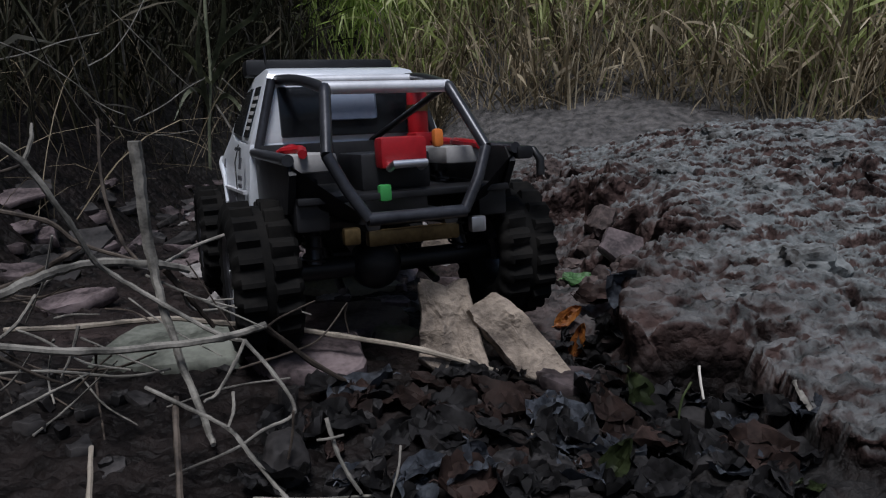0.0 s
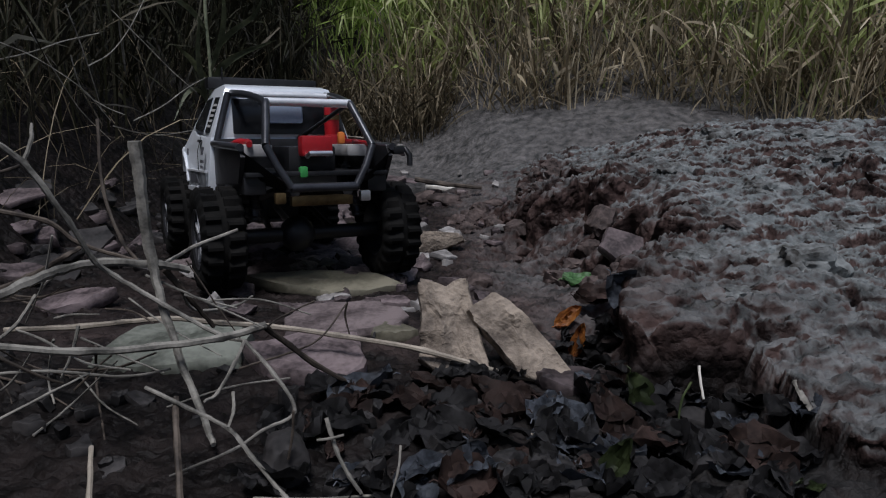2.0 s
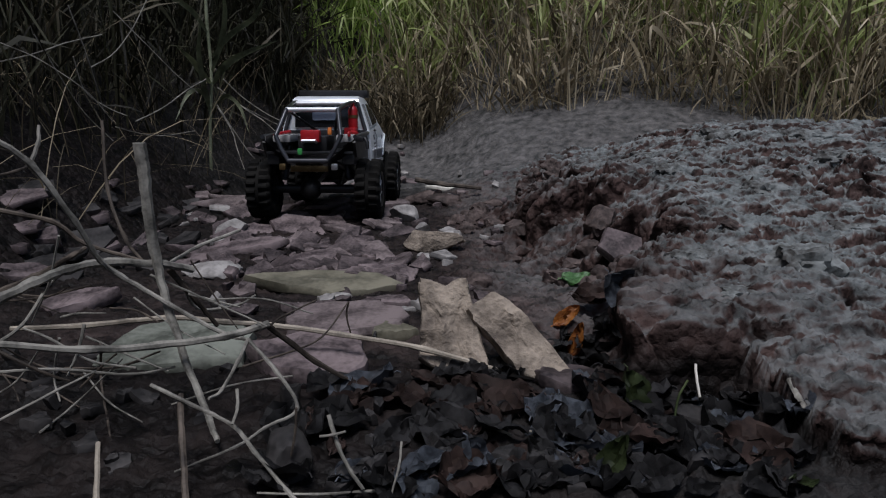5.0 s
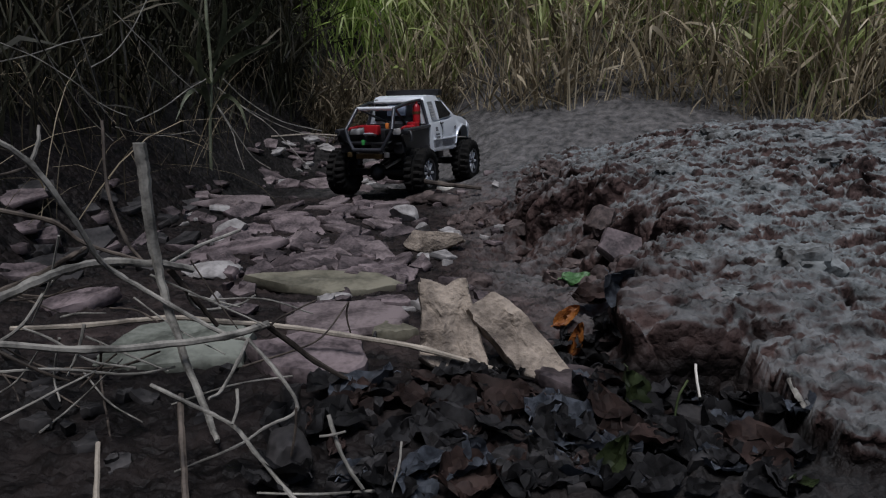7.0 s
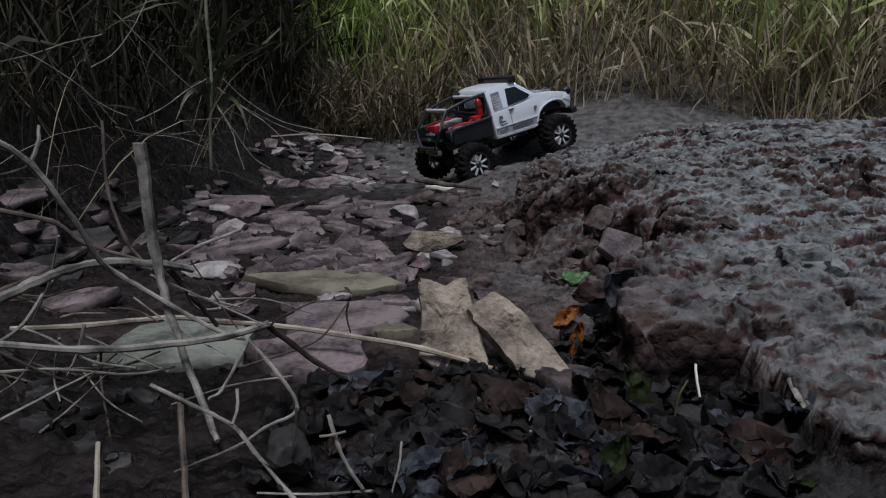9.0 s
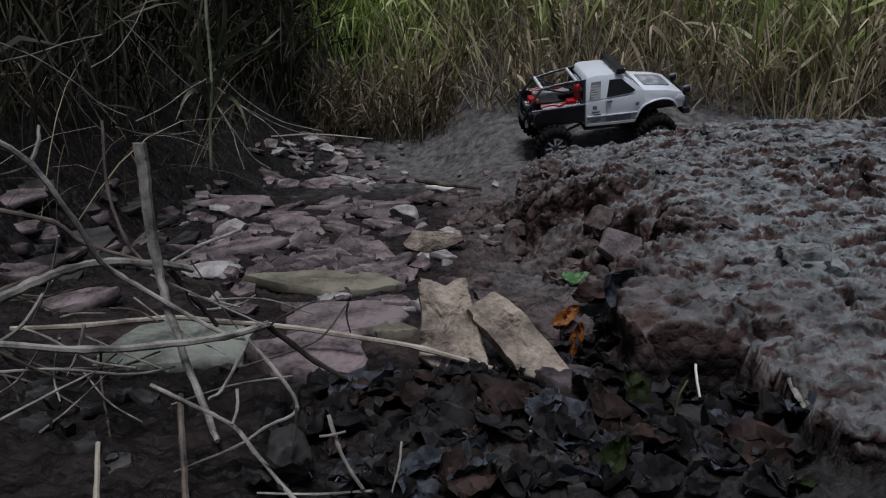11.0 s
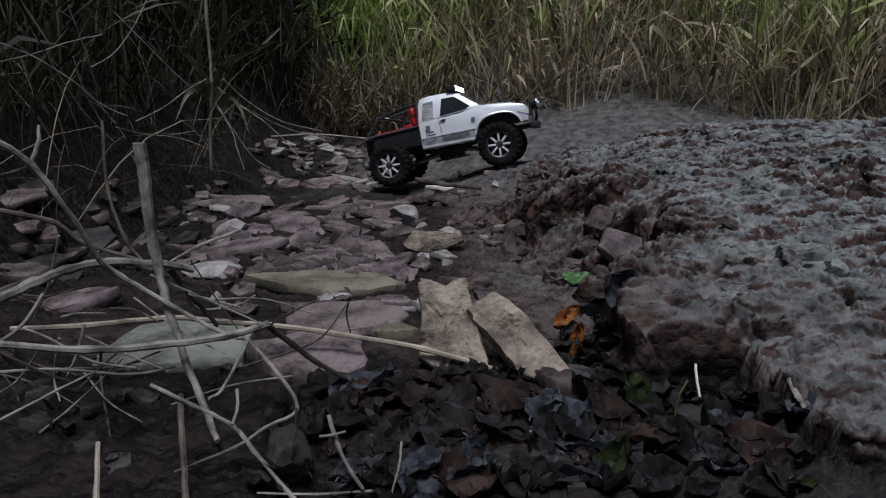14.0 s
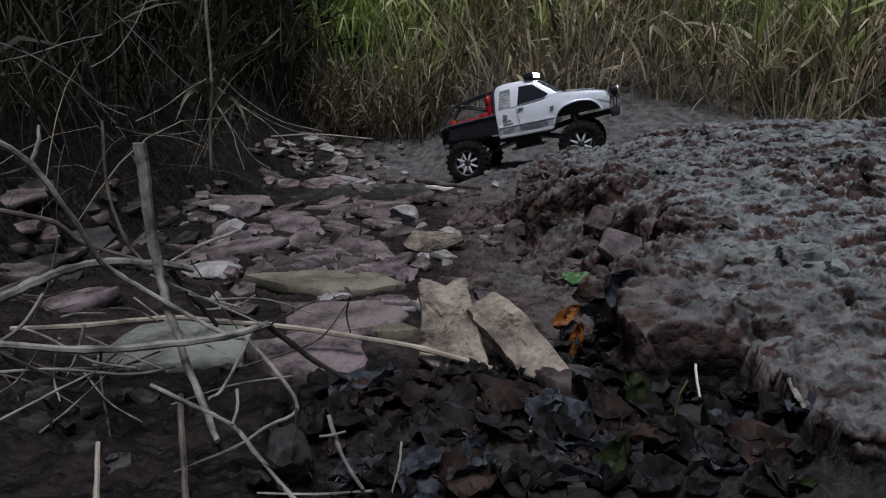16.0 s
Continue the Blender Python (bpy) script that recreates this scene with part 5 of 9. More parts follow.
stone("stone", "small flat creek stone", (0.024, 1.191, 0.004), (0.030, 0.022, 0.011), (26, -13, -46), PALE, 393, 4, 0.3)
stone("stone", "small flat creek stone", (-0.532, 2.491, 0.034), (0.036, 0.026, 0.011), (-6, 15, -50), SILTED, 394, 6, 0.3)
stone("stone", "small flat creek stone", (-0.499, 2.438, -0.015), (0.019, 0.011, 0.009), (3, -11, -11), PALE, 395, 4, 0.3)
stone("stone", "small flat creek stone", (-0.520, 2.455, 0.008), (0.026, 0.015, 0.008), (-5, 10, -24), PALE, 396, 6, 0.3)
stone("stone", "small flat creek stone", (-0.490, 1.362, -0.002), (0.019, 0.017, 0.006), (-8, -5, 20), PALE, 397, 4, 0.3)
stone("stone", "small flat creek stone", (-0.464, 1.999, -0.027), (0.037, 0.024, 0.014), (1, -6, 24), SLATE, 398, 6, 0.3)
stone("stone", "small flat creek stone", (-0.098, 1.105, 0.003), (0.035, 0.032, 0.006), (26, 11, -0), SLATE, 399, 5, 0.3)
stone("stone", "small flat creek stone", (-0.151, 0.831, 0.019), (0.034, 0.023, 0.007), (-10, -15, 35), SLATE, 400, 5, 0.3)
stone("stone", "small flat creek stone", (0.072, 1.168, 0.004), (0.022, 0.011, 0.007), (-7, 2, -58), PALE, 401, 5, 0.3)
stone("stone", "small flat creek stone", (0.021, 1.599, 0.008), (0.026, 0.015, 0.012), (25, 10, -44), PALE, 402, 4, 0.3)
stone("stone", "small flat creek stone", (-0.354, 1.407, -0.001), (0.030, 0.026, 0.010), (10, 3, 54), SILTED, 403, 4, 0.3)
stone("stone", "small flat creek stone", (-0.112, 0.917, 0.015), (0.018, 0.017, 0.010), (2, 14, -28), SLATE, 404, 4, 0.3)
stone("stone", "small flat creek stone", (-0.065, 0.859, 0.017), (0.018, 0.013, 0.008), (25, 9, 2), SILTED, 405, 5, 0.3)
stone("stone", "small flat creek stone", (-0.142, 1.536, -0.002), (0.038, 0.035, 0.013), (9, 14, -49), SLATE, 406, 6, 0.3)
stone("stone", "small flat creek stone", (-0.123, 1.048, 0.008), (0.022, 0.018, 0.009), (9, 11, 45), SLATE, 407, 5, 0.3)
stone("stone", "small flat creek stone", (0.005, 0.958, 0.013), (0.019, 0.012, 0.010), (-9, 1, 4), PALE, 408, 4, 0.3)
stone("stone", "small flat creek stone", (-0.074, 0.677, 0.038), (0.034, 0.025, 0.009), (4, -3, 36), SLATE, 409, 5, 0.3)
stone("stone", "small flat creek stone", (-0.056, 1.637, -0.006), (0.017, 0.015, 0.011), (21, 5, 8), SLATE, 410, 5, 0.3)
stone("stone", "small flat creek stone", (-0.304, 1.303, 0.002), (0.030, 0.020, 0.013), (11, 8, 19), SILTED, 411, 4, 0.3)
stone("stone", "small flat creek stone", (-0.263, 1.129, 0.004), (0.037, 0.024, 0.008), (21, 14, -11), PALE, 412, 5, 0.3)
stone("stone", "small flat creek stone", (-0.147, 0.679, 0.037), (0.022, 0.019, 0.008), (-6, -6, 12), SILTED, 413, 6, 0.3)
stone("stone", "small flat creek stone", (-0.076, 0.814, 0.022), (0.013, 0.009, 0.009), (-9, 2, -24), SLATE, 414, 4, 0.3)
stone("stone", "small flat creek stone", (-0.235, 0.696, 0.038), (0.019, 0.012, 0.014), (29, -6, -45), PALE, 415, 6, 0.3)
stone("stone", "small flat creek stone", (-0.062, 0.907, 0.016), (0.031, 0.019, 0.011), (8, 2, -39), PALE, 416, 5, 0.3)
stone("stone", "small flat creek stone", (-0.029, 1.817, -0.014), (0.039, 0.026, 0.009), (23, 13, 34), PALE, 417, 6, 0.3)
stone("stone", "small flat creek stone", (0.074, 1.353, -0.010), (0.018, 0.017, 0.007), (13, -14, 40), SLATE, 418, 4, 0.3)
stone("stone", "small flat creek stone", (0.016, 1.235, 0.000), (0.039, 0.030, 0.006), (15, 5, -16), PALE, 419, 5, 0.3)
stone("stone", "small flat creek stone", (-0.121, 0.739, 0.029), (0.039, 0.025, 0.006), (0, -15, 11), PALE, 420, 5, 0.3)
stone("stone", "small flat creek stone", (-0.229, 0.768, 0.027), (0.035, 0.025, 0.009), (19, 6, -28), SILTED, 421, 5, 0.3)
stone("stone", "small flat creek stone", (-0.211, 0.908, 0.015), (0.025, 0.015, 0.008), (13, -4, 55), SILTED, 422, 4, 0.3)
stone("stone", "small flat creek stone", (-0.031, 0.942, 0.014), (0.035, 0.033, 0.010), (28, -13, -23), SLATE, 423, 4, 0.3)
stone("stone", "small flat creek stone", (0.150, 1.686, 0.050), (0.013, 0.007, 0.010), (-1, -6, -21), SLATE, 424, 4, 0.3)
stone("stone", "small flat creek stone", (-0.200, 2.312, -0.030), (0.022, 0.013, 0.007), (-8, -9, -3), SLATE, 425, 6, 0.3)
stone("stone", "small flat creek stone", (0.117, 1.304, 0.016), (0.018, 0.011, 0.011), (13, 2, 38), SILTED, 426, 5, 0.3)
stone("stone", "small flat creek stone", (-0.342, 2.166, -0.033), (0.035, 0.032, 0.010), (12, 7, 43), SILTED, 427, 4, 0.3)
stone("stone", "small flat creek stone", (0.133, 1.485, 0.019), (0.019, 0.014, 0.009), (-3, 6, -51), SLATE, 428, 5, 0.3)
stone("stone", "small flat creek stone", (-0.012, 1.522, -0.001), (0.027, 0.021, 0.012), (12, -9, -50), SLATE, 429, 4, 0.3)
stone("stone", "small flat creek stone", (0.098, 1.435, 0.006), (0.027, 0.024, 0.009), (14, -9, 47), SLATE, 430, 4, 0.3)
stone("stone", "small flat creek stone", (-0.493, 2.380, -0.026), (0.029, 0.027, 0.010), (21, 8, 57), PALE, 431, 4, 0.3)
stone("stone", "small flat creek stone", (-0.346, 1.975, -0.026), (0.033, 0.019, 0.013), (2, 7, -25), PALE, 432, 4, 0.3)
stone("stone", "small flat creek stone", (-0.144, 1.347, -0.001), (0.015, 0.013, 0.009), (5, 12, 19), SLATE, 433, 5, 0.3)
stone("stone", "small flat creek stone", (0.042, 0.721, 0.034), (0.038, 0.022, 0.012), (12, 4, -58), SLATE, 434, 4, 0.3)
stone("stone", "small flat creek stone", (-0.581, 1.707, 0.011), (0.028, 0.018, 0.014), (9, -12, -33), SLATE, 435, 4, 0.3)
stone("stone", "small flat creek stone", (-0.499, 2.459, -0.009), (0.029, 0.027, 0.007), (15, -15, 25), SLATE, 436, 6, 0.3)
stone("stone", "small flat creek stone", (-0.087, 1.342, -0.000), (0.020, 0.016, 0.010), (1, 10, 52), SLATE, 437, 4, 0.3)
stone("stone", "small flat creek stone", (-0.396, 1.117, 0.004), (0.035, 0.021, 0.009), (28, 9, -49), SLATE, 438, 4, 0.3)
stone("stone", "small flat creek stone", (-0.347, 1.161, 0.004), (0.027, 0.022, 0.011), (-3, -2, -26), PALE, 439, 5, 0.3)
stone("stone", "small flat creek stone", (-0.402, 2.278, -0.028), (0.039, 0.030, 0.013), (18, 13, 29), SLATE, 500, 5, 0.3)
stone("stone", "small flat creek stone", (-0.492, 2.614, 0.064), (0.078, 0.049, 0.013), (21, 8, -13), PALE, 501, 5, 0.3)
stone("stone", "small flat creek stone", (-0.336, 2.120, -0.036), (0.083, 0.060, 0.008), (15, 5, -41), SLATE, 502, 6, 0.3)
stone("stone", "small flat creek stone", (-0.375, 2.124, -0.034), (0.040, 0.022, 0.010), (30, -8, 39), SILTED, 503, 5, 0.3)
stone("stone", "small flat creek stone", (-0.481, 2.530, 0.014), (0.042, 0.027, 0.007), (6, -12, 59), SLATE, 504, 6, 0.3)
stone("stone", "small flat creek stone", (-0.552, 2.508, 0.055), (0.054, 0.049, 0.008), (8, 13, 3), PALE, 505, 6, 0.3)
stone("stone", "small flat creek stone", (-0.536, 2.130, -0.032), (0.058, 0.048, 0.010), (25, -8, 18), SILTED, 506, 5, 0.3)
stone("stone", "small flat creek stone", (-0.527, 2.491, 0.028), (0.078, 0.041, 0.007), (6, 11, 30), SLATE, 507, 6, 0.3)
stone("stone", "small flat creek stone", (-0.572, 2.397, 0.037), (0.064, 0.054, 0.012), (15, -12, 29), PALE, 508, 6, 0.3)
stone("stone", "small flat creek stone", (-0.249, 2.449, -0.017), (0.079, 0.043, 0.012), (9, -9, 55), SLATE, 509, 6, 0.3)
stone("stone", "small flat creek stone", (-0.318, 2.555, 0.019), (0.073, 0.049, 0.010), (12, 13, 16), PALE, 510, 5, 0.3)
stone("stone", "small flat creek stone", (-0.295, 2.099, -0.033), (0.044, 0.033, 0.013), (8, -11, -34), PALE, 511, 5, 0.3)
stone("stone", "small flat creek stone", (-0.373, 2.494, -0.005), (0.046, 0.035, 0.009), (23, 8, -27), SLATE, 512, 6, 0.3)
stone("stone", "small flat creek stone", (-0.448, 2.607, 0.038), (0.058, 0.032, 0.010), (23, -14, 14), PALE, 513, 4, 0.3)
stone("stone", "small flat creek stone", (-0.336, 2.576, 0.026), (0.037, 0.032, 0.011), (24, -2, -21), SILTED, 514, 6, 0.3)
stone("stone", "small flat creek stone", (-0.485, 2.597, 0.048), (0.044, 0.041, 0.007), (7, 1, -51), PALE, 515, 5, 0.3)
stone("stone", "small flat creek stone", (-0.229, 2.510, 0.006), (0.051, 0.027, 0.013), (18, 13, 44), SLATE, 516, 5, 0.3)
stone("stone", "small flat creek stone", (-0.320, 2.533, 0.011), (0.080, 0.065, 0.011), (20, -11, 32), SLATE, 517, 6, 0.3)
stone("stone", "small flat creek stone", (-0.592, 2.417, 0.059), (0.063, 0.046, 0.012), (34, -6, 42), SILTED, 518, 5, 0.3)
stone("stone", "small flat creek stone", (-0.263, 2.134, -0.034), (0.066, 0.033, 0.009), (7, -16, -7), PALE, 519, 6, 0.3)
stone("stone", "small flat creek stone", (-0.312, 2.642, 0.051), (0.078, 0.060, 0.012), (29, -2, 10), SLATE, 520, 4, 0.3)
stone("stone", "small flat creek stone", (-0.529, 2.499, 0.035), (0.037, 0.021, 0.012), (6, -3, -11), SLATE, 521, 4, 0.3)
stone("stone", "small flat creek stone", (-0.491, 2.564, 0.038), (0.060, 0.046, 0.013), (8, -1, -60), SLATE, 522, 5, 0.3)
stone("stone", "small flat creek stone", (-0.475, 2.471, -0.015), (0.049, 0.040, 0.010), (11, 2, -3), PALE, 523, 5, 0.3)
stone("stone", "small flat creek stone", (-0.507, 2.417, -0.013), (0.068, 0.056, 0.014), (34, 16, -46), SLATE, 524, 6, 0.3)
stone("stone", "small flat creek stone", (-0.415, 2.665, 0.056), (0.049, 0.041, 0.007), (20, -15, 30), SILTED, 525, 4, 0.3)
stone("stone", "small flat creek stone", (-0.356, 2.341, -0.025), (0.072, 0.061, 0.014), (31, -11, 12), SLATE, 526, 6, 0.3)
stone("stone", "small flat creek stone", (-0.381, 2.493, -0.004), (0.043, 0.037, 0.013), (29, -3, -28), PALE, 527, 6, 0.3)
stone("stone", "small flat creek stone", (-0.369, 2.277, -0.027), (0.045, 0.035, 0.014), (29, -15, -48), SLATE, 528, 6, 0.3)
stone("stone", "small flat creek stone", (-0.328, 2.436, -0.023), (0.052, 0.028, 0.012), (16, 12, -57), SLATE, 529, 5, 0.3)
stone("stone", "small flat creek stone", (-0.287, 2.253, -0.029), (0.043, 0.029, 0.013), (33, -4, 31), SILTED, 530, 5, 0.3)
stone("stone", "small flat creek stone", (-0.615, 2.325, 0.063), (0.030, 0.028, 0.012), (32, -14, 31), SLATE, 531, 6, 0.3)
stone("stone", "small flat creek stone", (-0.249, 2.453, -0.016), (0.049, 0.045, 0.013), (21, 12, -9), SILTED, 532, 5, 0.3)
stone("stone", "small flat creek stone", (-0.364, 2.480, -0.008), (0.069, 0.064, 0.012), (31, -11, 18), SILTED, 533, 6, 0.3)
stone("stone", "small flat creek stone", (-0.492, 2.127, -0.034), (0.046, 0.037, 0.010), (19, 11, -24), PALE, 534, 4, 0.3)
stone("stone", "small flat creek stone", (-0.210, 2.186, -0.032), (0.034, 0.032, 0.010), (22, -9, -11), SLATE, 535, 5, 0.3)
stone("stone", "small flat creek stone", (-0.489, 2.493, 0.001), (0.079, 0.047, 0.008), (20, -0, 56), SLATE, 536, 6, 0.3)
stone("stone", "small flat creek stone", (-0.399, 2.469, -0.013), (0.053, 0.027, 0.011), (5, 9, 12), SLATE, 537, 6, 0.3)
stone("stone", "small flat creek stone", (-0.432, 2.587, 0.028), (0.070, 0.047, 0.009), (27, 9, -43), PALE, 538, 6, 0.3)
stone("stone", "small flat creek stone", (-0.390, 2.600, 0.032), (0.059, 0.054, 0.007), (10, 8, -44), SILTED, 539, 5, 0.3)
stone("stone", "small flat creek stone", (-0.457, 2.295, -0.027), (0.033, 0.023, 0.012), (5, 7, 52), SLATE, 540, 6, 0.3)
stone("stone", "small flat creek stone", (-0.525, 2.453, 0.011), (0.051, 0.035, 0.008), (19, 7, 48), SILTED, 541, 5, 0.3)
stone("stone", "small flat creek stone", (-0.255, 2.224, -0.031), (0.076, 0.063, 0.010), (10, 14, 17), SILTED, 542, 4, 0.3)
stone("stone", "small flat creek stone", (-0.384, 2.541, 0.014), (0.045, 0.034, 0.013), (7, 14, -2), PALE, 543, 6, 0.3)
stone("stone", "small flat creek stone", (-0.608, 2.277, 0.050), (0.049, 0.040, 0.011), (10, 13, 43), SILTED, 544, 4, 0.3)
stone("stone", "small flat creek stone", (-0.515, 2.622, 0.081), (0.047, 0.033, 0.013), (19, -8, 40), SILTED, 545, 5, 0.3)
stone("stone", "small flat creek stone", (-0.487, 2.509, 0.007), (0.033, 0.025, 0.008), (11, -5, -38), SLATE, 546, 4, 0.3)
stone("stone", "small flat creek stone", (-0.309, 2.545, 0.017), (0.046, 0.042, 0.013), (20, -15, -19), SILTED, 547, 6, 0.3)
stone("stone", "small flat creek stone", (-0.451, 2.656, 0.062), (0.082, 0.061, 0.009), (24, 7, 7), SILTED, 548, 6, 0.3)
stone("stone", "small flat creek stone", (-0.535, 2.524, 0.050), (0.039, 0.030, 0.012), (11, -1, -58), SILTED, 549, 6, 0.3)
stone("stone", "small flat creek stone", (-0.431, 1.118, 0.006), (0.076, 0.051, 0.012), (13, -15, 28), DARKSTONE, 550, 5, 0.3)
stone("stone", "small flat creek stone", (-0.553, 1.399, 0.002), (0.038, 0.032, 0.014), (32, 2, 54), SLATE, 551, 6, 0.3)
stone("stone", "small flat creek stone", (-0.613, 1.004, 0.096), (0.074, 0.059, 0.015), (14, -1, -2), DARKSTONE, 552, 6, 0.3)
stone("stone", "small flat creek stone", (-0.629, 1.055, 0.102), (0.065, 0.061, 0.013), (5, 13, -55), DARKSTONE, 553, 6, 0.3)
stone("stone", "small flat creek stone", (-0.545, 0.872, 0.054), (0.032, 0.027, 0.011), (6, -1, -19), SLATE, 554, 5, 0.3)
stone("stone", "small flat creek stone", (-0.540, 1.333, 0.003), (0.042, 0.032, 0.015), (8, 11, -7), DARKSTONE, 555, 5, 0.3)
stone("stone", "small flat creek stone", (-0.577, 1.255, 0.035), (0.058, 0.033, 0.010), (20, -3, 21), DARKSTONE, 556, 4, 0.3)
stone("stone", "small flat creek stone", (-0.492, 1.057, 0.008), (0.039, 0.030, 0.012), (28, -1, -58), SLATE, 557, 4, 0.3)
stone("stone", "small flat creek stone", (-0.524, 0.942, 0.027), (0.078, 0.050, 0.009), (9, -10, -25), DARKSTONE, 558, 6, 0.3)
stone("stone", "small flat creek stone", (-0.555, 0.981, 0.048), (0.051, 0.040, 0.010), (11, -2, -38), DARKSTONE, 559, 4, 0.3)
stone("stone", "small flat creek stone", (-0.505, 1.142, 0.003), (0.056, 0.043, 0.009), (34, -7, 44), SLATE, 560, 4, 0.3)
stone("stone", "small flat creek stone", (-0.535, 1.041, 0.025), (0.074, 0.065, 0.014), (33, -0, 28), DARKSTONE, 561, 5, 0.3)
stone("stone", "small flat creek stone", (-0.561, 1.519, -0.002), (0.059, 0.054, 0.011), (20, 3, -3), DARKSTONE, 562, 6, 0.3)
stone("stone", "small flat creek stone", (-0.548, 0.941, 0.050), (0.048, 0.043, 0.015), (19, 3, -32), SLATE, 563, 4, 0.3)
stone("stone", "small flat creek stone", (-0.588, 1.137, 0.057), (0.041, 0.024, 0.012), (26, -14, 59), DARKSTONE, 564, 5, 0.3)
stone("stone", "small flat creek stone", (-0.583, 1.297, 0.035), (0.056, 0.037, 0.008), (19, 7, 4), DARKSTONE, 565, 6, 0.3)
stone("stone", "small flat creek stone", (-0.632, 1.315, 0.076), (0.034, 0.028, 0.010), (27, -13, -23), SLATE, 566, 5, 0.3)
stone("stone", "small flat creek stone", (-0.536, 0.906, 0.042), (0.041, 0.035, 0.010), (16, 2, -12), DARKSTONE, 567, 5, 0.3)
stone("stone", "small flat creek stone", (-0.587, 1.331, 0.037), (0.076, 0.072, 0.011), (15, -8, 8), DARKSTONE, 568, 4, 0.3)
stone("stone", "small flat creek stone", (-0.589, 0.961, 0.080), (0.031, 0.017, 0.012), (24, -2, -24), SLATE, 569, 4, 0.3)
stone("stone", "small flat creek stone", (-0.600, 1.231, 0.060), (0.041, 0.039, 0.014), (33, 15, 54), DARKSTONE, 570, 6, 0.3)
stone("stone", "small flat creek stone", (-0.467, 0.967, 0.012), (0.035, 0.025, 0.009), (8, 9, 45), DARKSTONE, 571, 6, 0.3)
stone("stone", "small flat creek stone", (-0.574, 0.935, 0.069), (0.047, 0.044, 0.008), (9, 7, -48), SLATE, 572, 6, 0.3)
stone("stone", "small flat creek stone", (-0.477, 0.958, 0.015), (0.069, 0.037, 0.015), (27, -11, 1), DARKSTONE, 573, 4, 0.3)
stone("stone", "small flat creek stone", (-0.517, 0.871, 0.033), (0.055, 0.044, 0.015), (5, 12, -57), DARKSTONE, 574, 6, 0.3)
stone("stone", "small flat creek stone", (-0.525, 1.047, 0.015), (0.060, 0.049, 0.013), (9, -15, 41), SLATE, 575, 4, 0.3)
stone("stone", "small flat creek stone", (-0.486, 1.154, 0.005), (0.040, 0.027, 0.013), (8, 14, 16), DARKSTONE, 576, 5, 0.3)
stone("stone", "small flat creek stone", (-0.572, 1.000, 0.059), (0.032, 0.023, 0.008), (13, -0, -44), DARKSTONE, 577, 5, 0.3)
stone("stone", "small flat creek stone", (-0.620, 0.989, 0.101), (0.077, 0.052, 0.008), (22, -0, -6), SLATE, 578, 6, 0.3)
stone("stone", "small flat creek stone", (-0.504, 0.875, 0.020), (0.076, 0.052, 0.011), (26, 6, 52), DARKSTONE, 579, 5, 0.3)
stone("stone", "small flat creek stone", (-0.527, 1.300, 0.002), (0.054, 0.048, 0.012), (24, -14, -55), DARKSTONE, 580, 4, 0.3)
stone("stone", "small flat creek stone", (-0.511, 0.812, 0.036), (0.068, 0.043, 0.011), (15, 4, 46), SLATE, 581, 6, 0.3)
stone("stone", "small flat creek stone", (-0.415, 0.939, 0.015), (0.044, 0.037, 0.012), (33, 4, 26), DARKSTONE, 582, 4, 0.3)
stone("stone", "small flat creek stone", (-0.534, 0.894, 0.042), (0.037, 0.027, 0.011), (30, -10, -45), DARKSTONE, 583, 6, 0.3)
stone("stone", "small flat creek stone", (-0.570, 1.139, 0.043), (0.049, 0.032, 0.015), (12, -11, -17), SLATE, 584, 5, 0.3)
stone("stone", "small flat creek stone", (-0.044, 0.384, 0.050), (0.010, 0.006, 0.006), (-2, 1, -45), DARKSTONE, 440, 4, 0.3)
stone("stone", "small flat creek stone", (-0.283, 0.456, 0.048), (0.019, 0.010, 0.006), (-6, 6, 52), DARKSTONE, 441, 5, 0.3)
stone("stone", "small flat creek stone", (0.019, 0.553, 0.046), (0.014, 0.009, 0.009), (-0, 14, 16), DARKSTONE, 442, 4, 0.3)
stone("stone", "small flat creek stone", (-0.061, 0.577, 0.043), (0.010, 0.006, 0.007), (10, 3, 58), DARKSTONE, 443, 4, 0.3)
stone("stone", "small flat creek stone", (-0.096, 0.416, 0.050), (0.012, 0.006, 0.008), (-0, -5, 21), DARKSTONE, 444, 5, 0.3)
stone("stone", "small flat creek stone", (-0.184, 0.353, 0.051), (0.018, 0.014, 0.006), (6, -2, 32), DARKSTONE, 445, 5, 0.3)
stone("stone", "small flat creek stone", (-0.046, 0.411, 0.051), (0.010, 0.005, 0.009), (15, 2, -40), DARKSTONE, 446, 6, 0.3)
stone("stone", "small flat creek stone", (0.038, 0.476, 0.049), (0.009, 0.005, 0.009), (10, 16, 45), DARKSTONE, 447, 4, 0.3)
stone("stone", "small flat creek stone", (0.035, 0.358, 0.053), (0.016, 0.015, 0.010), (-5, 8, 9), DARKSTONE, 448, 5, 0.3)
stone("stone", "small flat creek stone", (0.122, 0.441, 0.045), (0.016, 0.009, 0.008), (18, 9, 41), DARKSTONE, 449, 6, 0.3)
stone("stone", "small flat creek stone", (-0.104, 0.389, 0.051), (0.009, 0.007, 0.009), (24, -6, -43), DARKSTONE, 450, 4, 0.3)
stone("stone", "small flat creek stone", (-0.298, 0.495, 0.047), (0.014, 0.010, 0.006), (3, 2, -28), DARKSTONE, 451, 6, 0.3)
stone("stone", "small flat creek stone", (0.141, 0.397, 0.051), (0.012, 0.009, 0.010), (26, 4, 52), DARKSTONE, 452, 4, 0.3)
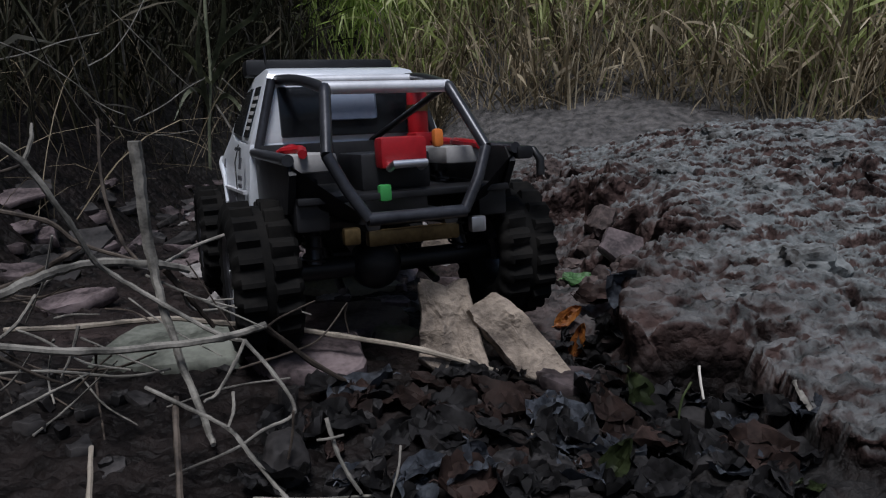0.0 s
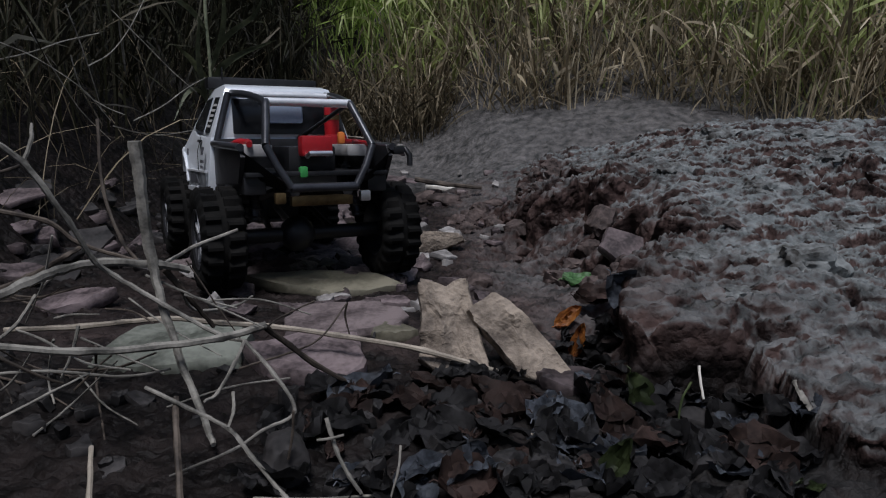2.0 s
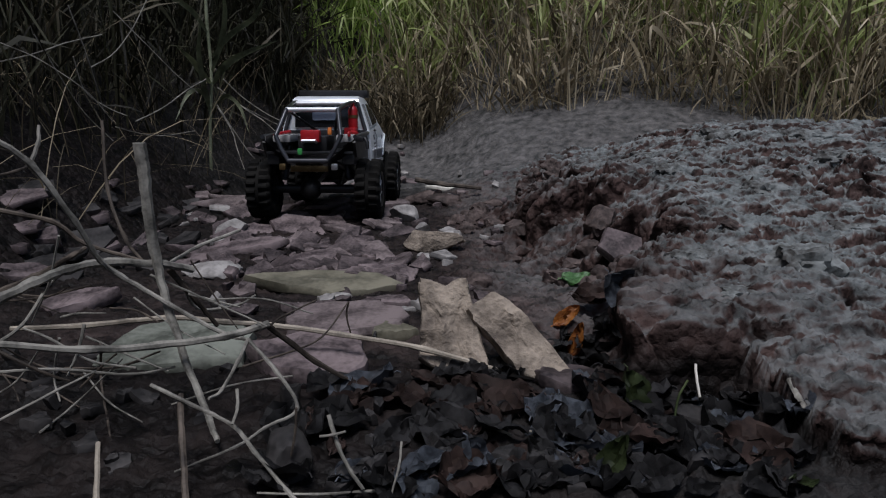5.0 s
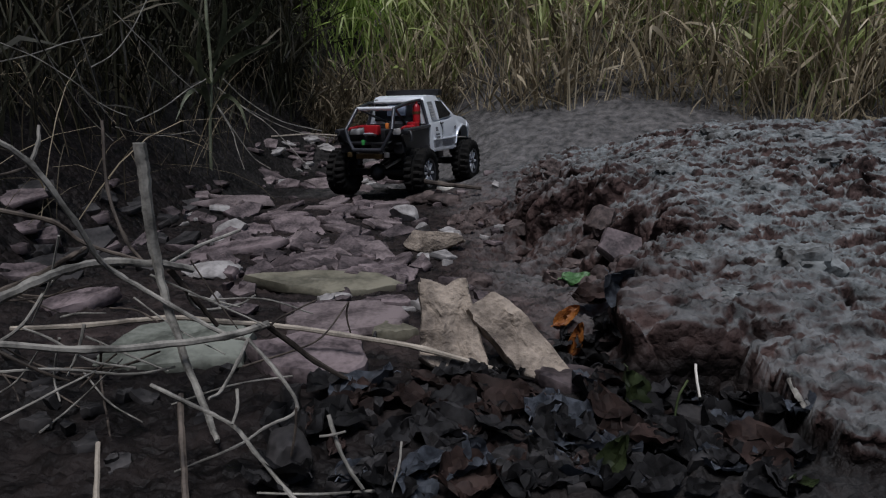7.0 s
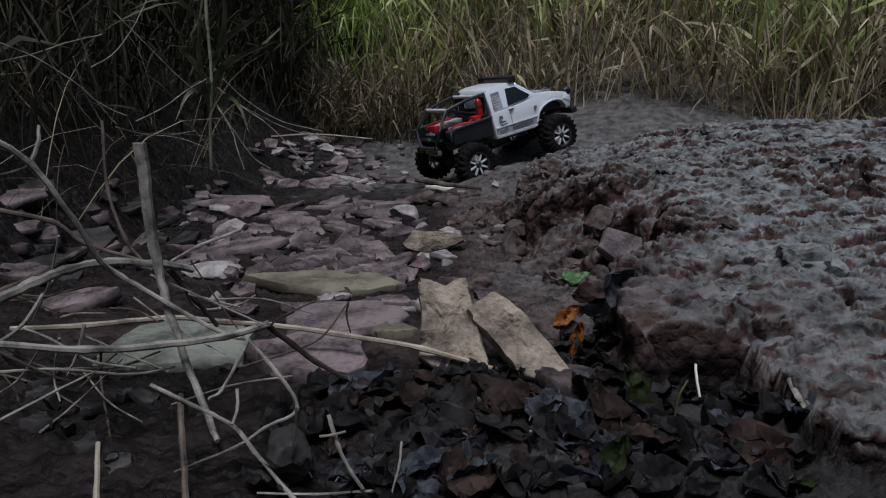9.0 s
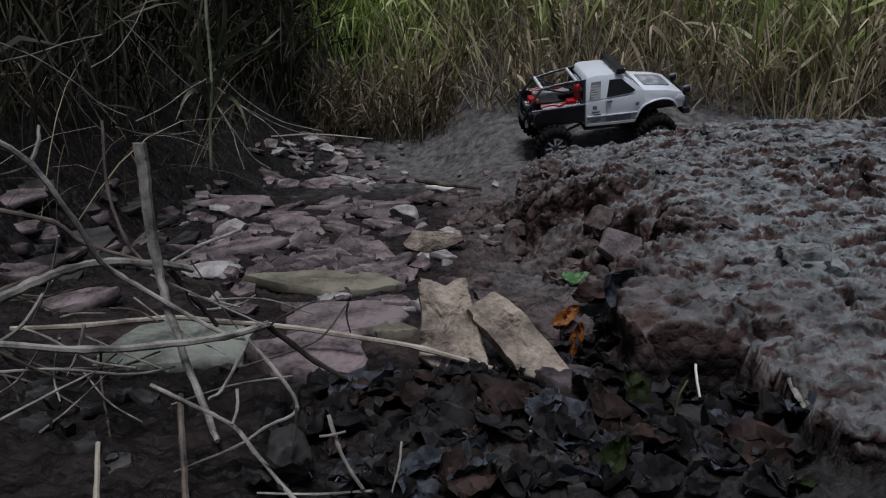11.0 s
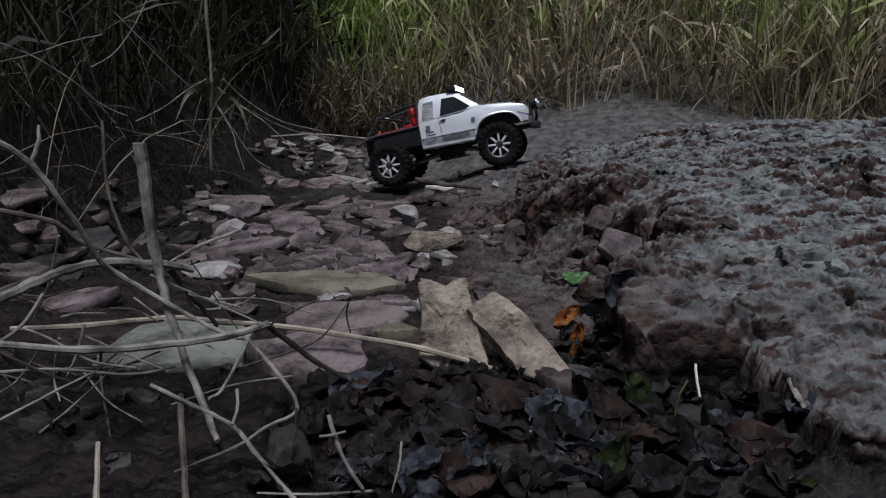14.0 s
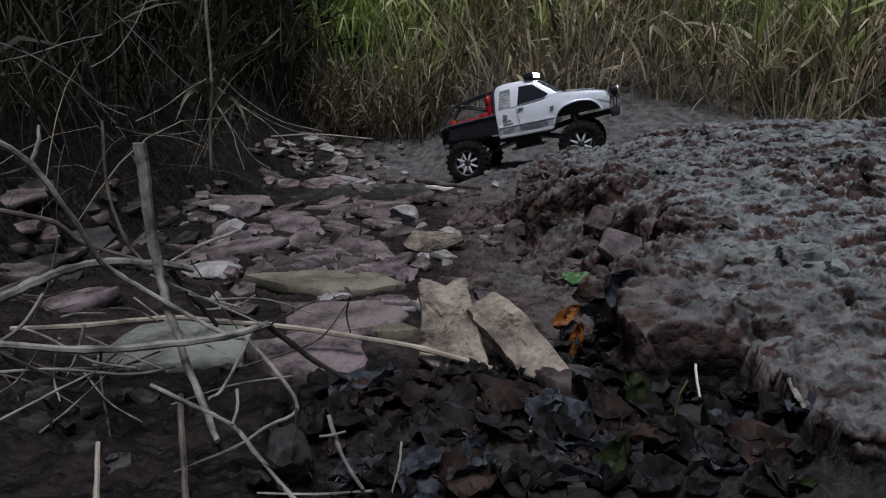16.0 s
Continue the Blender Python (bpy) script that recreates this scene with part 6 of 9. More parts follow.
stone("stone", "small flat creek stone", (0.173, 0.480, 0.044), (0.011, 0.005, 0.006), (8, 8, 19), DARKSTONE, 453, 6, 0.3)
stone("stone", "small flat creek stone", (0.064, 0.351, 0.053), (0.020, 0.016, 0.010), (7, -9, -33), DARKSTONE, 454, 6, 0.3)
stone("stone", "small flat creek stone", (-0.043, 0.425, 0.052), (0.009, 0.008, 0.011), (25, 14, -9), DARKSTONE, 455, 5, 0.3)
stone("stone", "small flat creek stone", (-0.257, 0.404, 0.051), (0.019, 0.013, 0.008), (-9, -8, -23), DARKSTONE, 456, 5, 0.3)
stone("stone", "small flat creek stone", (0.019, 0.444, 0.048), (0.017, 0.014, 0.005), (-8, 13, 40), DARKSTONE, 457, 5, 0.3)
stone("stone", "small flat creek stone", (-0.074, 0.467, 0.050), (0.014, 0.013, 0.010), (0, 11, -35), DARKSTONE, 458, 4, 0.3)
stone("stone", "small flat creek stone", (0.070, 0.333, 0.052), (0.020, 0.014, 0.006), (-3, -7, 51), DARKSTONE, 459, 4, 0.3)
stone("stone", "small flat creek stone", (0.065, 0.351, 0.051), (0.018, 0.010, 0.005), (29, -11, -43), DARKSTONE, 460, 4, 0.3)
stone("stone", "small flat creek stone", (0.147, 0.484, 0.047), (0.017, 0.010, 0.006), (16, -11, -7), DARKSTONE, 461, 4, 0.3)
stone("stone", "small flat creek stone", (0.077, 0.439, 0.050), (0.009, 0.007, 0.009), (17, 14, -24), DARKSTONE, 462, 5, 0.3)
stone("stone", "small flat creek stone", (0.147, 0.355, 0.053), (0.020, 0.013, 0.010), (19, 3, 30), DARKSTONE, 463, 5, 0.3)
stone("stone", "small flat creek stone", (-0.263, 0.433, 0.051), (0.013, 0.008, 0.011), (23, 11, -53), DARKSTONE, 464, 4, 0.3)
stone("stone", "small flat creek stone", (-0.234, 0.426, 0.049), (0.019, 0.013, 0.007), (3, -8, -55), DARKSTONE, 465, 6, 0.3)
stone("stone", "small flat creek stone", (-0.008, 0.343, 0.051), (0.010, 0.008, 0.006), (30, -3, -41), DARKSTONE, 466, 6, 0.3)
stone("stone", "small flat creek stone", (-0.186, 0.354, 0.053), (0.010, 0.006, 0.009), (21, -11, 19), DARKSTONE, 467, 6, 0.3)
stone("stone", "small flat creek stone", (-0.073, 0.453, 0.050), (0.015, 0.011, 0.011), (-10, -5, 27), DARKSTONE, 468, 4, 0.3)
stone("stone", "small flat creek stone", (0.035, 0.360, 0.051), (0.017, 0.015, 0.007), (28, -2, -1), DARKSTONE, 469, 5, 0.3)
stone("stone", "small flat creek stone", (0.055, 0.338, 0.052), (0.012, 0.009, 0.007), (6, -8, -38), DARKSTONE, 470, 5, 0.3)
stone("stone", "small flat creek stone", (0.146, 0.496, 0.073), (0.009, 0.005, 0.011), (1, -13, -36), DARKSTONE, 471, 6, 0.3)
stone("stone", "small flat creek stone", (0.192, 0.490, 0.063), (0.021, 0.012, 0.008), (-2, 9, 57), DARKSTONE, 472, 5, 0.3)
stone("stone", "small flat creek stone", (-0.205, 0.445, 0.048), (0.019, 0.016, 0.006), (12, 12, 24), DARKSTONE, 473, 6, 0.3)
stone("stone", "small flat creek stone", (-0.291, 0.487, 0.048), (0.008, 0.007, 0.008), (22, 3, -2), DARKSTONE, 474, 4, 0.3)
stone("stone", "small flat creek stone", (0.175, 0.492, 0.066), (0.020, 0.018, 0.005), (6, -13, -38), DARKSTONE, 475, 4, 0.3)
stone("stone", "small flat creek stone", (0.051, 0.352, 0.054), (0.015, 0.008, 0.011), (16, 8, 54), DARKSTONE, 476, 5, 0.3)
stone("stone", "small flat creek stone", (-0.212, 0.373, 0.052), (0.020, 0.019, 0.008), (-2, -3, -17), DARKSTONE, 477, 5, 0.3)
stone("stone", "small flat creek stone", (-0.012, 0.461, 0.048), (0.015, 0.013, 0.006), (-4, 7, 47), DARKSTONE, 478, 4, 0.3)
stone("stone", "small flat creek stone", (0.080, 0.373, 0.051), (0.009, 0.007, 0.008), (26, 4, 60), DARKSTONE, 479, 6, 0.3)
stone("stone", "small flat creek stone", (-0.005, 0.376, 0.053), (0.009, 0.008, 0.010), (22, 12, 54), DARKSTONE, 480, 5, 0.3)
stone("stone", "small flat creek stone", (0.162, 0.489, 0.058), (0.011, 0.006, 0.007), (6, 14, 10), DARKSTONE, 481, 5, 0.3)
stone("stone", "small flat creek stone", (-0.069, 0.521, 0.045), (0.014, 0.012, 0.005), (3, -13, 29), DARKSTONE, 482, 6, 0.3)
stone("stone", "small flat creek stone", (-0.233, 0.397, 0.051), (0.010, 0.006, 0.009), (29, 1, 26), DARKSTONE, 483, 4, 0.3)
stone("stone", "small flat creek stone", (-0.105, 0.447, 0.049), (0.019, 0.010, 0.008), (-3, 1, -51), DARKSTONE, 484, 4, 0.3)
stone("stone", "small flat creek stone", (-0.164, 0.502, 0.046), (0.014, 0.007, 0.005), (24, 11, 22), DARKSTONE, 485, 4, 0.3)
stone("stone", "small flat creek stone", (-0.281, 0.538, 0.044), (0.020, 0.019, 0.005), (-3, -5, -4), DARKSTONE, 486, 6, 0.3)
stone("stone", "small flat creek stone", (-0.042, 0.352, 0.052), (0.010, 0.009, 0.007), (16, -9, -15), DARKSTONE, 487, 5, 0.3)
stone("stone", "small flat creek stone", (-0.221, 0.447, 0.050), (0.012, 0.008, 0.008), (11, 6, 58), DARKSTONE, 488, 6, 0.3)
stone("stone", "small flat creek stone", (-0.057, 0.334, 0.053), (0.019, 0.013, 0.009), (16, 1, 37), DARKSTONE, 489, 6, 0.3)
stone("stone", "small flat creek stone", (0.170, 0.454, 0.033), (0.008, 0.005, 0.008), (9, -12, -56), DARKSTONE, 490, 4, 0.3)
stone("stone", "small flat creek stone", (0.000, 0.363, 0.052), (0.013, 0.007, 0.008), (19, 8, 20), DARKSTONE, 491, 6, 0.3)
stone("stone", "small flat creek stone", (-0.107, 0.450, 0.050), (0.020, 0.016, 0.010), (-8, 12, 53), DARKSTONE, 492, 6, 0.3)
stone("stone", "small flat creek stone", (-0.293, 0.469, 0.048), (0.018, 0.016, 0.006), (-9, -13, -3), DARKSTONE, 493, 5, 0.3)
stone("stone", "small flat creek stone", (-0.157, 0.413, 0.049), (0.008, 0.004, 0.006), (-9, -1, 15), DARKSTONE, 494, 6, 0.3)
stone("stone", "small flat creek stone", (-0.038, 0.351, 0.053), (0.015, 0.008, 0.009), (9, -13, 28), DARKSTONE, 495, 5, 0.3)
stone("stone", "small flat creek stone", (0.032, 0.343, 0.053), (0.015, 0.011, 0.010), (6, 14, 23), DARKSTONE, 496, 6, 0.3)
stone("stone", "small flat creek stone", (-0.347, 0.526, 0.047), (0.018, 0.016, 0.009), (22, 1, -28), DARKSTONE, 497, 6, 0.3)
stone("stone", "small flat creek stone", (-0.273, 0.445, 0.050), (0.012, 0.011, 0.010), (-9, -14, -14), DARKSTONE, 498, 4, 0.3)
stone("stone", "small flat creek stone", (-0.103, 0.496, 0.047), (0.020, 0.014, 0.006), (4, 4, -25), DARKSTONE, 499, 6, 0.3)


# ---- clay clods on the slope of the mound ----
pick = random.Random(77)
for seed in range(46):
    y = pick.uniform(0.78, 1.60)
    foot = float(np.interp(y, [0.75, 0.93, 1.1, 1.25, 1.45, 1.6, 1.72], [0.150, 0.100, 0.055, 0.040, 0.06, 0.10, 0.15]))
    x = foot + 0.20 * abs(pick.gauss(0, 0.55)) - 0.02
    wide = pick.uniform(0.016, 0.042) * (1.35 if seed % 6 == 0 else 1.0)
    clod(x, y, (wide, wide * pick.uniform(0.6, 0.95), wide * pick.uniform(0.5, 0.8)), seed, pick.uniform(0, 180))


# ---- mud lumps on the mound ----
mud_lump(0.338, 0.632, (0.074, 0.046, 0.040), 1, 4)
mud_lump(0.550, 1.380, (0.107, 0.075, 0.043), 4, 5)
mud_lump(0.452, 0.976, (0.071, 0.050, 0.032), 6, 9)
mud_lump(0.624, 1.107, (0.072, 0.050, 0.032), 7, 4)
mud_lump(0.261, 0.705, (0.054, 0.038, 0.027), 8, -22)
mud_lump(0.241, 0.552, (0.058, 0.041, 0.020), 9, -20)
mud_lump(0.373, 1.131, (0.064, 0.045, 0.032), 11, 15)
mud_lump(0.656, 1.283, (0.094, 0.066, 0.038), 12, -15)
mud_lump(0.474, 0.799, (0.058, 0.041, 0.023), 14, 11)
mud_lump(0.397, 1.347, (0.098, 0.069, 0.034), 15, 22)


# ---- dead twigs ----
twig("twig", "thick bleached dead branch", [(-0.236, 0.340, 0.149), (-0.223, 0.364, 0.155), (-0.217, 0.388, 0.156), (-0.203, 0.408, 0.155), (-0.176, 0.424, 0.150), (-0.164, 0.440, 0.142)], 0.00290, 0.00232, BARK, knots=True, seed=2)
twig("broken_stem", "broken upright dead stem", [(-0.182, 0.420, 0.226), (-0.181, 0.420, 0.207), (-0.181, 0.420, 0.186), (-0.179, 0.420, 0.154), (-0.173, 0.414, 0.132), (-0.159, 0.403, 0.093), (-0.142, 0.387, 0.063), (-0.132, 0.370, 0.057)], 0.00409, 0.00165, BARK, knots=False, seed=3)
twig("twig", "long forked dead branch", [(-0.233, 0.360, 0.235), (-0.220, 0.371, 0.219), (-0.207, 0.383, 0.186), (-0.200, 0.394, 0.160), (-0.193, 0.403, 0.148), (-0.168, 0.409, 0.128), (-0.137, 0.414, 0.107), (-0.124, 0.420, 0.101)], 0.00175, 0.00136, BARK, knots=True, seed=4)
twig("twig", "long bleached dead stalk", [(-0.236, 0.340, 0.129), (-0.200, 0.365, 0.116), (-0.170, 0.390, 0.109), (-0.134, 0.405, 0.109), (-0.111, 0.420, 0.112)], 0.00207, 0.00239, BARK, knots=True, seed=5)
twig("stalk", "long pale straw stalk lying across the stones", [(-0.302, 0.460, 0.094), (-0.252, 0.464, 0.095), (-0.194, 0.469, 0.099), (-0.158, 0.480, 0.092), (-0.129, 0.493, 0.085), (-0.079, 0.498, 0.076), (-0.014, 0.493, 0.066), (0.049, 0.488, 0.049), (0.090, 0.476, 0.048), (0.129, 0.473, 0.046)], 0.00187, 0.00210, STRAW, knots=True, seed=6)
twig("stalk", "pale straw stalk end", [(0.151, 0.470, 0.044), (0.165, 0.470, 0.045), (0.177, 0.470, 0.047)], 0.00172, 0.00134, STRAW, knots=True, seed=7)
twig("twig", "dark broken twig lying over the mud", [(-0.112, 0.420, 0.111), (-0.087, 0.445, 0.076), (-0.061, 0.465, 0.049)], 0.00205, 0.00172, DARKBARK, knots=True, seed=8)
twig("twig", "thin dead twig with bent joints", [(-0.122, 0.410, 0.105), (-0.101, 0.394, 0.090), (-0.086, 0.378, 0.074), (-0.102, 0.364, 0.069), (-0.115, 0.352, 0.064), (-0.146, 0.340, 0.055)], 0.00133, 0.00069, BARK, knots=True, seed=9)
twig("twig", "thin bleached twig lying over the mud", [(-0.163, 0.360, 0.097), (-0.138, 0.352, 0.089), (-0.114, 0.344, 0.081), (-0.100, 0.334, 0.071), (-0.080, 0.322, 0.054), (-0.068, 0.308, 0.054)], 0.00102, 0.00126, BARK, knots=True, seed=10)
twig("twig", "short twig stub lying over the mud", [(-0.112, 0.350, 0.099), (-0.110, 0.343, 0.092), (-0.111, 0.335, 0.086)], 0.00100, 0.00082, BARK, knots=True, seed=11)
twig("twig", "pale forked twig lying over the mud", [(-0.061, 0.340, 0.089), (-0.055, 0.333, 0.074), (-0.048, 0.327, 0.063), (-0.041, 0.320, 0.057)], 0.00124, 0.00091, BARK, knots=True, seed=12)
twig("twig", "pale twig on the leaves", [(-0.028, 0.325, 0.054), (-0.042, 0.323, 0.054), (-0.066, 0.322, 0.053), (-0.096, 0.320, 0.055)], 0.00079, 0.00065, BARK, knots=True, seed=13)
twig("twig", "small twig spur lying over the mud", [(-0.065, 0.333, 0.080), (-0.058, 0.333, 0.081), (-0.051, 0.333, 0.083)], 0.00068, 0.00068, BARK, knots=True, seed=14)
twig("twig", "thin twig lying over the mud", [(-0.022, 0.335, 0.076), (-0.023, 0.328, 0.066), (-0.027, 0.320, 0.053)], 0.00068, 0.00052, BARK, knots=True, seed=15)
twig("stalk", "pale upright straw lying over the mud", [(-0.180, 0.330, 0.078), (-0.174, 0.315, 0.072), (-0.169, 0.300, 0.056)], 0.00121, 0.00158, STRAW, knots=False, seed=16)
twig("twig", "short bleached twig lying over the mud", [(-0.175, 0.430, 0.149), (-0.168, 0.465, 0.152), (-0.149, 0.500, 0.156)], 0.00122, 0.00122, BARK, knots=True, seed=17)
twig("twig", "dark bent twig lying over the mud", [(-0.175, 0.430, 0.145), (-0.164, 0.440, 0.122), (-0.154, 0.450, 0.100)], 0.00227, 0.00146, DARKBARK, knots=True, seed=18)
twig("twig", "thin grey twig lying over the mud", [(-0.172, 0.440, 0.135), (-0.170, 0.460, 0.109), (-0.149, 0.480, 0.105), (-0.141, 0.500, 0.106)], 0.00107, 0.00081, BARK, knots=True, seed=19)
twig("twig", "twig stub lying over the mud", [(-0.237, 0.400, 0.216), (-0.234, 0.405, 0.227), (-0.235, 0.410, 0.237)], 0.00130, 0.00083, BARK, knots=True, seed=20)
twig("twig", "thin twig lying over the mud", [(-0.246, 0.380, 0.211), (-0.239, 0.390, 0.213), (-0.234, 0.400, 0.216)], 0.00077, 0.00081, DARKBARK, knots=True, seed=21)
twig("twig", "dark hanging twig lying over the mud", [(-0.251, 0.520, 0.234), (-0.243, 0.500, 0.188), (-0.225, 0.480, 0.155), (-0.205, 0.460, 0.143)], 0.00127, 0.00112, DARKBARK, knots=True, seed=22)
twig("twig", "dark twig lying over the mud", [(-0.288, 0.440, 0.182), (-0.256, 0.447, 0.173), (-0.239, 0.453, 0.157), (-0.206, 0.460, 0.143)], 0.00161, 0.00131, DARKBARK, knots=True, seed=23)
twig("twig", "dark twig lying over the mud", [(-0.296, 0.440, 0.126), (-0.273, 0.447, 0.135), (-0.248, 0.453, 0.149), (-0.243, 0.460, 0.152)], 0.00214, 0.00149, DARKBARK, knots=True, seed=24)
twig("twig", "thin grey twig lying over the mud", [(-0.247, 0.360, 0.120), (-0.236, 0.370, 0.129), (-0.228, 0.380, 0.144)], 0.00102, 0.00093, BARK, knots=True, seed=25)
twig("twig", "thin grey twig lying over the mud", [(-0.263, 0.380, 0.096), (-0.230, 0.387, 0.095), (-0.190, 0.393, 0.089), (-0.165, 0.400, 0.091)], 0.00093, 0.00081, BARK, knots=True, seed=26)
twig("twig", "dark twig lying over the mud", [(-0.261, 0.380, 0.110), (-0.236, 0.385, 0.093), (-0.225, 0.390, 0.086)], 0.00108, 0.00079, DARKBARK, knots=True, seed=27)
twig("twig", "thin grey twig lying over the mud", [(-0.240, 0.340, 0.084), (-0.213, 0.355, 0.096), (-0.198, 0.370, 0.101)], 0.00083, 0.00060, BARK, knots=True, seed=28)
twig("twig", "short twig lying over the mud", [(-0.122, 0.410, 0.105), (-0.125, 0.397, 0.096), (-0.132, 0.383, 0.083), (-0.135, 0.370, 0.084)], 0.00133, 0.00075, BARK, knots=True, seed=29)
twig("stalk", "white splinter of straw standing in the mud", [(0.182, 0.470, 0.070), (0.180, 0.460, 0.059), (0.180, 0.450, 0.047)], 0.00115, 0.00091, WOODWHITE, knots=False, seed=30)
twig("stalk", "green bent grass stem", [(0.174, 0.460, 0.055), (0.163, 0.445, 0.049), (0.144, 0.397, 0.050)], 0.00093, 0.00070, DULLGREEN, knots=False, seed=31)
twig("stick", "short brown stick lying over the mud", [(0.221, 0.413, 0.077), (0.222, 0.402, 0.070), (0.224, 0.392, 0.065)], 0.00179, 0.00171, BARK, knots=True, seed=32)
twig("root", "pale root lying over the mud", [(0.006, 0.420, 0.050), (0.027, 0.404, 0.050), (0.042, 0.388, 0.051)], 0.00119, 0.00100, STRAW, knots=True, seed=33)
twig("root", "pale root lying over the mud", [(0.017, 0.413, 0.051), (0.035, 0.405, 0.051), (0.055, 0.393, 0.051)], 0.00085, 0.00067, STRAW, knots=True, seed=34)
twig("twig", "thin dark twig lying over the mud", [(-0.136, 0.440, 0.074), (-0.105, 0.460, 0.078), (-0.088, 0.480, 0.081), (-0.071, 0.500, 0.101)], 0.00089, 0.00061, DARKBARK, knots=True, seed=35)
twig("twig", "thin dark twig lying over the mud", [(-0.071, 0.500, 0.101), (-0.073, 0.500, 0.090), (-0.070, 0.500, 0.075)], 0.00081, 0.00061, DARKBARK, knots=True, seed=36)
twig("stick", "dark stick lying by the far bank", [(-0.064, 1.600, 0.047), (-0.005, 1.590, 0.038), (0.088, 1.580, 0.030)], 0.00585, 0.00449, DARKBARK, knots=True, seed=37)
twig("twig", "dark stem lying over the mud", [(-0.147, 0.360, 0.091), (-0.138, 0.335, 0.077), (-0.129, 0.310, 0.053)], 0.00175, 0.00176, DARKBARK, knots=True, seed=38)
twig("stalk", "fallen straw lying over the mud", [(-0.538, 2.200, 0.102), (-0.401, 2.225, 0.107), (-0.225, 2.250, 0.091)], 0.00268, 0.00183, STRAW, knots=True, seed=40)
twig("twig", "thin grey twig lying over the mud", [(-0.255, 0.400, 0.116), (-0.241, 0.403, 0.108), (-0.220, 0.407, 0.092), (-0.194, 0.410, 0.086)], 0.00081, 0.00067, BARK, knots=True, seed=41)
twig("twig", "thin grey twig lying over the mud", [(-0.223, 0.410, 0.115), (-0.226, 0.405, 0.100), (-0.232, 0.400, 0.085)], 0.00117, 0.00065, BARK, knots=True, seed=42)
twig("twig", "thin grey twig lying over the mud", [(-0.115, 0.440, 0.104), (-0.110, 0.455, 0.105), (-0.089, 0.470, 0.112)], 0.00089, 0.00057, DARKBARK, knots=True, seed=43)
twig("twig", "thin grey twig lying over the mud", [(-0.078, 0.340, 0.093), (-0.079, 0.340, 0.080), (-0.082, 0.340, 0.065)], 0.00083, 0.00069, DARKBARK, knots=True, seed=44)
twig("twig", "thin dark twig in the tangle", [(-0.241, 0.428, 0.064), (-0.223, 0.426, 0.081), (-0.212, 0.424, 0.090)], 0.00070, 0.00068, DARKBARK, knots=True, seed=100)
twig("twig", "thin grey twig in the tangle", [(-0.188, 0.431, 0.141), (-0.148, 0.421, 0.127), (-0.110, 0.412, 0.113)], 0.00091, 0.00049, BARK, knots=True, seed=101)
twig("twig", "thin dark twig in the tangle", [(-0.305, 0.442, 0.075), (-0.286, 0.429, 0.064), (-0.275, 0.416, 0.060)], 0.00067, 0.00046, DARKBARK, knots=True, seed=102)
twig("twig", "thin grey twig in the tangle", [(-0.249, 0.392, 0.051), (-0.244, 0.427, 0.054), (-0.209, 0.425, 0.086)], 0.00082, 0.00046, BARK, knots=True, seed=103)
twig("twig", "thin dark twig in the tangle", [(-0.287, 0.492, 0.051), (-0.244, 0.485, 0.055), (-0.207, 0.478, 0.070)], 0.00084, 0.00073, DARKBARK, knots=True, seed=104)
twig("twig", "thin grey twig in the tangle", [(-0.291, 0.482, 0.110), (-0.276, 0.476, 0.125), (-0.255, 0.470, 0.137)], 0.00078, 0.00069, BARK, knots=True, seed=105)
twig("twig", "thin dark twig in the tangle", [(-0.328, 0.458, 0.103), (-0.309, 0.465, 0.112), (-0.297, 0.473, 0.121)], 0.00062, 0.00064, DARKBARK, knots=True, seed=106)
twig("twig", "thin grey twig in the tangle", [(-0.255, 0.436, 0.096), (-0.269, 0.448, 0.064), (-0.262, 0.439, 0.049)], 0.00096, 0.00054, BARK, knots=True, seed=107)
twig("twig", "thin dark twig in the tangle", [(-0.237, 0.454, 0.085), (-0.249, 0.471, 0.049), (-0.200, 0.381, 0.051)], 0.00107, 0.00065, DARKBARK, knots=True, seed=108)
twig("twig", "thin grey twig in the tangle", [(-0.177, 0.418, 0.057), (-0.135, 0.418, 0.071), (-0.097, 0.418, 0.077)], 0.00063, 0.00063, BARK, knots=True, seed=109)
twig("twig", "thin dark twig in the tangle", [(-0.339, 0.490, 0.048), (-0.292, 0.466, 0.049), (-0.237, 0.424, 0.050)], 0.00124, 0.00041, DARKBARK, knots=True, seed=110)
twig("twig", "thin grey twig in the tangle", [(-0.230, 0.407, 0.172), (-0.246, 0.418, 0.140), (-0.267, 0.429, 0.110)], 0.00075, 0.00047, BARK, knots=True, seed=111)
twig("twig", "thin dark twig in the tangle", [(-0.339, 0.492, 0.073), (-0.315, 0.507, 0.047), (-0.260, 0.480, 0.048)], 0.00081, 0.00068, DARKBARK, knots=True, seed=112)
twig("twig", "thin grey twig in the tangle", [(-0.233, 0.403, 0.122), (-0.215, 0.389, 0.129), (-0.191, 0.375, 0.134)], 0.00075, 0.00041, BARK, knots=True, seed=113)
twig("twig", "thin dark twig in the tangle", [(-0.261, 0.408, 0.135), (-0.236, 0.398, 0.137), (-0.216, 0.388, 0.146)], 0.00081, 0.00040, DARKBARK, knots=True, seed=114)
twig("twig", "thin grey twig in the tangle", [(-0.272, 0.491, 0.048), (-0.227, 0.436, 0.050), (-0.191, 0.405, 0.051)], 0.00078, 0.00046, BARK, knots=True, seed=115)
twig("twig", "thin dark twig in the tangle", [(-0.276, 0.484, 0.048), (-0.259, 0.492, 0.048), (-0.221, 0.481, 0.062)], 0.00129, 0.00043, DARKBARK, knots=True, seed=116)
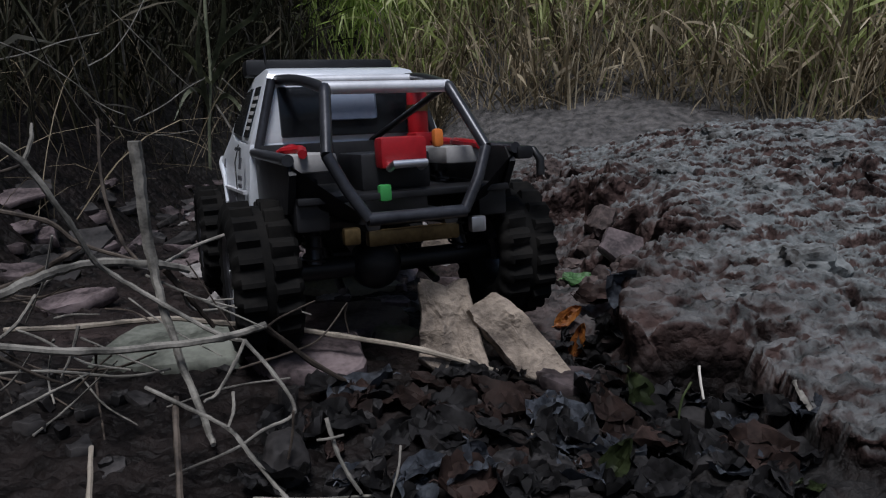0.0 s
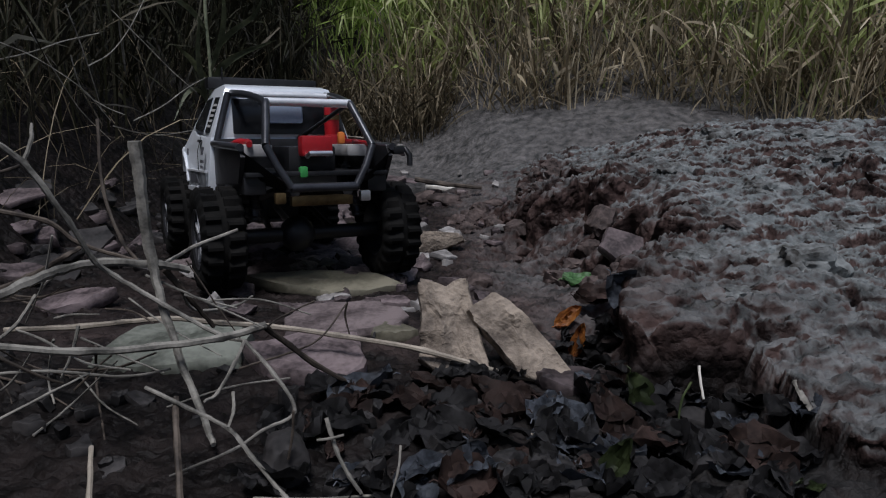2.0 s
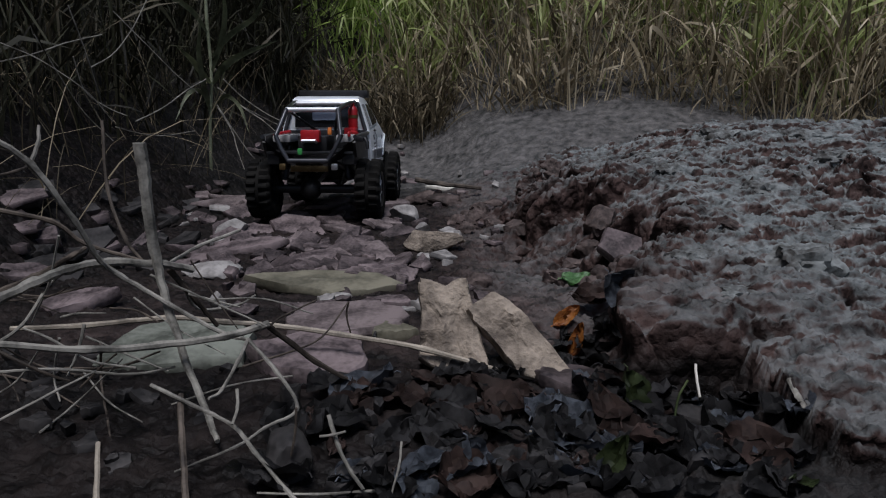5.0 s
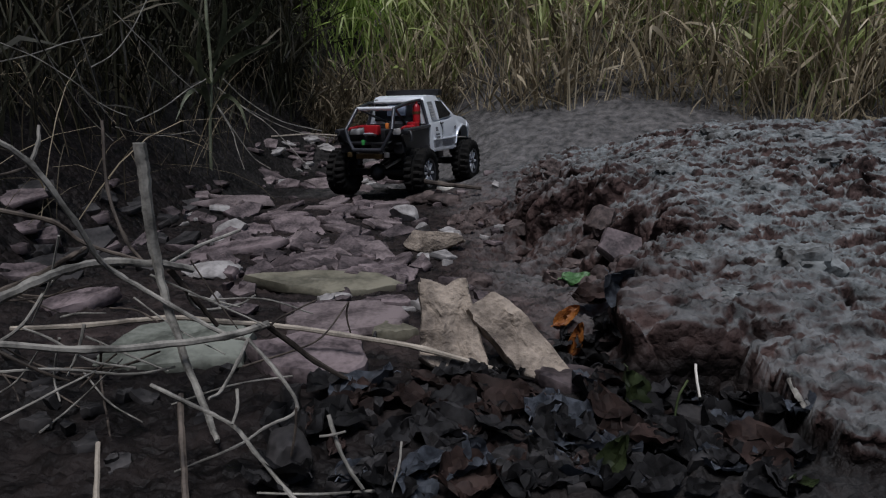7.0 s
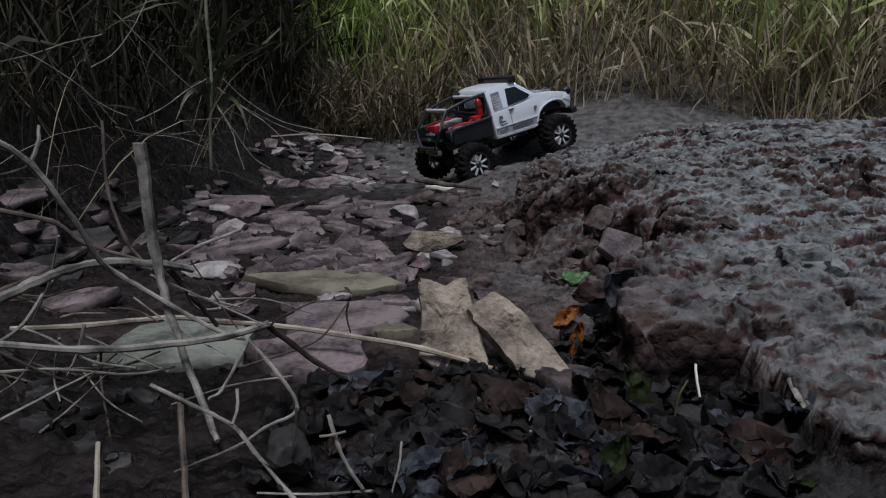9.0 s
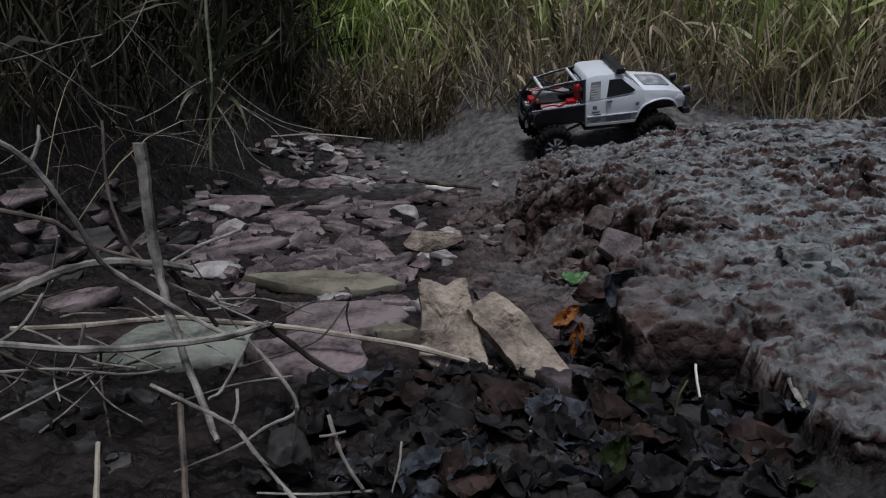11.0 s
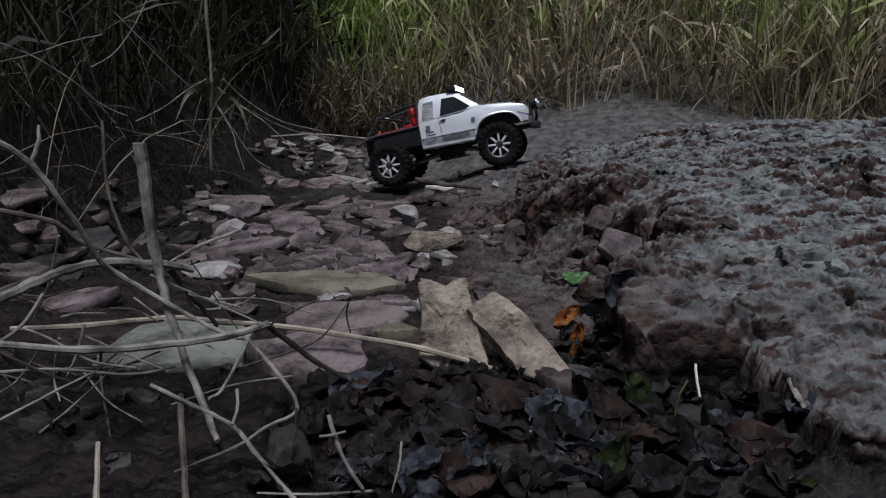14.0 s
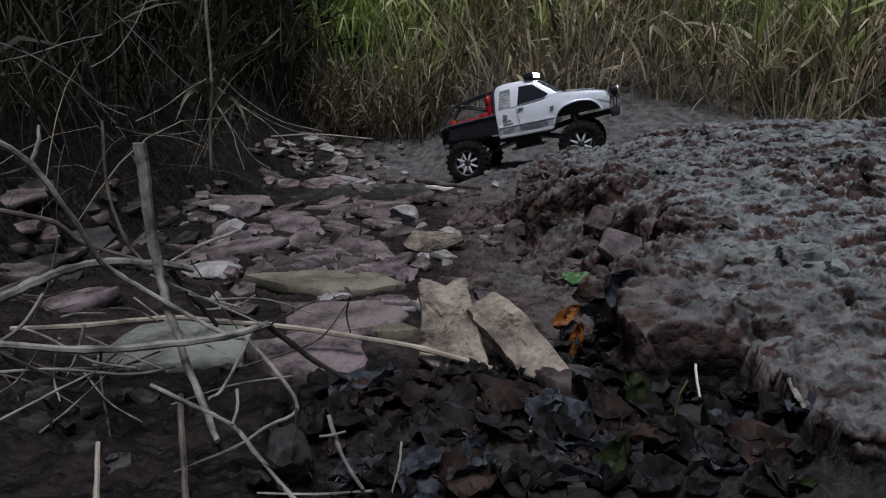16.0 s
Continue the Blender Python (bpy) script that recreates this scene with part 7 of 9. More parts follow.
twig("twig", "thin grey twig in the tangle", [(-0.166, 0.474, 0.111), (-0.127, 0.472, 0.112), (-0.092, 0.469, 0.102)], 0.00065, 0.00059, BARK, knots=True, seed=117)
twig("twig", "thin dark twig in the tangle", [(-0.161, 0.430, 0.151), (-0.144, 0.430, 0.121), (-0.131, 0.431, 0.099)], 0.00055, 0.00041, DARKBARK, knots=True, seed=118)
twig("twig", "thin grey twig in the tangle", [(-0.164, 0.429, 0.129), (-0.149, 0.431, 0.124), (-0.132, 0.432, 0.119)], 0.00088, 0.00044, BARK, knots=True, seed=119)
twig("twig", "thin dark twig in the tangle", [(-0.301, 0.432, 0.123), (-0.260, 0.421, 0.128), (-0.216, 0.410, 0.140)], 0.00068, 0.00064, DARKBARK, knots=True, seed=120)
twig("twig", "thin grey twig in the tangle", [(-0.249, 0.458, 0.089), (-0.218, 0.453, 0.077), (-0.190, 0.449, 0.067)], 0.00095, 0.00057, BARK, knots=True, seed=121)
twig("twig", "thin dark twig in the tangle", [(-0.233, 0.464, 0.108), (-0.210, 0.453, 0.110), (-0.191, 0.443, 0.105)], 0.00067, 0.00066, DARKBARK, knots=True, seed=122)
twig("twig", "thin grey twig in the tangle", [(-0.309, 0.432, 0.052), (-0.275, 0.418, 0.074), (-0.248, 0.404, 0.103)], 0.00093, 0.00050, BARK, knots=True, seed=123)
twig("twig", "thin dark twig in the tangle", [(-0.353, 0.496, 0.115), (-0.310, 0.479, 0.113), (-0.262, 0.461, 0.103)], 0.00126, 0.00044, DARKBARK, knots=True, seed=124)
twig("twig", "thin grey twig in the tangle", [(-0.203, 0.437, 0.124), (-0.169, 0.417, 0.110), (-0.133, 0.398, 0.100)], 0.00065, 0.00037, BARK, knots=True, seed=125)


# ---- reed plant and drooping straws on the left bank ----
plant = tagged(new("reed_plant"), "tall reed plant with grey-green arching leaves on the dark bank", "reed")
bm = bmesh.new()
add_tube(bm, smooth_line([(-0.619, 1.855, 0.032), (-0.612, 1.855, 0.159), (-0.599, 1.855, 0.288), (-0.601, 1.855, 0.414), (-0.598, 1.855, 0.522)], 4), 0.0042, 7)
part("stem", bm, REEDLEAF, plant)
long_leaf(plant, [(-0.598, 1.855, 0.260), (-0.555, 1.815, 0.302), (-0.492, 1.775, 0.333), (-0.395, 1.735, 0.363)], 0.0181, REEDLEAF)
long_leaf(plant, [(-0.601, 1.855, 0.260), (-0.612, 1.815, 0.291), (-0.621, 1.775, 0.322), (-0.640, 1.735, 0.350)], 0.0181, REEDLEAF)
long_leaf(plant, [(-0.599, 1.855, 0.288), (-0.554, 1.815, 0.370), (-0.529, 1.775, 0.433), (-0.521, 1.735, 0.493)], 0.0151, REEDLEAF)
long_leaf(plant, [(-0.610, 1.855, 0.188), (-0.608, 1.815, 0.260), (-0.600, 1.775, 0.341), (-0.575, 1.735, 0.417)], 0.0151, REEDLEAF)
long_leaf(plant, [(-0.600, 1.855, 0.386), (-0.622, 1.815, 0.437), (-0.661, 1.775, 0.466), (-0.712, 1.735, 0.470)], 0.0136, REEDLEAF)
long_leaf(plant, [(-0.603, 1.855, 0.202), (-0.553, 1.815, 0.232), (-0.508, 1.775, 0.205), (-0.479, 1.735, 0.145)], 0.0121, REEDLEAF)
long_leaf(plant, [(-0.608, 1.855, 0.217), (-0.624, 1.815, 0.246), (-0.639, 1.775, 0.233), (-0.658, 1.735, 0.172)], 0.0121, REEDLEAF)
long_leaf(plant, [(-0.593, 1.855, 0.331), (-0.528, 1.815, 0.384), (-0.459, 1.775, 0.420), (-0.419, 1.735, 0.468)], 0.0136, REEDLEAF)
twig("straw", "thin dry straw drooping over the dark bank", [(-0.602, 1.905, 0.253), (-0.532, 1.888, 0.201), (-0.456, 1.871, 0.150), (-0.353, 1.855, 0.040)], 0.00186, 0.00121, BARK, 5, False, group="straws on the bank", category="straw")
twig("straw", "thin dry straw drooping over the dark bank", [(-0.579, 1.855, 0.239), (-0.517, 1.938, 0.185), (-0.428, 2.021, 0.131), (-0.329, 2.105, 0.103)], 0.00181, 0.00137, BARK, 5, False, group="straws on the bank", category="straw")
twig("straw", "thin dry straw drooping over the dark bank", [(-0.596, 1.855, 0.217), (-0.543, 1.855, 0.129), (-0.502, 1.855, 0.070), (-0.458, 1.855, 0.040)], 0.00181, 0.00121, BARK, 5, False, group="straws on the bank", category="straw")
twig("straw", "thin dry straw drooping over the dark bank", [(-0.570, 1.855, 0.274), (-0.526, 1.921, 0.215), (-0.452, 1.988, 0.159), (-0.353, 2.055, 0.128)], 0.00181, 0.00134, BARK, 5, False, group="straws on the bank", category="straw")
twig("straw", "thin dry straw drooping over the dark bank", [(-0.589, 1.855, 0.202), (-0.552, 1.838, 0.145), (-0.535, 1.821, 0.095), (-0.516, 1.805, 0.046)], 0.00181, 0.00117, BARK, 5, False, group="straws on the bank", category="straw")
twig("straw", "thin dry straw drooping over the dark bank", [(-0.520, 0.850, 0.308), (-0.495, 0.883, 0.290), (-0.460, 0.917, 0.253), (-0.444, 0.950, 0.212)], 0.00083, 0.00062, BARK, 5, False, group="straws on the bank", category="straw")
twig("straw", "thin dry straw drooping over the dark bank", [(-0.554, 0.900, 0.288), (-0.529, 0.933, 0.299), (-0.501, 0.967, 0.315), (-0.470, 1.000, 0.327)], 0.00088, 0.00065, BARK, 5, False, group="straws on the bank", category="straw")
twig("straw", "thin dry straw drooping over the dark bank", [(-0.491, 1.000, 0.283), (-0.472, 1.033, 0.303), (-0.455, 1.067, 0.341), (-0.444, 1.100, 0.384)], 0.00097, 0.00071, BARK, 5, False, group="straws on the bank", category="straw")
twig("straw", "thin dry straw drooping over the dark bank", [(-0.486, 0.950, 0.360), (-0.479, 0.967, 0.304), (-0.477, 0.983, 0.260), (-0.478, 1.000, 0.221)], 0.00093, 0.00065, BARK, 5, False, group="straws on the bank", category="straw")
twig("straw", "thin dry straw drooping over the dark bank", [(-0.479, 1.100, 0.204), (-0.459, 1.167, 0.224), (-0.444, 1.233, 0.250), (-0.430, 1.300, 0.270)], 0.00107, 0.00084, BARK, 5, False, group="straws on the bank", category="straw")
twig("straw", "thin dry straw drooping over the dark bank", [(-0.507, 0.900, 0.321), (-0.497, 0.933, 0.267), (-0.489, 0.967, 0.222), (-0.470, 1.000, 0.182)], 0.00088, 0.00065, BARK, 5, False, group="straws on the bank", category="straw")
twig("straw", "thin dry straw drooping over the dark bank", [(-0.541, 1.200, 0.377), (-0.505, 1.233, 0.326), (-0.473, 1.267, 0.279), (-0.447, 1.300, 0.245)], 0.00117, 0.00084, BARK, 5, False, group="straws on the bank", category="straw")
twig("straw", "thin dry straw drooping over the dark bank", [(-0.511, 1.100, 0.196), (-0.505, 1.167, 0.182), (-0.490, 1.233, 0.173), (-0.458, 1.300, 0.177)], 0.00107, 0.00084, BARK, 5, False, group="straws on the bank", category="straw")
twig("straw", "thin dry straw drooping over the dark bank", [(-0.513, 1.000, 0.298), (-0.511, 1.017, 0.252), (-0.489, 1.033, 0.228), (-0.469, 1.050, 0.215)], 0.00097, 0.00068, BARK, 5, False, group="straws on the bank", category="straw")
stone("driftwood", "bleached split piece of driftwood", (0.004, 1.797, -0.004), (0.098, 0.020, 0.010), (0, 4, -10), WOODWHITE, 60, 6, 0.1, category="driftwood", group="driftwood")


# ---- fallen leaves ----
leaf("leaf", "fresh green leaf lying on the slope", (0.166, 0.835, ground_z(0.166, 0.835) + 0.016), 0.040, 0.028, (14, -4, 14), GREENLEAF, 1, 0.08, 0.12)
leaf("leaf", "bright orange curled dead leaf", (0.121, 0.645, 0.040), 0.032, 0.014, (50, -40, 0), ORANGELEAF, 2, 0.3)
leaf("leaf", "orange crumpled dead leaf", (0.126, 0.614, 0.028), 0.036, 0.013, (55, -75, 0), ORANGELEAF, 12, 0.3)
leaf("leaf", "red-brown crumpled leaf on the wet mud", (0.165, 0.703, 0.046), 0.051, 0.023, (30, -8, -8), BROWNLEAF, 13, 0.3)
leaf("leaf", "orange-brown crumpled leaf on the wet mud", (0.153, 0.700, 0.038), 0.040, 0.016, (20, 10, 10), BROWNLEAF, 3, 0.4)
leaf("leaf", "blue-grey wet leaf on the wet mud", (0.166, 0.610, 0.070), 0.056, 0.042, (60, 50, 0), BLUELEAF, 4, 0.3)
# extra dark leaves standing in for the deep shade of the hollow
leaf("leaf", "dark rotting leaf added to darken the hollow", (0.154, 0.450, 0.035), 0.028, 0.017, (39, 1, 181), DEADLEAF, 400, 0.2)
leaf("leaf", "dark rotting leaf added to darken the hollow", (0.161, 0.625, 0.039), 0.037, 0.022, (6, 1, 229), DEADLEAF, 401, 0.2)
leaf("leaf", "dark rotting leaf added to darken the hollow", (0.127, 0.382, 0.050), 0.022, 0.013, (7, 0, 80), DEADLEAF, 402, 0.2)
leaf("leaf", "dark rotting leaf added to darken the hollow", (0.140, 0.618, 0.024), 0.040, 0.024, (26, -15, 255), DEADLEAF, 403, 0.2)
leaf("leaf", "dark rotting leaf added to darken the hollow", (0.208, 0.459, 0.037), 0.015, 0.009, (-2, -6, 286), DEADLEAF, 404, 0.2)
leaf("leaf", "dark rotting leaf added to darken the hollow", (0.117, 0.590, 0.008), 0.022, 0.013, (21, -10, 274), DEADLEAF, 405, 0.2)
leaf("leaf", "dark rotting leaf added to darken the hollow", (0.181, 0.451, 0.029), 0.024, 0.014, (4, 16, 26), DEADLEAF, 406, 0.2)
leaf("leaf", "dark rotting leaf added to darken the hollow", (0.133, 0.615, 0.020), 0.040, 0.024, (36, 13, 58), DEADLEAF, 407, 0.2)
leaf("leaf", "dark rotting leaf added to darken the hollow", (0.178, 0.458, 0.033), 0.015, 0.009, (24, -9, 120), DEADLEAF, 408, 0.2)
leaf("leaf", "dark rotting leaf added to darken the hollow", (0.160, 0.623, 0.035), 0.035, 0.021, (19, 15, 168), DEADLEAF, 409, 0.2)
leaf("leaf", "dark rotting leaf added to darken the hollow", (0.178, 0.456, 0.032), 0.017, 0.010, (45, 10, 187), DEADLEAF, 410, 0.2)
leaf("leaf", "dark rotting leaf added to darken the hollow", (0.162, 0.604, 0.036), 0.025, 0.015, (6, 11, 299), DEADLEAF, 411, 0.2)
leaf("leaf", "dark rotting leaf added to darken the hollow", (0.152, 0.454, 0.037), 0.018, 0.011, (4, 8, 0), DEADLEAF, 412, 0.2)
leaf("leaf", "dark rotting leaf added to darken the hollow", (0.115, 0.629, 0.028), 0.022, 0.013, (45, -16, 72), DEADLEAF, 413, 0.2)
leaf("leaf", "dark rotting leaf added to darken the hollow", (0.164, 0.458, 0.035), 0.025, 0.015, (10, 14, 239), DEADLEAF, 414, 0.2)
leaf("leaf", "dark rotting leaf added to darken the hollow", (0.136, 0.498, 0.044), 0.020, 0.012, (23, 11, 66), DEADLEAF, 415, 0.2)
leaf("leaf", "dark rotting leaf added to darken the hollow", (0.219, 0.418, 0.055), 0.018, 0.011, (4, -19, 27), DEADLEAF, 416, 0.2)
leaf("leaf", "dark rotting leaf added to darken the hollow", (0.152, 0.604, 0.025), 0.023, 0.014, (32, 9, 182), DEADLEAF, 417, 0.2)
leaf("leaf", "dark rotting leaf added to darken the hollow", (0.167, 0.450, 0.031), 0.015, 0.009, (49, 16, 102), DEADLEAF, 418, 0.2)
leaf("leaf", "dark rotting leaf added to darken the hollow", (0.105, 0.486, 0.046), 0.016, 0.010, (0, -4, 163), DEADLEAF, 419, 0.2)
leaf("leaf", "dark rotting leaf added to darken the hollow", (0.182, 0.386, 0.049), 0.024, 0.014, (7, 3, 170), DEADLEAF, 420, 0.2)
leaf("leaf", "dark rotting leaf added to darken the hollow", (0.120, 0.622, 0.023), 0.025, 0.015, (49, 10, 128), DEADLEAF, 421, 0.2)
leaf("leaf", "dark rotting leaf added to darken the hollow", (0.135, 0.380, 0.050), 0.021, 0.013, (47, 7, 336), DEADLEAF, 422, 0.2)
leaf("leaf", "dark rotting leaf added to darken the hollow", (0.130, 0.591, 0.006), 0.026, 0.016, (28, -14, 27), DEADLEAF, 423, 0.2)
leaf("leaf", "dark rotting leaf added to darken the hollow", (0.179, 0.398, 0.047), 0.024, 0.015, (28, -6, 155), DEADLEAF, 424, 0.2)
leaf("leaf", "dark rotting leaf added to darken the hollow", (0.108, 0.612, 0.022), 0.037, 0.022, (-4, 3, 34), DEADLEAF, 425, 0.2)
leaf("leaf", "dark rotting leaf added to darken the hollow", (0.212, 0.452, 0.036), 0.026, 0.016, (35, -9, 238), DEADLEAF, 426, 0.2)
leaf("leaf", "dark rotting leaf added to darken the hollow", (0.136, 0.595, 0.011), 0.034, 0.020, (48, 11, 164), DEADLEAF, 427, 0.2)
leaf("leaf", "dark rotting leaf added to darken the hollow", (0.205, 0.460, 0.036), 0.017, 0.010, (25, -2, 247), DEADLEAF, 428, 0.2)
leaf("leaf", "dark rotting leaf added to darken the hollow", (0.139, 0.615, 0.022), 0.027, 0.016, (42, 18, 300), DEADLEAF, 429, 0.2)
leaf("leaf", "dark rotting leaf added to darken the hollow", (0.170, 0.446, 0.029), 0.016, 0.010, (32, 12, 269), DEADLEAF, 430, 0.2)
leaf("leaf", "dark rotting leaf added to darken the hollow", (0.110, 0.596, 0.013), 0.026, 0.016, (25, 15, 304), DEADLEAF, 431, 0.2)
leaf("leaf", "dark rotting leaf added to darken the hollow", (0.156, 0.391, 0.049), 0.016, 0.009, (-2, 15, 192), DEADLEAF, 432, 0.2)
leaf("leaf", "dark rotting leaf added to darken the hollow", (0.158, 0.636, 0.036), 0.027, 0.016, (44, 6, 339), DEADLEAF, 433, 0.2)
leaf("leaf", "dark rotting leaf added to darken the hollow", (0.174, 0.457, 0.032), 0.021, 0.012, (18, 2, 190), DEADLEAF, 434, 0.2)
leaf("leaf", "dark rotting leaf added to darken the hollow", (0.133, 0.599, 0.012), 0.029, 0.018, (13, -7, 194), DEADLEAF, 435, 0.2)
leaf("leaf", "dark rotting leaf added to darken the hollow", (0.159, 0.454, 0.034), 0.022, 0.013, (43, -1, 319), DEADLEAF, 436, 0.2)
leaf("leaf", "dark rotting leaf added to darken the hollow", (0.123, 0.628, 0.027), 0.023, 0.014, (36, 17, 197), DEADLEAF, 437, 0.2)
leaf("leaf", "dark rotting leaf added to darken the hollow", (0.133, 0.401, 0.048), 0.025, 0.015, (49, -14, 294), DEADLEAF, 438, 0.2)
leaf("leaf", "dark rotting leaf added to darken the hollow", (0.147, 0.567, 0.016), 0.022, 0.013, (14, -18, 306), DEADLEAF, 439, 0.2)
leaf("leaf", "dark blue-grey leaf on the wet mud", (0.018, 0.349, 0.054), 0.034, 0.020, (30, 60, 0), BLUELEAF, 5, 0.5)
leaf("leaf", "dull green leaf on the wet mud", (0.131, 0.439, 0.051), 0.045, 0.027, (50, 65, 0), DULLGREEN, 6, 0.3)
leaf("leaf", "dull green leaf on the wet mud", (0.093, 0.346, 0.058), 0.037, 0.015, (45, -60, 0), DULLGREEN, 7, 0.3)
leaf("leaf", "yellowish grass-like leaf on the wet mud", (0.191, 0.330, 0.055), 0.024, 0.007, (20, 20, 30), DULLGREEN, 8, 0.3)
leaf("leaf", "brown dead leaf in the litter", (0.038, 0.425, 0.053), 0.023, 0.014, (-4, -9, 153), BROWNLEAF, 101, 0.42)
leaf("leaf", "brown dead leaf in the litter", (-0.043, 0.441, 0.049), 0.030, 0.018, (14, -21, 236), BROWNLEAF, 102, -0.09)
leaf("leaf", "blue-grey wet leaf in the litter", (0.013, 0.335, 0.059), 0.018, 0.008, (27, 21, 218), BLUELEAF, 103, 0.23)
leaf("leaf", "blue-grey wet leaf in the litter", (0.086, 0.415, 0.050), 0.029, 0.012, (28, 12, 287), BLUELEAF, 104, 0.36)
leaf("leaf", "dark rotting leaf in the litter", (-0.027, 0.327, 0.053), 0.020, 0.013, (22, -3, 109), DEADLEAF, 105, 0.1)
leaf("leaf", "brown dead leaf in the litter", (0.033, 0.416, 0.051), 0.018, 0.008, (3, -18, 179), BROWNLEAF, 106, 0.36)
leaf("leaf", "dark rotting leaf in the litter", (0.107, 0.453, 0.050), 0.034, 0.017, (2, -22, 259), DEADLEAF, 107, 0.34)
leaf("leaf", "dark rotting leaf in the litter", (0.174, 0.360, 0.052), 0.021, 0.010, (16, -17, 236), DEADLEAF, 109, 0.2)
leaf("leaf", "dark rotting leaf in the litter", (0.131, 0.459, 0.049), 0.019, 0.009, (37, 7, 46), DEADLEAF, 110, 0.3)
leaf("leaf", "dark rotting leaf in the litter", (-0.089, 0.407, 0.051), 0.016, 0.008, (20, 4, 198), DEADLEAF, 111, 0.23)
leaf("leaf", "blue-grey wet leaf in the litter", (0.222, 0.398, 0.065), 0.020, 0.009, (24, 2, 233), BLUELEAF, 113, 0.36)
leaf("leaf", "dark rotting leaf in the litter", (0.045, 0.344, 0.052), 0.021, 0.012, (18, -11, 352), DEADLEAF, 114, 0.08)
leaf("leaf", "dark rotting leaf in the litter", (0.035, 0.333, 0.054), 0.023, 0.011, (24, 12, 117), DEADLEAF, 115, 0.14)
leaf("leaf", "blue-grey wet leaf in the litter", (0.020, 0.345, 0.055), 0.016, 0.009, (3, -5, 13), BLUELEAF, 118, 0.19)
leaf("leaf", "brown dead leaf in the litter", (-0.063, 0.372, 0.052), 0.012, 0.006, (34, 6, 79), BROWNLEAF, 119, 0.22)
leaf("leaf", "brown dead leaf in the litter", (0.126, 0.376, 0.056), 0.026, 0.011, (-4, -20, 202), BROWNLEAF, 120, 0.04)
leaf("leaf", "dark rotting leaf in the litter", (-0.073, 0.411, 0.055), 0.019, 0.008, (10, -6, 29), DEADLEAF, 121, 0.34)
leaf("leaf", "dark rotting leaf in the litter", (0.084, 0.353, 0.051), 0.019, 0.010, (33, -2, 348), DEADLEAF, 122, 0.23)
leaf("leaf", "blue-grey wet leaf in the litter", (0.113, 0.343, 0.053), 0.012, 0.006, (26, -21, 55), BLUELEAF, 124, 0.43)
leaf("leaf", "dark rotting leaf in the litter", (0.077, 0.354, 0.053), 0.013, 0.005, (-6, 22, 126), DEADLEAF, 125, 0.41)
leaf("leaf", "blue-grey wet leaf in the litter", (-0.048, 0.343, 0.052), 0.023, 0.010, (26, 23, 67), BLUELEAF, 126, 0.3)
leaf("leaf", "brown dead leaf in the litter", (-0.057, 0.447, 0.055), 0.018, 0.011, (-8, -5, 119), BROWNLEAF, 128, -0.07)
leaf("leaf", "dark rotting leaf in the litter", (0.014, 0.354, 0.053), 0.020, 0.011, (12, -11, 317), DEADLEAF, 129, 0.17)
leaf("leaf", "dark rotting leaf in the litter", (0.026, 0.478, 0.049), 0.022, 0.012, (2, 16, 258), DEADLEAF, 130, -0.1)
leaf("leaf", "brown dead leaf in the litter", (-0.067, 0.430, 0.052), 0.017, 0.009, (29, 0, 39), BROWNLEAF, 131, 0.44)
leaf("leaf", "brown dead leaf in the litter", (-0.022, 0.435, 0.053), 0.021, 0.013, (-1, -1, 123), BROWNLEAF, 132, 0.3)
leaf("leaf", "dark rotting leaf in the litter", (0.147, 0.377, 0.052), 0.026, 0.014, (-8, -21, 80), DEADLEAF, 133, 0.08)
leaf("leaf", "dark rotting leaf in the litter", (-0.079, 0.463, 0.052), 0.029, 0.014, (8, 20, 42), DEADLEAF, 134, 0.04)
leaf("leaf", "brown dead leaf in the litter", (0.039, 0.447, 0.054), 0.031, 0.012, (5, -2, 146), BROWNLEAF, 135, 0.3)
leaf("leaf", "blue-grey wet leaf in the litter", (0.067, 0.424, 0.053), 0.027, 0.012, (-3, -2, 62), BLUELEAF, 136, 0.16)
leaf("leaf", "dark rotting leaf in the litter", (0.220, 0.410, 0.061), 0.025, 0.014, (-11, -17, 20), DEADLEAF, 137, 0.08)
leaf("leaf", "dark rotting leaf in the litter", (0.037, 0.341, 0.053), 0.021, 0.012, (8, -22, 249), DEADLEAF, 138, -0.05)
leaf("leaf", "dark rotting leaf in the litter", (0.080, 0.386, 0.057), 0.016, 0.010, (2, 17, 6), DEADLEAF, 139, -0.03)
leaf("leaf", "dark rotting leaf in the litter", (0.170, 0.330, 0.054), 0.019, 0.010, (35, -9, 35), DEADLEAF, 143, 0.38)
leaf("leaf", "dark rotting leaf in the litter", (0.048, 0.342, 0.052), 0.020, 0.010, (36, -22, 134), DEADLEAF, 144, 0.04)
leaf("leaf", "dark rotting leaf in the litter", (0.184, 0.482, 0.046), 0.029, 0.016, (-8, 11, 267), DEADLEAF, 146, -0.04)
leaf("leaf", "dark rotting leaf in the litter", (0.051, 0.487, 0.052), 0.019, 0.010, (6, 22, 107), DEADLEAF, 147, 0.02)
leaf("leaf", "dark rotting leaf in the litter", (0.211, 0.459, 0.042), 0.018, 0.008, (-11, -12, 149), DEADLEAF, 149, -0.0)
leaf("leaf", "dark rotting leaf in the litter", (0.090, 0.336, 0.055), 0.025, 0.012, (1, -10, 244), DEADLEAF, 150, 0.33)
leaf("leaf", "brown dead leaf in the litter", (-0.017, 0.343, 0.054), 0.012, 0.007, (34, -21, 350), BROWNLEAF, 151, 0.34)
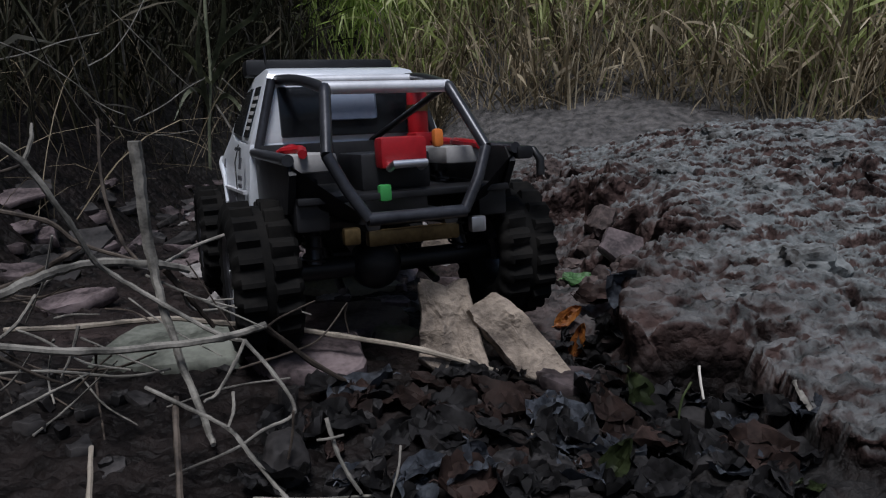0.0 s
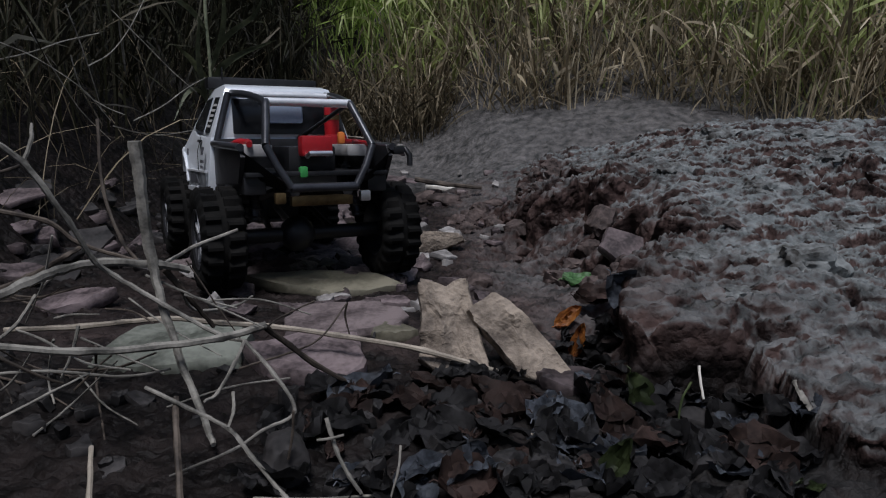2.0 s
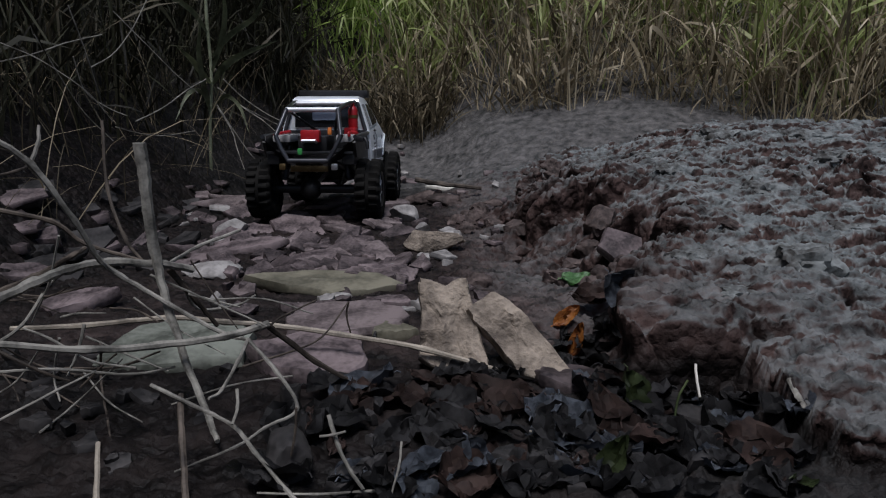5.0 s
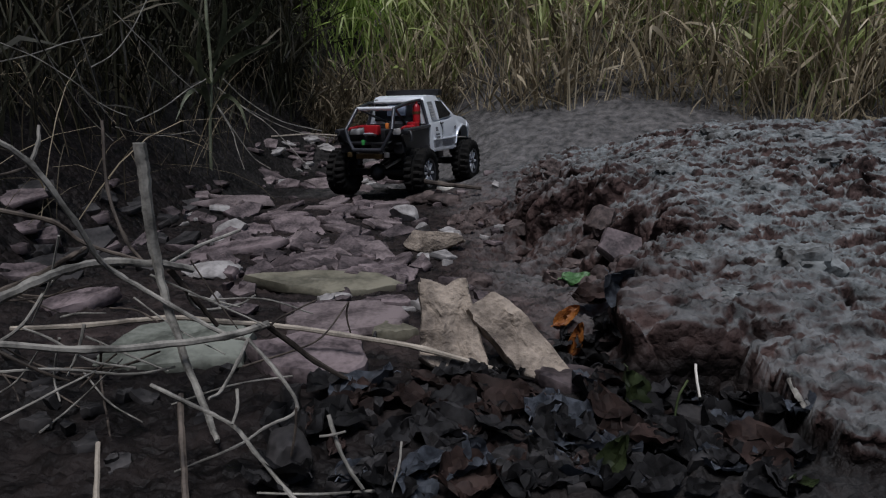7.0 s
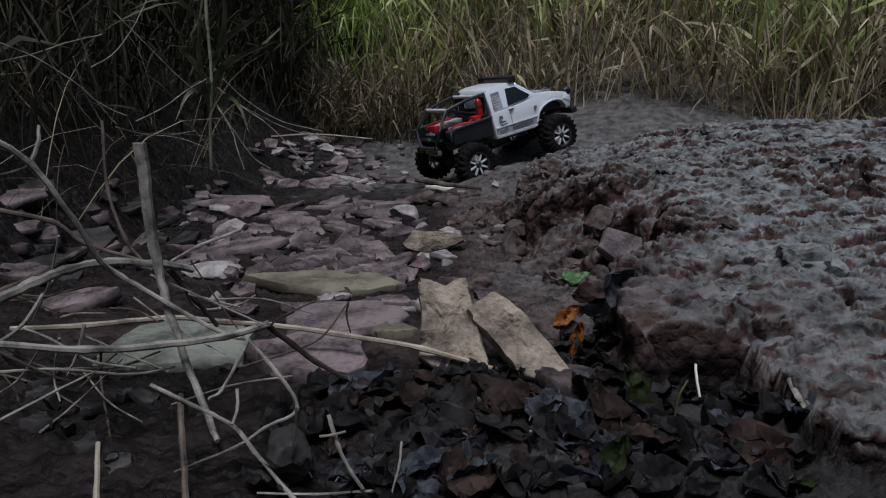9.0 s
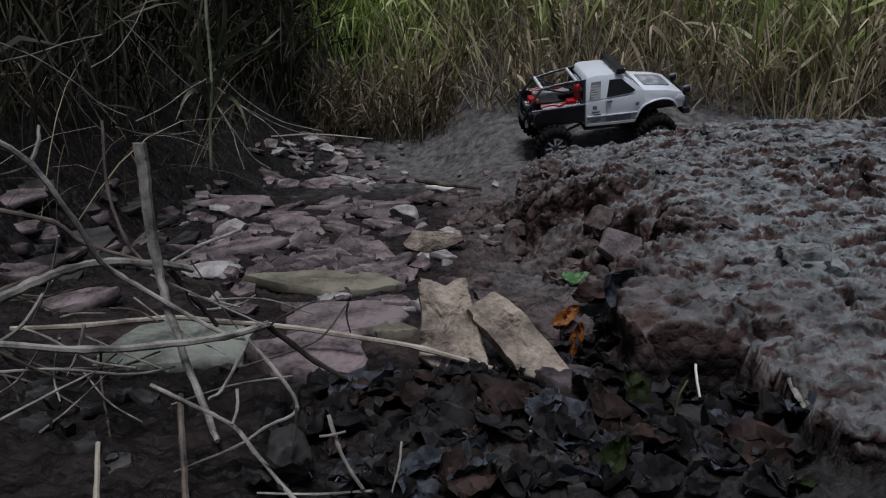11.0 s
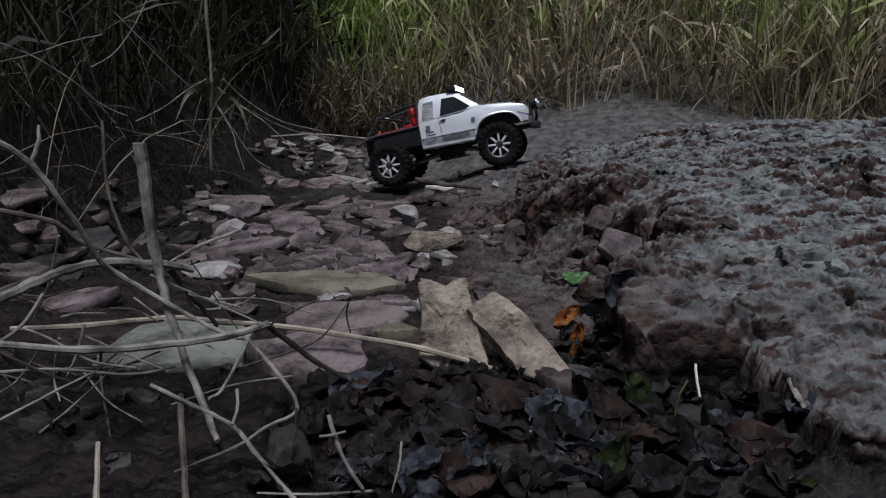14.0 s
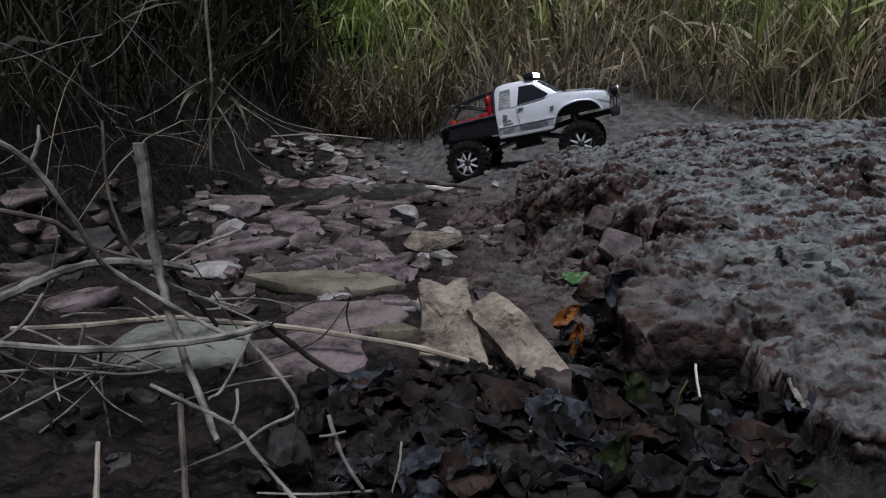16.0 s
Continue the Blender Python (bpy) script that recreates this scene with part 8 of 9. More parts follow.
leaf("leaf", "dark rotting leaf in the litter", (-0.052, 0.333, 0.056), 0.014, 0.006, (5, -9, 217), DEADLEAF, 152, 0.36)
leaf("leaf", "dark rotting leaf in the litter", (0.143, 0.484, 0.050), 0.033, 0.014, (1, 21, 358), DEADLEAF, 153, 0.09)
leaf("leaf", "blue-grey wet leaf in the litter", (-0.057, 0.456, 0.053), 0.035, 0.019, (23, 8, 219), BLUELEAF, 154, 0.01)
leaf("leaf", "brown dead leaf in the litter", (0.184, 0.371, 0.054), 0.025, 0.016, (30, 1, 343), BROWNLEAF, 155, 0.36)
leaf("leaf", "blue-grey wet leaf in the litter", (-0.009, 0.348, 0.057), 0.024, 0.010, (10, 12, 52), BLUELEAF, 156, -0.08)
leaf("leaf", "dark rotting leaf in the litter", (-0.088, 0.339, 0.058), 0.026, 0.013, (22, 1, 146), DEADLEAF, 157, 0.29)
leaf("leaf", "brown dead leaf in the litter", (0.144, 0.485, 0.055), 0.026, 0.014, (33, -21, 342), BROWNLEAF, 158, 0.33)
leaf("leaf", "dark rotting leaf in the litter", (0.136, 0.326, 0.054), 0.014, 0.006, (35, 11, 14), DEADLEAF, 159, 0.28)
leaf("leaf", "dark rotting leaf in the litter", (0.180, 0.332, 0.055), 0.015, 0.008, (24, -8, 99), DEADLEAF, 162, 0.23)
leaf("leaf", "dark rotting leaf in the litter", (0.004, 0.435, 0.051), 0.029, 0.016, (-5, 10, 148), DEADLEAF, 163, -0.03)
leaf("leaf", "dark rotting leaf in the litter", (-0.084, 0.392, 0.053), 0.030, 0.016, (24, -19, 283), DEADLEAF, 164, 0.18)
leaf("leaf", "dark rotting leaf in the litter", (-0.064, 0.401, 0.056), 0.026, 0.016, (11, 6, 351), DEADLEAF, 165, -0.02)
leaf("leaf", "brown dead leaf in the litter", (0.179, 0.464, 0.037), 0.018, 0.011, (31, -16, 246), BROWNLEAF, 170, 0.29)
leaf("leaf", "dark rotting leaf in the litter", (0.213, 0.449, 0.044), 0.018, 0.009, (2, 5, 173), DEADLEAF, 171, 0.44)
leaf("leaf", "brown dead leaf in the litter", (0.117, 0.460, 0.051), 0.026, 0.016, (36, -13, 233), BROWNLEAF, 174, 0.37)
leaf("leaf", "dark rotting leaf in the litter", (0.115, 0.438, 0.047), 0.030, 0.013, (15, -5, 120), DEADLEAF, 175, 0.28)
leaf("leaf", "dark rotting leaf in the litter", (-0.004, 0.394, 0.051), 0.029, 0.018, (-8, 4, 137), DEADLEAF, 176, 0.45)
leaf("leaf", "brown dead leaf in the litter", (-0.080, 0.404, 0.055), 0.016, 0.008, (11, -5, 75), BROWNLEAF, 178, 0.16)
leaf("leaf", "dark rotting leaf in the litter", (0.187, 0.453, 0.032), 0.016, 0.009, (2, 11, 31), DEADLEAF, 180, 0.24)
leaf("leaf", "dark rotting leaf in the litter", (-0.035, 0.326, 0.058), 0.012, 0.005, (-11, -4, 337), DEADLEAF, 181, 0.14)
leaf("leaf", "dark rotting leaf in the litter", (0.166, 0.457, 0.036), 0.030, 0.013, (20, 12, 190), DEADLEAF, 182, 0.28)
leaf("leaf", "dark rotting leaf in the litter", (0.002, 0.389, 0.052), 0.030, 0.019, (-5, -22, 117), DEADLEAF, 183, 0.14)
leaf("leaf", "dark rotting leaf in the litter", (0.048, 0.334, 0.055), 0.019, 0.011, (-1, -20, 185), DEADLEAF, 184, 0.17)
leaf("leaf", "dark rotting leaf in the litter", (-0.052, 0.446, 0.052), 0.024, 0.012, (8, 11, 175), DEADLEAF, 186, -0.07)
leaf("leaf", "blue-grey wet leaf in the litter", (0.082, 0.375, 0.052), 0.025, 0.013, (4, 5, 137), BLUELEAF, 187, 0.36)
leaf("leaf", "dark rotting leaf in the litter", (0.012, 0.482, 0.052), 0.029, 0.015, (0, 12, 175), DEADLEAF, 189, -0.05)
leaf("leaf", "blue-grey wet leaf in the litter", (0.107, 0.469, 0.050), 0.020, 0.008, (27, -21, 147), BLUELEAF, 190, 0.18)
leaf("leaf", "dark rotting leaf in the litter", (0.119, 0.472, 0.050), 0.017, 0.011, (11, -14, 83), DEADLEAF, 194, -0.02)
leaf("leaf", "dark rotting leaf in the litter", (0.091, 0.362, 0.051), 0.023, 0.014, (9, 0, 0), DEADLEAF, 195, 0.22)
leaf("leaf", "dark rotting leaf in the litter", (-0.093, 0.357, 0.051), 0.013, 0.006, (19, -18, 355), DEADLEAF, 196, 0.1)
leaf("leaf", "dark rotting leaf in the litter", (0.198, 0.373, 0.051), 0.028, 0.018, (-2, -13, 166), DEADLEAF, 197, 0.06)
leaf("leaf", "blue-grey wet leaf in the litter", (0.201, 0.448, 0.033), 0.026, 0.015, (2, 0, 72), BLUELEAF, 198, 0.13)
leaf("leaf", "dark rotting leaf in the litter", (0.163, 0.377, 0.049), 0.022, 0.014, (29, -4, 42), DEADLEAF, 199, 0.26)
leaf("leaf", "brown dead leaf in the litter", (0.036, 0.354, 0.053), 0.021, 0.013, (8, -10, 283), BROWNLEAF, 202, 0.03)
leaf("leaf", "dark rotting leaf in the litter", (0.029, 0.461, 0.048), 0.031, 0.017, (26, 18, 243), DEADLEAF, 203, 0.12)
leaf("leaf", "brown dead leaf in the litter", (0.081, 0.348, 0.053), 0.014, 0.009, (7, 4, 336), BROWNLEAF, 204, 0.13)
leaf("leaf", "blue-grey wet leaf in the litter", (-0.016, 0.333, 0.052), 0.022, 0.012, (23, -19, 118), BLUELEAF, 205, -0.09)
leaf("leaf", "brown dead leaf in the litter", (0.014, 0.332, 0.057), 0.024, 0.015, (36, 5, 18), BROWNLEAF, 206, 0.31)
leaf("leaf", "brown dead leaf in the litter", (0.154, 0.448, 0.038), 0.024, 0.013, (20, 7, 69), BROWNLEAF, 207, 0.06)
leaf("leaf", "brown dead leaf in the litter", (0.055, 0.447, 0.050), 0.021, 0.009, (35, 17, 146), BROWNLEAF, 210, 0.23)
leaf("leaf", "brown dead leaf in the litter", (-0.010, 0.474, 0.049), 0.022, 0.009, (-7, 22, 326), BROWNLEAF, 211, -0.07)
leaf("leaf", "dark rotting leaf in the litter", (0.133, 0.380, 0.054), 0.026, 0.015, (37, 0, 277), DEADLEAF, 212, -0.05)
leaf("leaf", "dark rotting leaf in the litter", (0.135, 0.387, 0.056), 0.015, 0.009, (9, -15, 155), DEADLEAF, 215, 0.43)
leaf("leaf", "blue-grey wet leaf in the litter", (0.073, 0.345, 0.053), 0.023, 0.012, (14, 8, 120), BLUELEAF, 216, 0.42)
leaf("leaf", "dark rotting leaf in the litter", (0.068, 0.393, 0.052), 0.029, 0.014, (31, -13, 87), DEADLEAF, 217, 0.11)
leaf("leaf", "dark rotting leaf in the litter", (0.115, 0.332, 0.056), 0.021, 0.013, (23, -23, 9), DEADLEAF, 219, 0.04)
leaf("leaf", "dark rotting leaf in the litter", (0.196, 0.437, 0.033), 0.031, 0.019, (35, 0, 28), DEADLEAF, 220, 0.3)
leaf("leaf", "brown dead leaf in the litter", (0.025, 0.410, 0.053), 0.022, 0.013, (17, -5, 314), BROWNLEAF, 221, -0.07)
leaf("leaf", "dark rotting leaf in the litter", (-0.067, 0.456, 0.048), 0.031, 0.012, (7, 17, 272), DEADLEAF, 222, 0.08)
leaf("leaf", "dark rotting leaf in the litter", (0.031, 0.409, 0.050), 0.029, 0.013, (12, 5, 62), DEADLEAF, 223, 0.44)
leaf("leaf", "dark rotting leaf in the litter", (0.035, 0.386, 0.057), 0.023, 0.009, (31, -13, 170), DEADLEAF, 224, 0.3)
leaf("leaf", "brown dead leaf in the litter", (0.019, 0.458, 0.051), 0.019, 0.012, (12, 3, 17), BROWNLEAF, 225, 0.41)
leaf("leaf", "dark rotting leaf in the litter", (0.179, 0.465, 0.043), 0.018, 0.007, (30, -23, 240), DEADLEAF, 226, 0.19)
leaf("leaf", "dark rotting leaf in the litter", (0.056, 0.358, 0.053), 0.020, 0.010, (34, 5, 286), DEADLEAF, 227, 0.33)
leaf("leaf", "dark rotting leaf in the litter", (0.106, 0.377, 0.054), 0.012, 0.007, (-10, 7, 132), DEADLEAF, 228, 0.02)
leaf("leaf", "brown dead leaf in the litter", (0.017, 0.388, 0.054), 0.013, 0.007, (2, -8, 278), BROWNLEAF, 229, 0.21)
leaf("leaf", "blue-grey wet leaf in the litter", (0.107, 0.373, 0.053), 0.019, 0.009, (2, -10, 304), BLUELEAF, 231, 0.33)
leaf("leaf", "dark rotting leaf in the litter", (0.159, 0.356, 0.057), 0.020, 0.011, (32, -8, 237), DEADLEAF, 232, -0.08)
leaf("leaf", "dark rotting leaf in the litter", (-0.030, 0.389, 0.049), 0.026, 0.011, (36, -22, 57), DEADLEAF, 233, 0.13)
leaf("leaf", "blue-grey wet leaf in the litter", (0.189, 0.358, 0.050), 0.020, 0.011, (16, 19, 5), BLUELEAF, 234, 0.1)
leaf("leaf", "dark rotting leaf in the litter", (0.062, 0.336, 0.053), 0.025, 0.011, (6, -20, 354), DEADLEAF, 235, -0.02)
leaf("leaf", "brown dead leaf in the litter", (0.107, 0.416, 0.055), 0.031, 0.014, (2, -8, 96), BROWNLEAF, 236, 0.33)
leaf("leaf", "blue-grey wet leaf in the litter", (0.069, 0.386, 0.049), 0.028, 0.015, (-7, 21, 147), BLUELEAF, 237, 0.16)
leaf("leaf", "dark rotting leaf in the litter", (0.070, 0.410, 0.052), 0.020, 0.010, (23, -18, 47), DEADLEAF, 241, 0.17)
leaf("leaf", "dark rotting leaf in the litter", (-0.052, 0.330, 0.051), 0.017, 0.007, (35, 0, 290), DEADLEAF, 243, 0.36)
leaf("leaf", "dark rotting leaf in the litter", (0.198, 0.356, 0.052), 0.013, 0.006, (19, 19, 189), DEADLEAF, 245, 0.34)
leaf("leaf", "dark rotting leaf in the litter", (0.180, 0.484, 0.051), 0.025, 0.011, (-3, -5, 200), DEADLEAF, 246, 0.09)
leaf("leaf", "dark rotting leaf in the litter", (0.214, 0.444, 0.050), 0.014, 0.009, (20, 21, 150), DEADLEAF, 247, 0.44)
leaf("leaf", "brown dead leaf in the litter", (0.115, 0.392, 0.052), 0.024, 0.015, (27, -7, 345), BROWNLEAF, 248, 0.08)
leaf("leaf", "dark rotting leaf in the litter", (0.015, 0.380, 0.052), 0.018, 0.010, (29, -14, 211), DEADLEAF, 249, 0.26)
leaf("leaf", "dark rotting leaf in the litter", (0.108, 0.351, 0.053), 0.024, 0.010, (37, -2, 104), DEADLEAF, 250, 0.08)
leaf("leaf", "dark rotting leaf in the litter", (-0.097, 0.396, 0.055), 0.028, 0.016, (16, -17, 84), DEADLEAF, 251, -0.01)
leaf("leaf", "dark rotting leaf in the litter", (0.181, 0.334, 0.056), 0.022, 0.010, (2, -5, 254), DEADLEAF, 252, 0.27)
leaf("leaf", "dark rotting leaf in the litter", (-0.094, 0.329, 0.057), 0.020, 0.009, (17, -23, 158), DEADLEAF, 253, 0.01)
leaf("leaf", "dark rotting leaf in the litter", (0.167, 0.331, 0.054), 0.011, 0.005, (32, -6, 18), DEADLEAF, 255, 0.27)
leaf("leaf", "blue-grey wet leaf in the litter", (0.038, 0.352, 0.052), 0.012, 0.007, (16, 3, 93), BLUELEAF, 256, 0.24)
leaf("leaf", "blue-grey wet leaf in the litter", (0.155, 0.351, 0.053), 0.018, 0.010, (-1, 11, 323), BLUELEAF, 257, 0.23)
leaf("leaf", "dark rotting leaf in the litter", (0.043, 0.487, 0.049), 0.030, 0.013, (27, 19, 264), DEADLEAF, 258, 0.03)
leaf("leaf", "brown dead leaf in the litter", (-0.003, 0.414, 0.056), 0.015, 0.007, (16, -15, 265), BROWNLEAF, 259, 0.25)
leaf("leaf", "dark rotting leaf in the litter", (0.081, 0.385, 0.056), 0.023, 0.012, (0, 9, 59), DEADLEAF, 261, 0.39)
leaf("leaf", "blue-grey wet leaf in the litter", (0.188, 0.463, 0.036), 0.022, 0.013, (2, -17, 122), BLUELEAF, 262, 0.31)
leaf("leaf", "brown dead leaf in the litter", (0.182, 0.329, 0.055), 0.012, 0.007, (21, -5, 229), BROWNLEAF, 264, -0.08)
leaf("leaf", "brown dead leaf in the litter", (0.014, 0.327, 0.053), 0.022, 0.011, (-8, -13, 260), BROWNLEAF, 265, 0.02)
leaf("leaf", "brown dead leaf in the litter", (0.177, 0.354, 0.055), 0.026, 0.015, (-5, -10, 312), BROWNLEAF, 266, 0.39)
leaf("leaf", "dark rotting leaf in the litter", (0.133, 0.431, 0.048), 0.024, 0.014, (20, 12, 94), DEADLEAF, 267, -0.06)
leaf("leaf", "dark rotting leaf in the litter", (0.143, 0.458, 0.046), 0.029, 0.018, (35, 9, 200), DEADLEAF, 269, -0.07)


# ---- the radio-controlled crawler truck ----
WHITE = mat("silver_white_body_paint", (0.70, 0.73, 0.77), (0.79, 0.82, 0.86), 12, (0.24, 0.36), 0.02, 300, depth=0.0003, metal=0.28)
BLACK = mat("black_plastic", (0.005, 0.005, 0.006), (0.014, 0.014, 0.016), 40, (0.35, 0.6), 0.15, 400, depth=0.0004)
CAGE = mat("dark_grey_satin_tube", (0.024, 0.025, 0.030), (0.052, 0.054, 0.063), 30, (0.22, 0.4), 0.05, 300, depth=0.0003, metal=0.3)
RUBBER = mat("muddy_black_rubber", (0.003, 0.003, 0.003), (0.012, 0.011, 0.010), 30, (0.8, 0.97), 0.4, 300, depth=0.0008, spec=0.15)
# pale base colour stands in for the sky reflected in bars and spokes
BARMETAL = mat("metal_with_painted_sheen", (0.66, 0.67, 0.70), (0.80, 0.81, 0.84), 40, (0.35, 0.5), 0.05, 300, metal=0.35, depth=0.0002)
CHROME = mat("chrome_silver", (0.72, 0.72, 0.74), (0.86, 0.86, 0.88), 40, (0.28, 0.45), 0.05, 300, metal=1.0, depth=0.0002)
DARKMETAL = mat("dark_metal", (0.05, 0.05, 0.055), (0.11, 0.11, 0.12), 40, (0.3, 0.5), 0.1, 300, metal=0.8, depth=0.0003)
BRASS = mat("brass", (0.12, 0.08, 0.038), (0.26, 0.18, 0.085), 40, (0.3, 0.5), 0.1, 300, metal=0.9, depth=0.0003)
REDPAINT = mat("red_plastic", (0.26, 0.007, 0.012), (0.42, 0.012, 0.018), 20, (0.3, 0.45), 0.05, 300, depth=0.0003)
ORANGEPAINT = mat("orange_plastic", (0.60, 0.16, 0.03), (0.75, 0.22, 0.05), 20, (0.3, 0.45), 0.05, 300, depth=0.0003)
GREENPAINT = mat("green_plastic", (0.03, 0.22, 0.05), (0.05, 0.30, 0.08), 20, (0.3, 0.45), 0.05, 300, depth=0.0003)
GREYTRAY = mat("pale_grey_plastic", (0.30, 0.29, 0.29), (0.42, 0.41, 0.40), 20, (0.4, 0.6), 0.05, 300, depth=0.0003)
GREYDECAL = mat("grey_decal", (0.13, 0.14, 0.15), (0.30, 0.31, 0.33), 35, (0.35, 0.5), 0.0, 200, hard=(0.45, 0.55))
DARKDECAL = mat("dark_decal", (0.05, 0.05, 0.06), (0.14, 0.14, 0.16), 60, (0.4, 0.5), 0.0, 200)
# near-black colour stands for the unlit cab behind the panes
GLASS = mat("window_with_dark_inside", (0.008, 0.009, 0.011), (0.016, 0.018, 0.021), 20, (0.10, 0.18), 0.0, 200, spec=0.3)
BLUEGLASS = mat("bluish_rear_window", (0.16, 0.19, 0.26), (0.24, 0.28, 0.36), 20, (0.08, 0.15), 0.0, 200)
LENS = mat("clear_headlight_lens", (0.55, 0.57, 0.6), (0.72, 0.74, 0.76), 60, (0.05, 0.12), 0.0, 200)
LED = glow("lit_white_leds", (1.0, 0.99, 0.95), 12.0)

R_TYRE, TRACK = 0.058, 0.1035
REAR, FRONT = -0.154, 0.145  # axles


def tumble(x, z):
    """Half width of the cab at a height."""
    wide = 0.096 if z < 0.165 else 0.096 - (z - 0.165) * 0.36
    nose = max(0.0, x - 0.12) * 0.13
    return wide - nose


def side_solid(outline, name, material, parent, inset=0.0, bevel=0.003, label=""):
    """A closed side outline (x, z), made solid between the two flanks of the body."""
    bm = bmesh.new()
    sides = []
    for s in (1, -1):
        sides.append([bm.verts.new((x, s * (tumble(x, z) - inset), z)) for x, z in outline])
    n = len(outline)
    bm.faces.new(sides[0])
    bm.faces.new(sides[1][::-1])
    for k in range(n):
        bm.faces.new((sides[0][k], sides[1][k], sides[1][(k + 1) % n], sides[0][(k + 1) % n]))
    bmesh.ops.recalc_face_normals(bm, faces=bm.faces[:])
    if bevel:
        bmesh.ops.bevel(bm, geom=bm.edges[:], offset=bevel, segments=2, affect="EDGES", profile=0.6, clamp_overlap=True)
    bmesh.ops.triangulate(bm, faces=[f for f in bm.faces if len(f.verts) > 4])
    return part(name, bm, material, parent, label)


def flank(outline, s, proud, thick, name, material, parent, label=""):
    """A thin panel on one flank (s = 1 or -1) with a side outline (x, z)."""
    bm = bmesh.new()
    a = [bm.verts.new((x, s * (tumble(x, z) + proud), z)) for x, z in outline]
    b = [bm.verts.new((x, s * (tumble(x, z) + proud - thick), z)) for x, z in outline]
    n = len(outline)
    bm.faces.new(a)
    bm.faces.new(b[::-1])
    for k in range(n):
        bm.faces.new((a[k], b[k], b[(k + 1) % n], a[(k + 1) % n]))
    bmesh.ops.recalc_face_normals(bm, faces=bm.faces[:])
    bmesh.ops.triangulate(bm, faces=[f for f in bm.faces if len(f.verts) > 4])
    return part(name, bm, material, parent, label)


def rod(name, pts, r, material, parent, label="", seg=10, smooth=0):
    bm = bmesh.new()
    add_tube(bm, smooth_line(pts, smooth) if smooth else pts, r, seg)
    return part(name, bm, material, parent, label)


def block(name, c, s, material, parent, bevel=0.002, label="", turn=None):
    bm = bmesh.new()
    m = None
    if turn:
        m = Matrix.Translation(c) @ pose(0, 0, 0, *turn) @ Matrix.Translation([-q for q in c])
    add_box(bm, c, s, bevel, m)
    return part(name, bm, material, parent, label)


def build_wheel(truck, x, y):
    """A knobbly crawler tyre on a rim with eight bright spokes, outer face towards +y."""
    bm = bmesh.new()
    add_lathe(bm, [(0.0315, -0.018), (0.0335, -0.020), (0.0335, 0.020), (0.0315, 0.018), (0.026, 0.004), (0.026, -0.006)], 40)
    wheel = part("wheel", bm, DARKMETAL, truck, "dark rim barrel of a crawler wheel")
    bm = bmesh.new()
    # tyre section from bead to bead, with staggered lugs raised out of tread and shoulders
    section = [(0.033, -0.0205, 0), (0.041, -0.0235, 0), (0.0455, -0.0235, 0.0016), (0.0505, -0.0220, 0.0036), (0.0530, -0.0185, 0.0048), (0.0535, -0.0035, 0.0048), (0.0535, -0.0030, 0),
               (0.0535, 0.0030, 0), (0.0535, 0.0035, 0.0048), (0.0530, 0.0185, 0.0048), (0.0505, 0.0220, 0.0036), (0.0455, 0.0235, 0.0016), (0.041, 0.0235, 0), (0.033, 0.0205, 0), (0.0315, 0.0, 0)]
    seg, rings = 110, []
    for r, yy, lug in section:
        ring = []
        for k in range(seg):
            slant = abs(yy) * 55
            on = ((k + slant + (2.5 if yy > 0 else 0)) % 5) < 2.6
            rr = r + (lug if on else 0)
            a = 2 * math.pi * k / seg
            ring.append(bm.verts.new((rr * math.cos(a), yy * (1.04 if on and lug else 1), rr * math.sin(a))))
        rings.append(ring)
    for i in range(len(rings)):
        a, b = rings[i], rings[(i + 1) % len(rings)]
        for k in range(seg):
            bm.faces.new((a[k], b[k], b[(k + 1) % seg], a[(k + 1) % seg]))
    part("tyre", bm, RUBBER, wheel, "knobbly black rubber tyre with muddy lugs")
    for k in range(8):
        a = 2 * math.pi * k / 8
        bm = bmesh.new()
        add_box(bm, (0.0195, 0.0165, 0), (0.0215, 0.0050, 0.0056), 0.0012, Matrix.Rotation(-a, 4, "Y"))
        part("spoke", bm, BARMETAL, wheel, "bright silver spoke")
    bm = bmesh.new()
    add_lathe(bm, [(0.0005, 0.0215), (0.006, 0.021), (0.0085, 0.0185), (0.0095, 0.013), (0.0095, -0.01), (0.0005, -0.01)], 20)
    part("hub_cap", bm, DARKMETAL, wheel, "dark hub cap")
    bm = bmesh.new()
    add_lathe(bm, [(0.0295, 0.0205), (0.0335, 0.0225), (0.0345, 0.0195), (0.030, 0.018)], 40)
    part("bead_ring", bm, DARKMETAL, wheel, "grey bead-lock ring")
    return wheel, Vector((x, y, R_TYRE))


RUNNING_GEAR = ("wheel", "axle", "drive_shaft", "suspension_link", "steering_link", "shock_absorber")


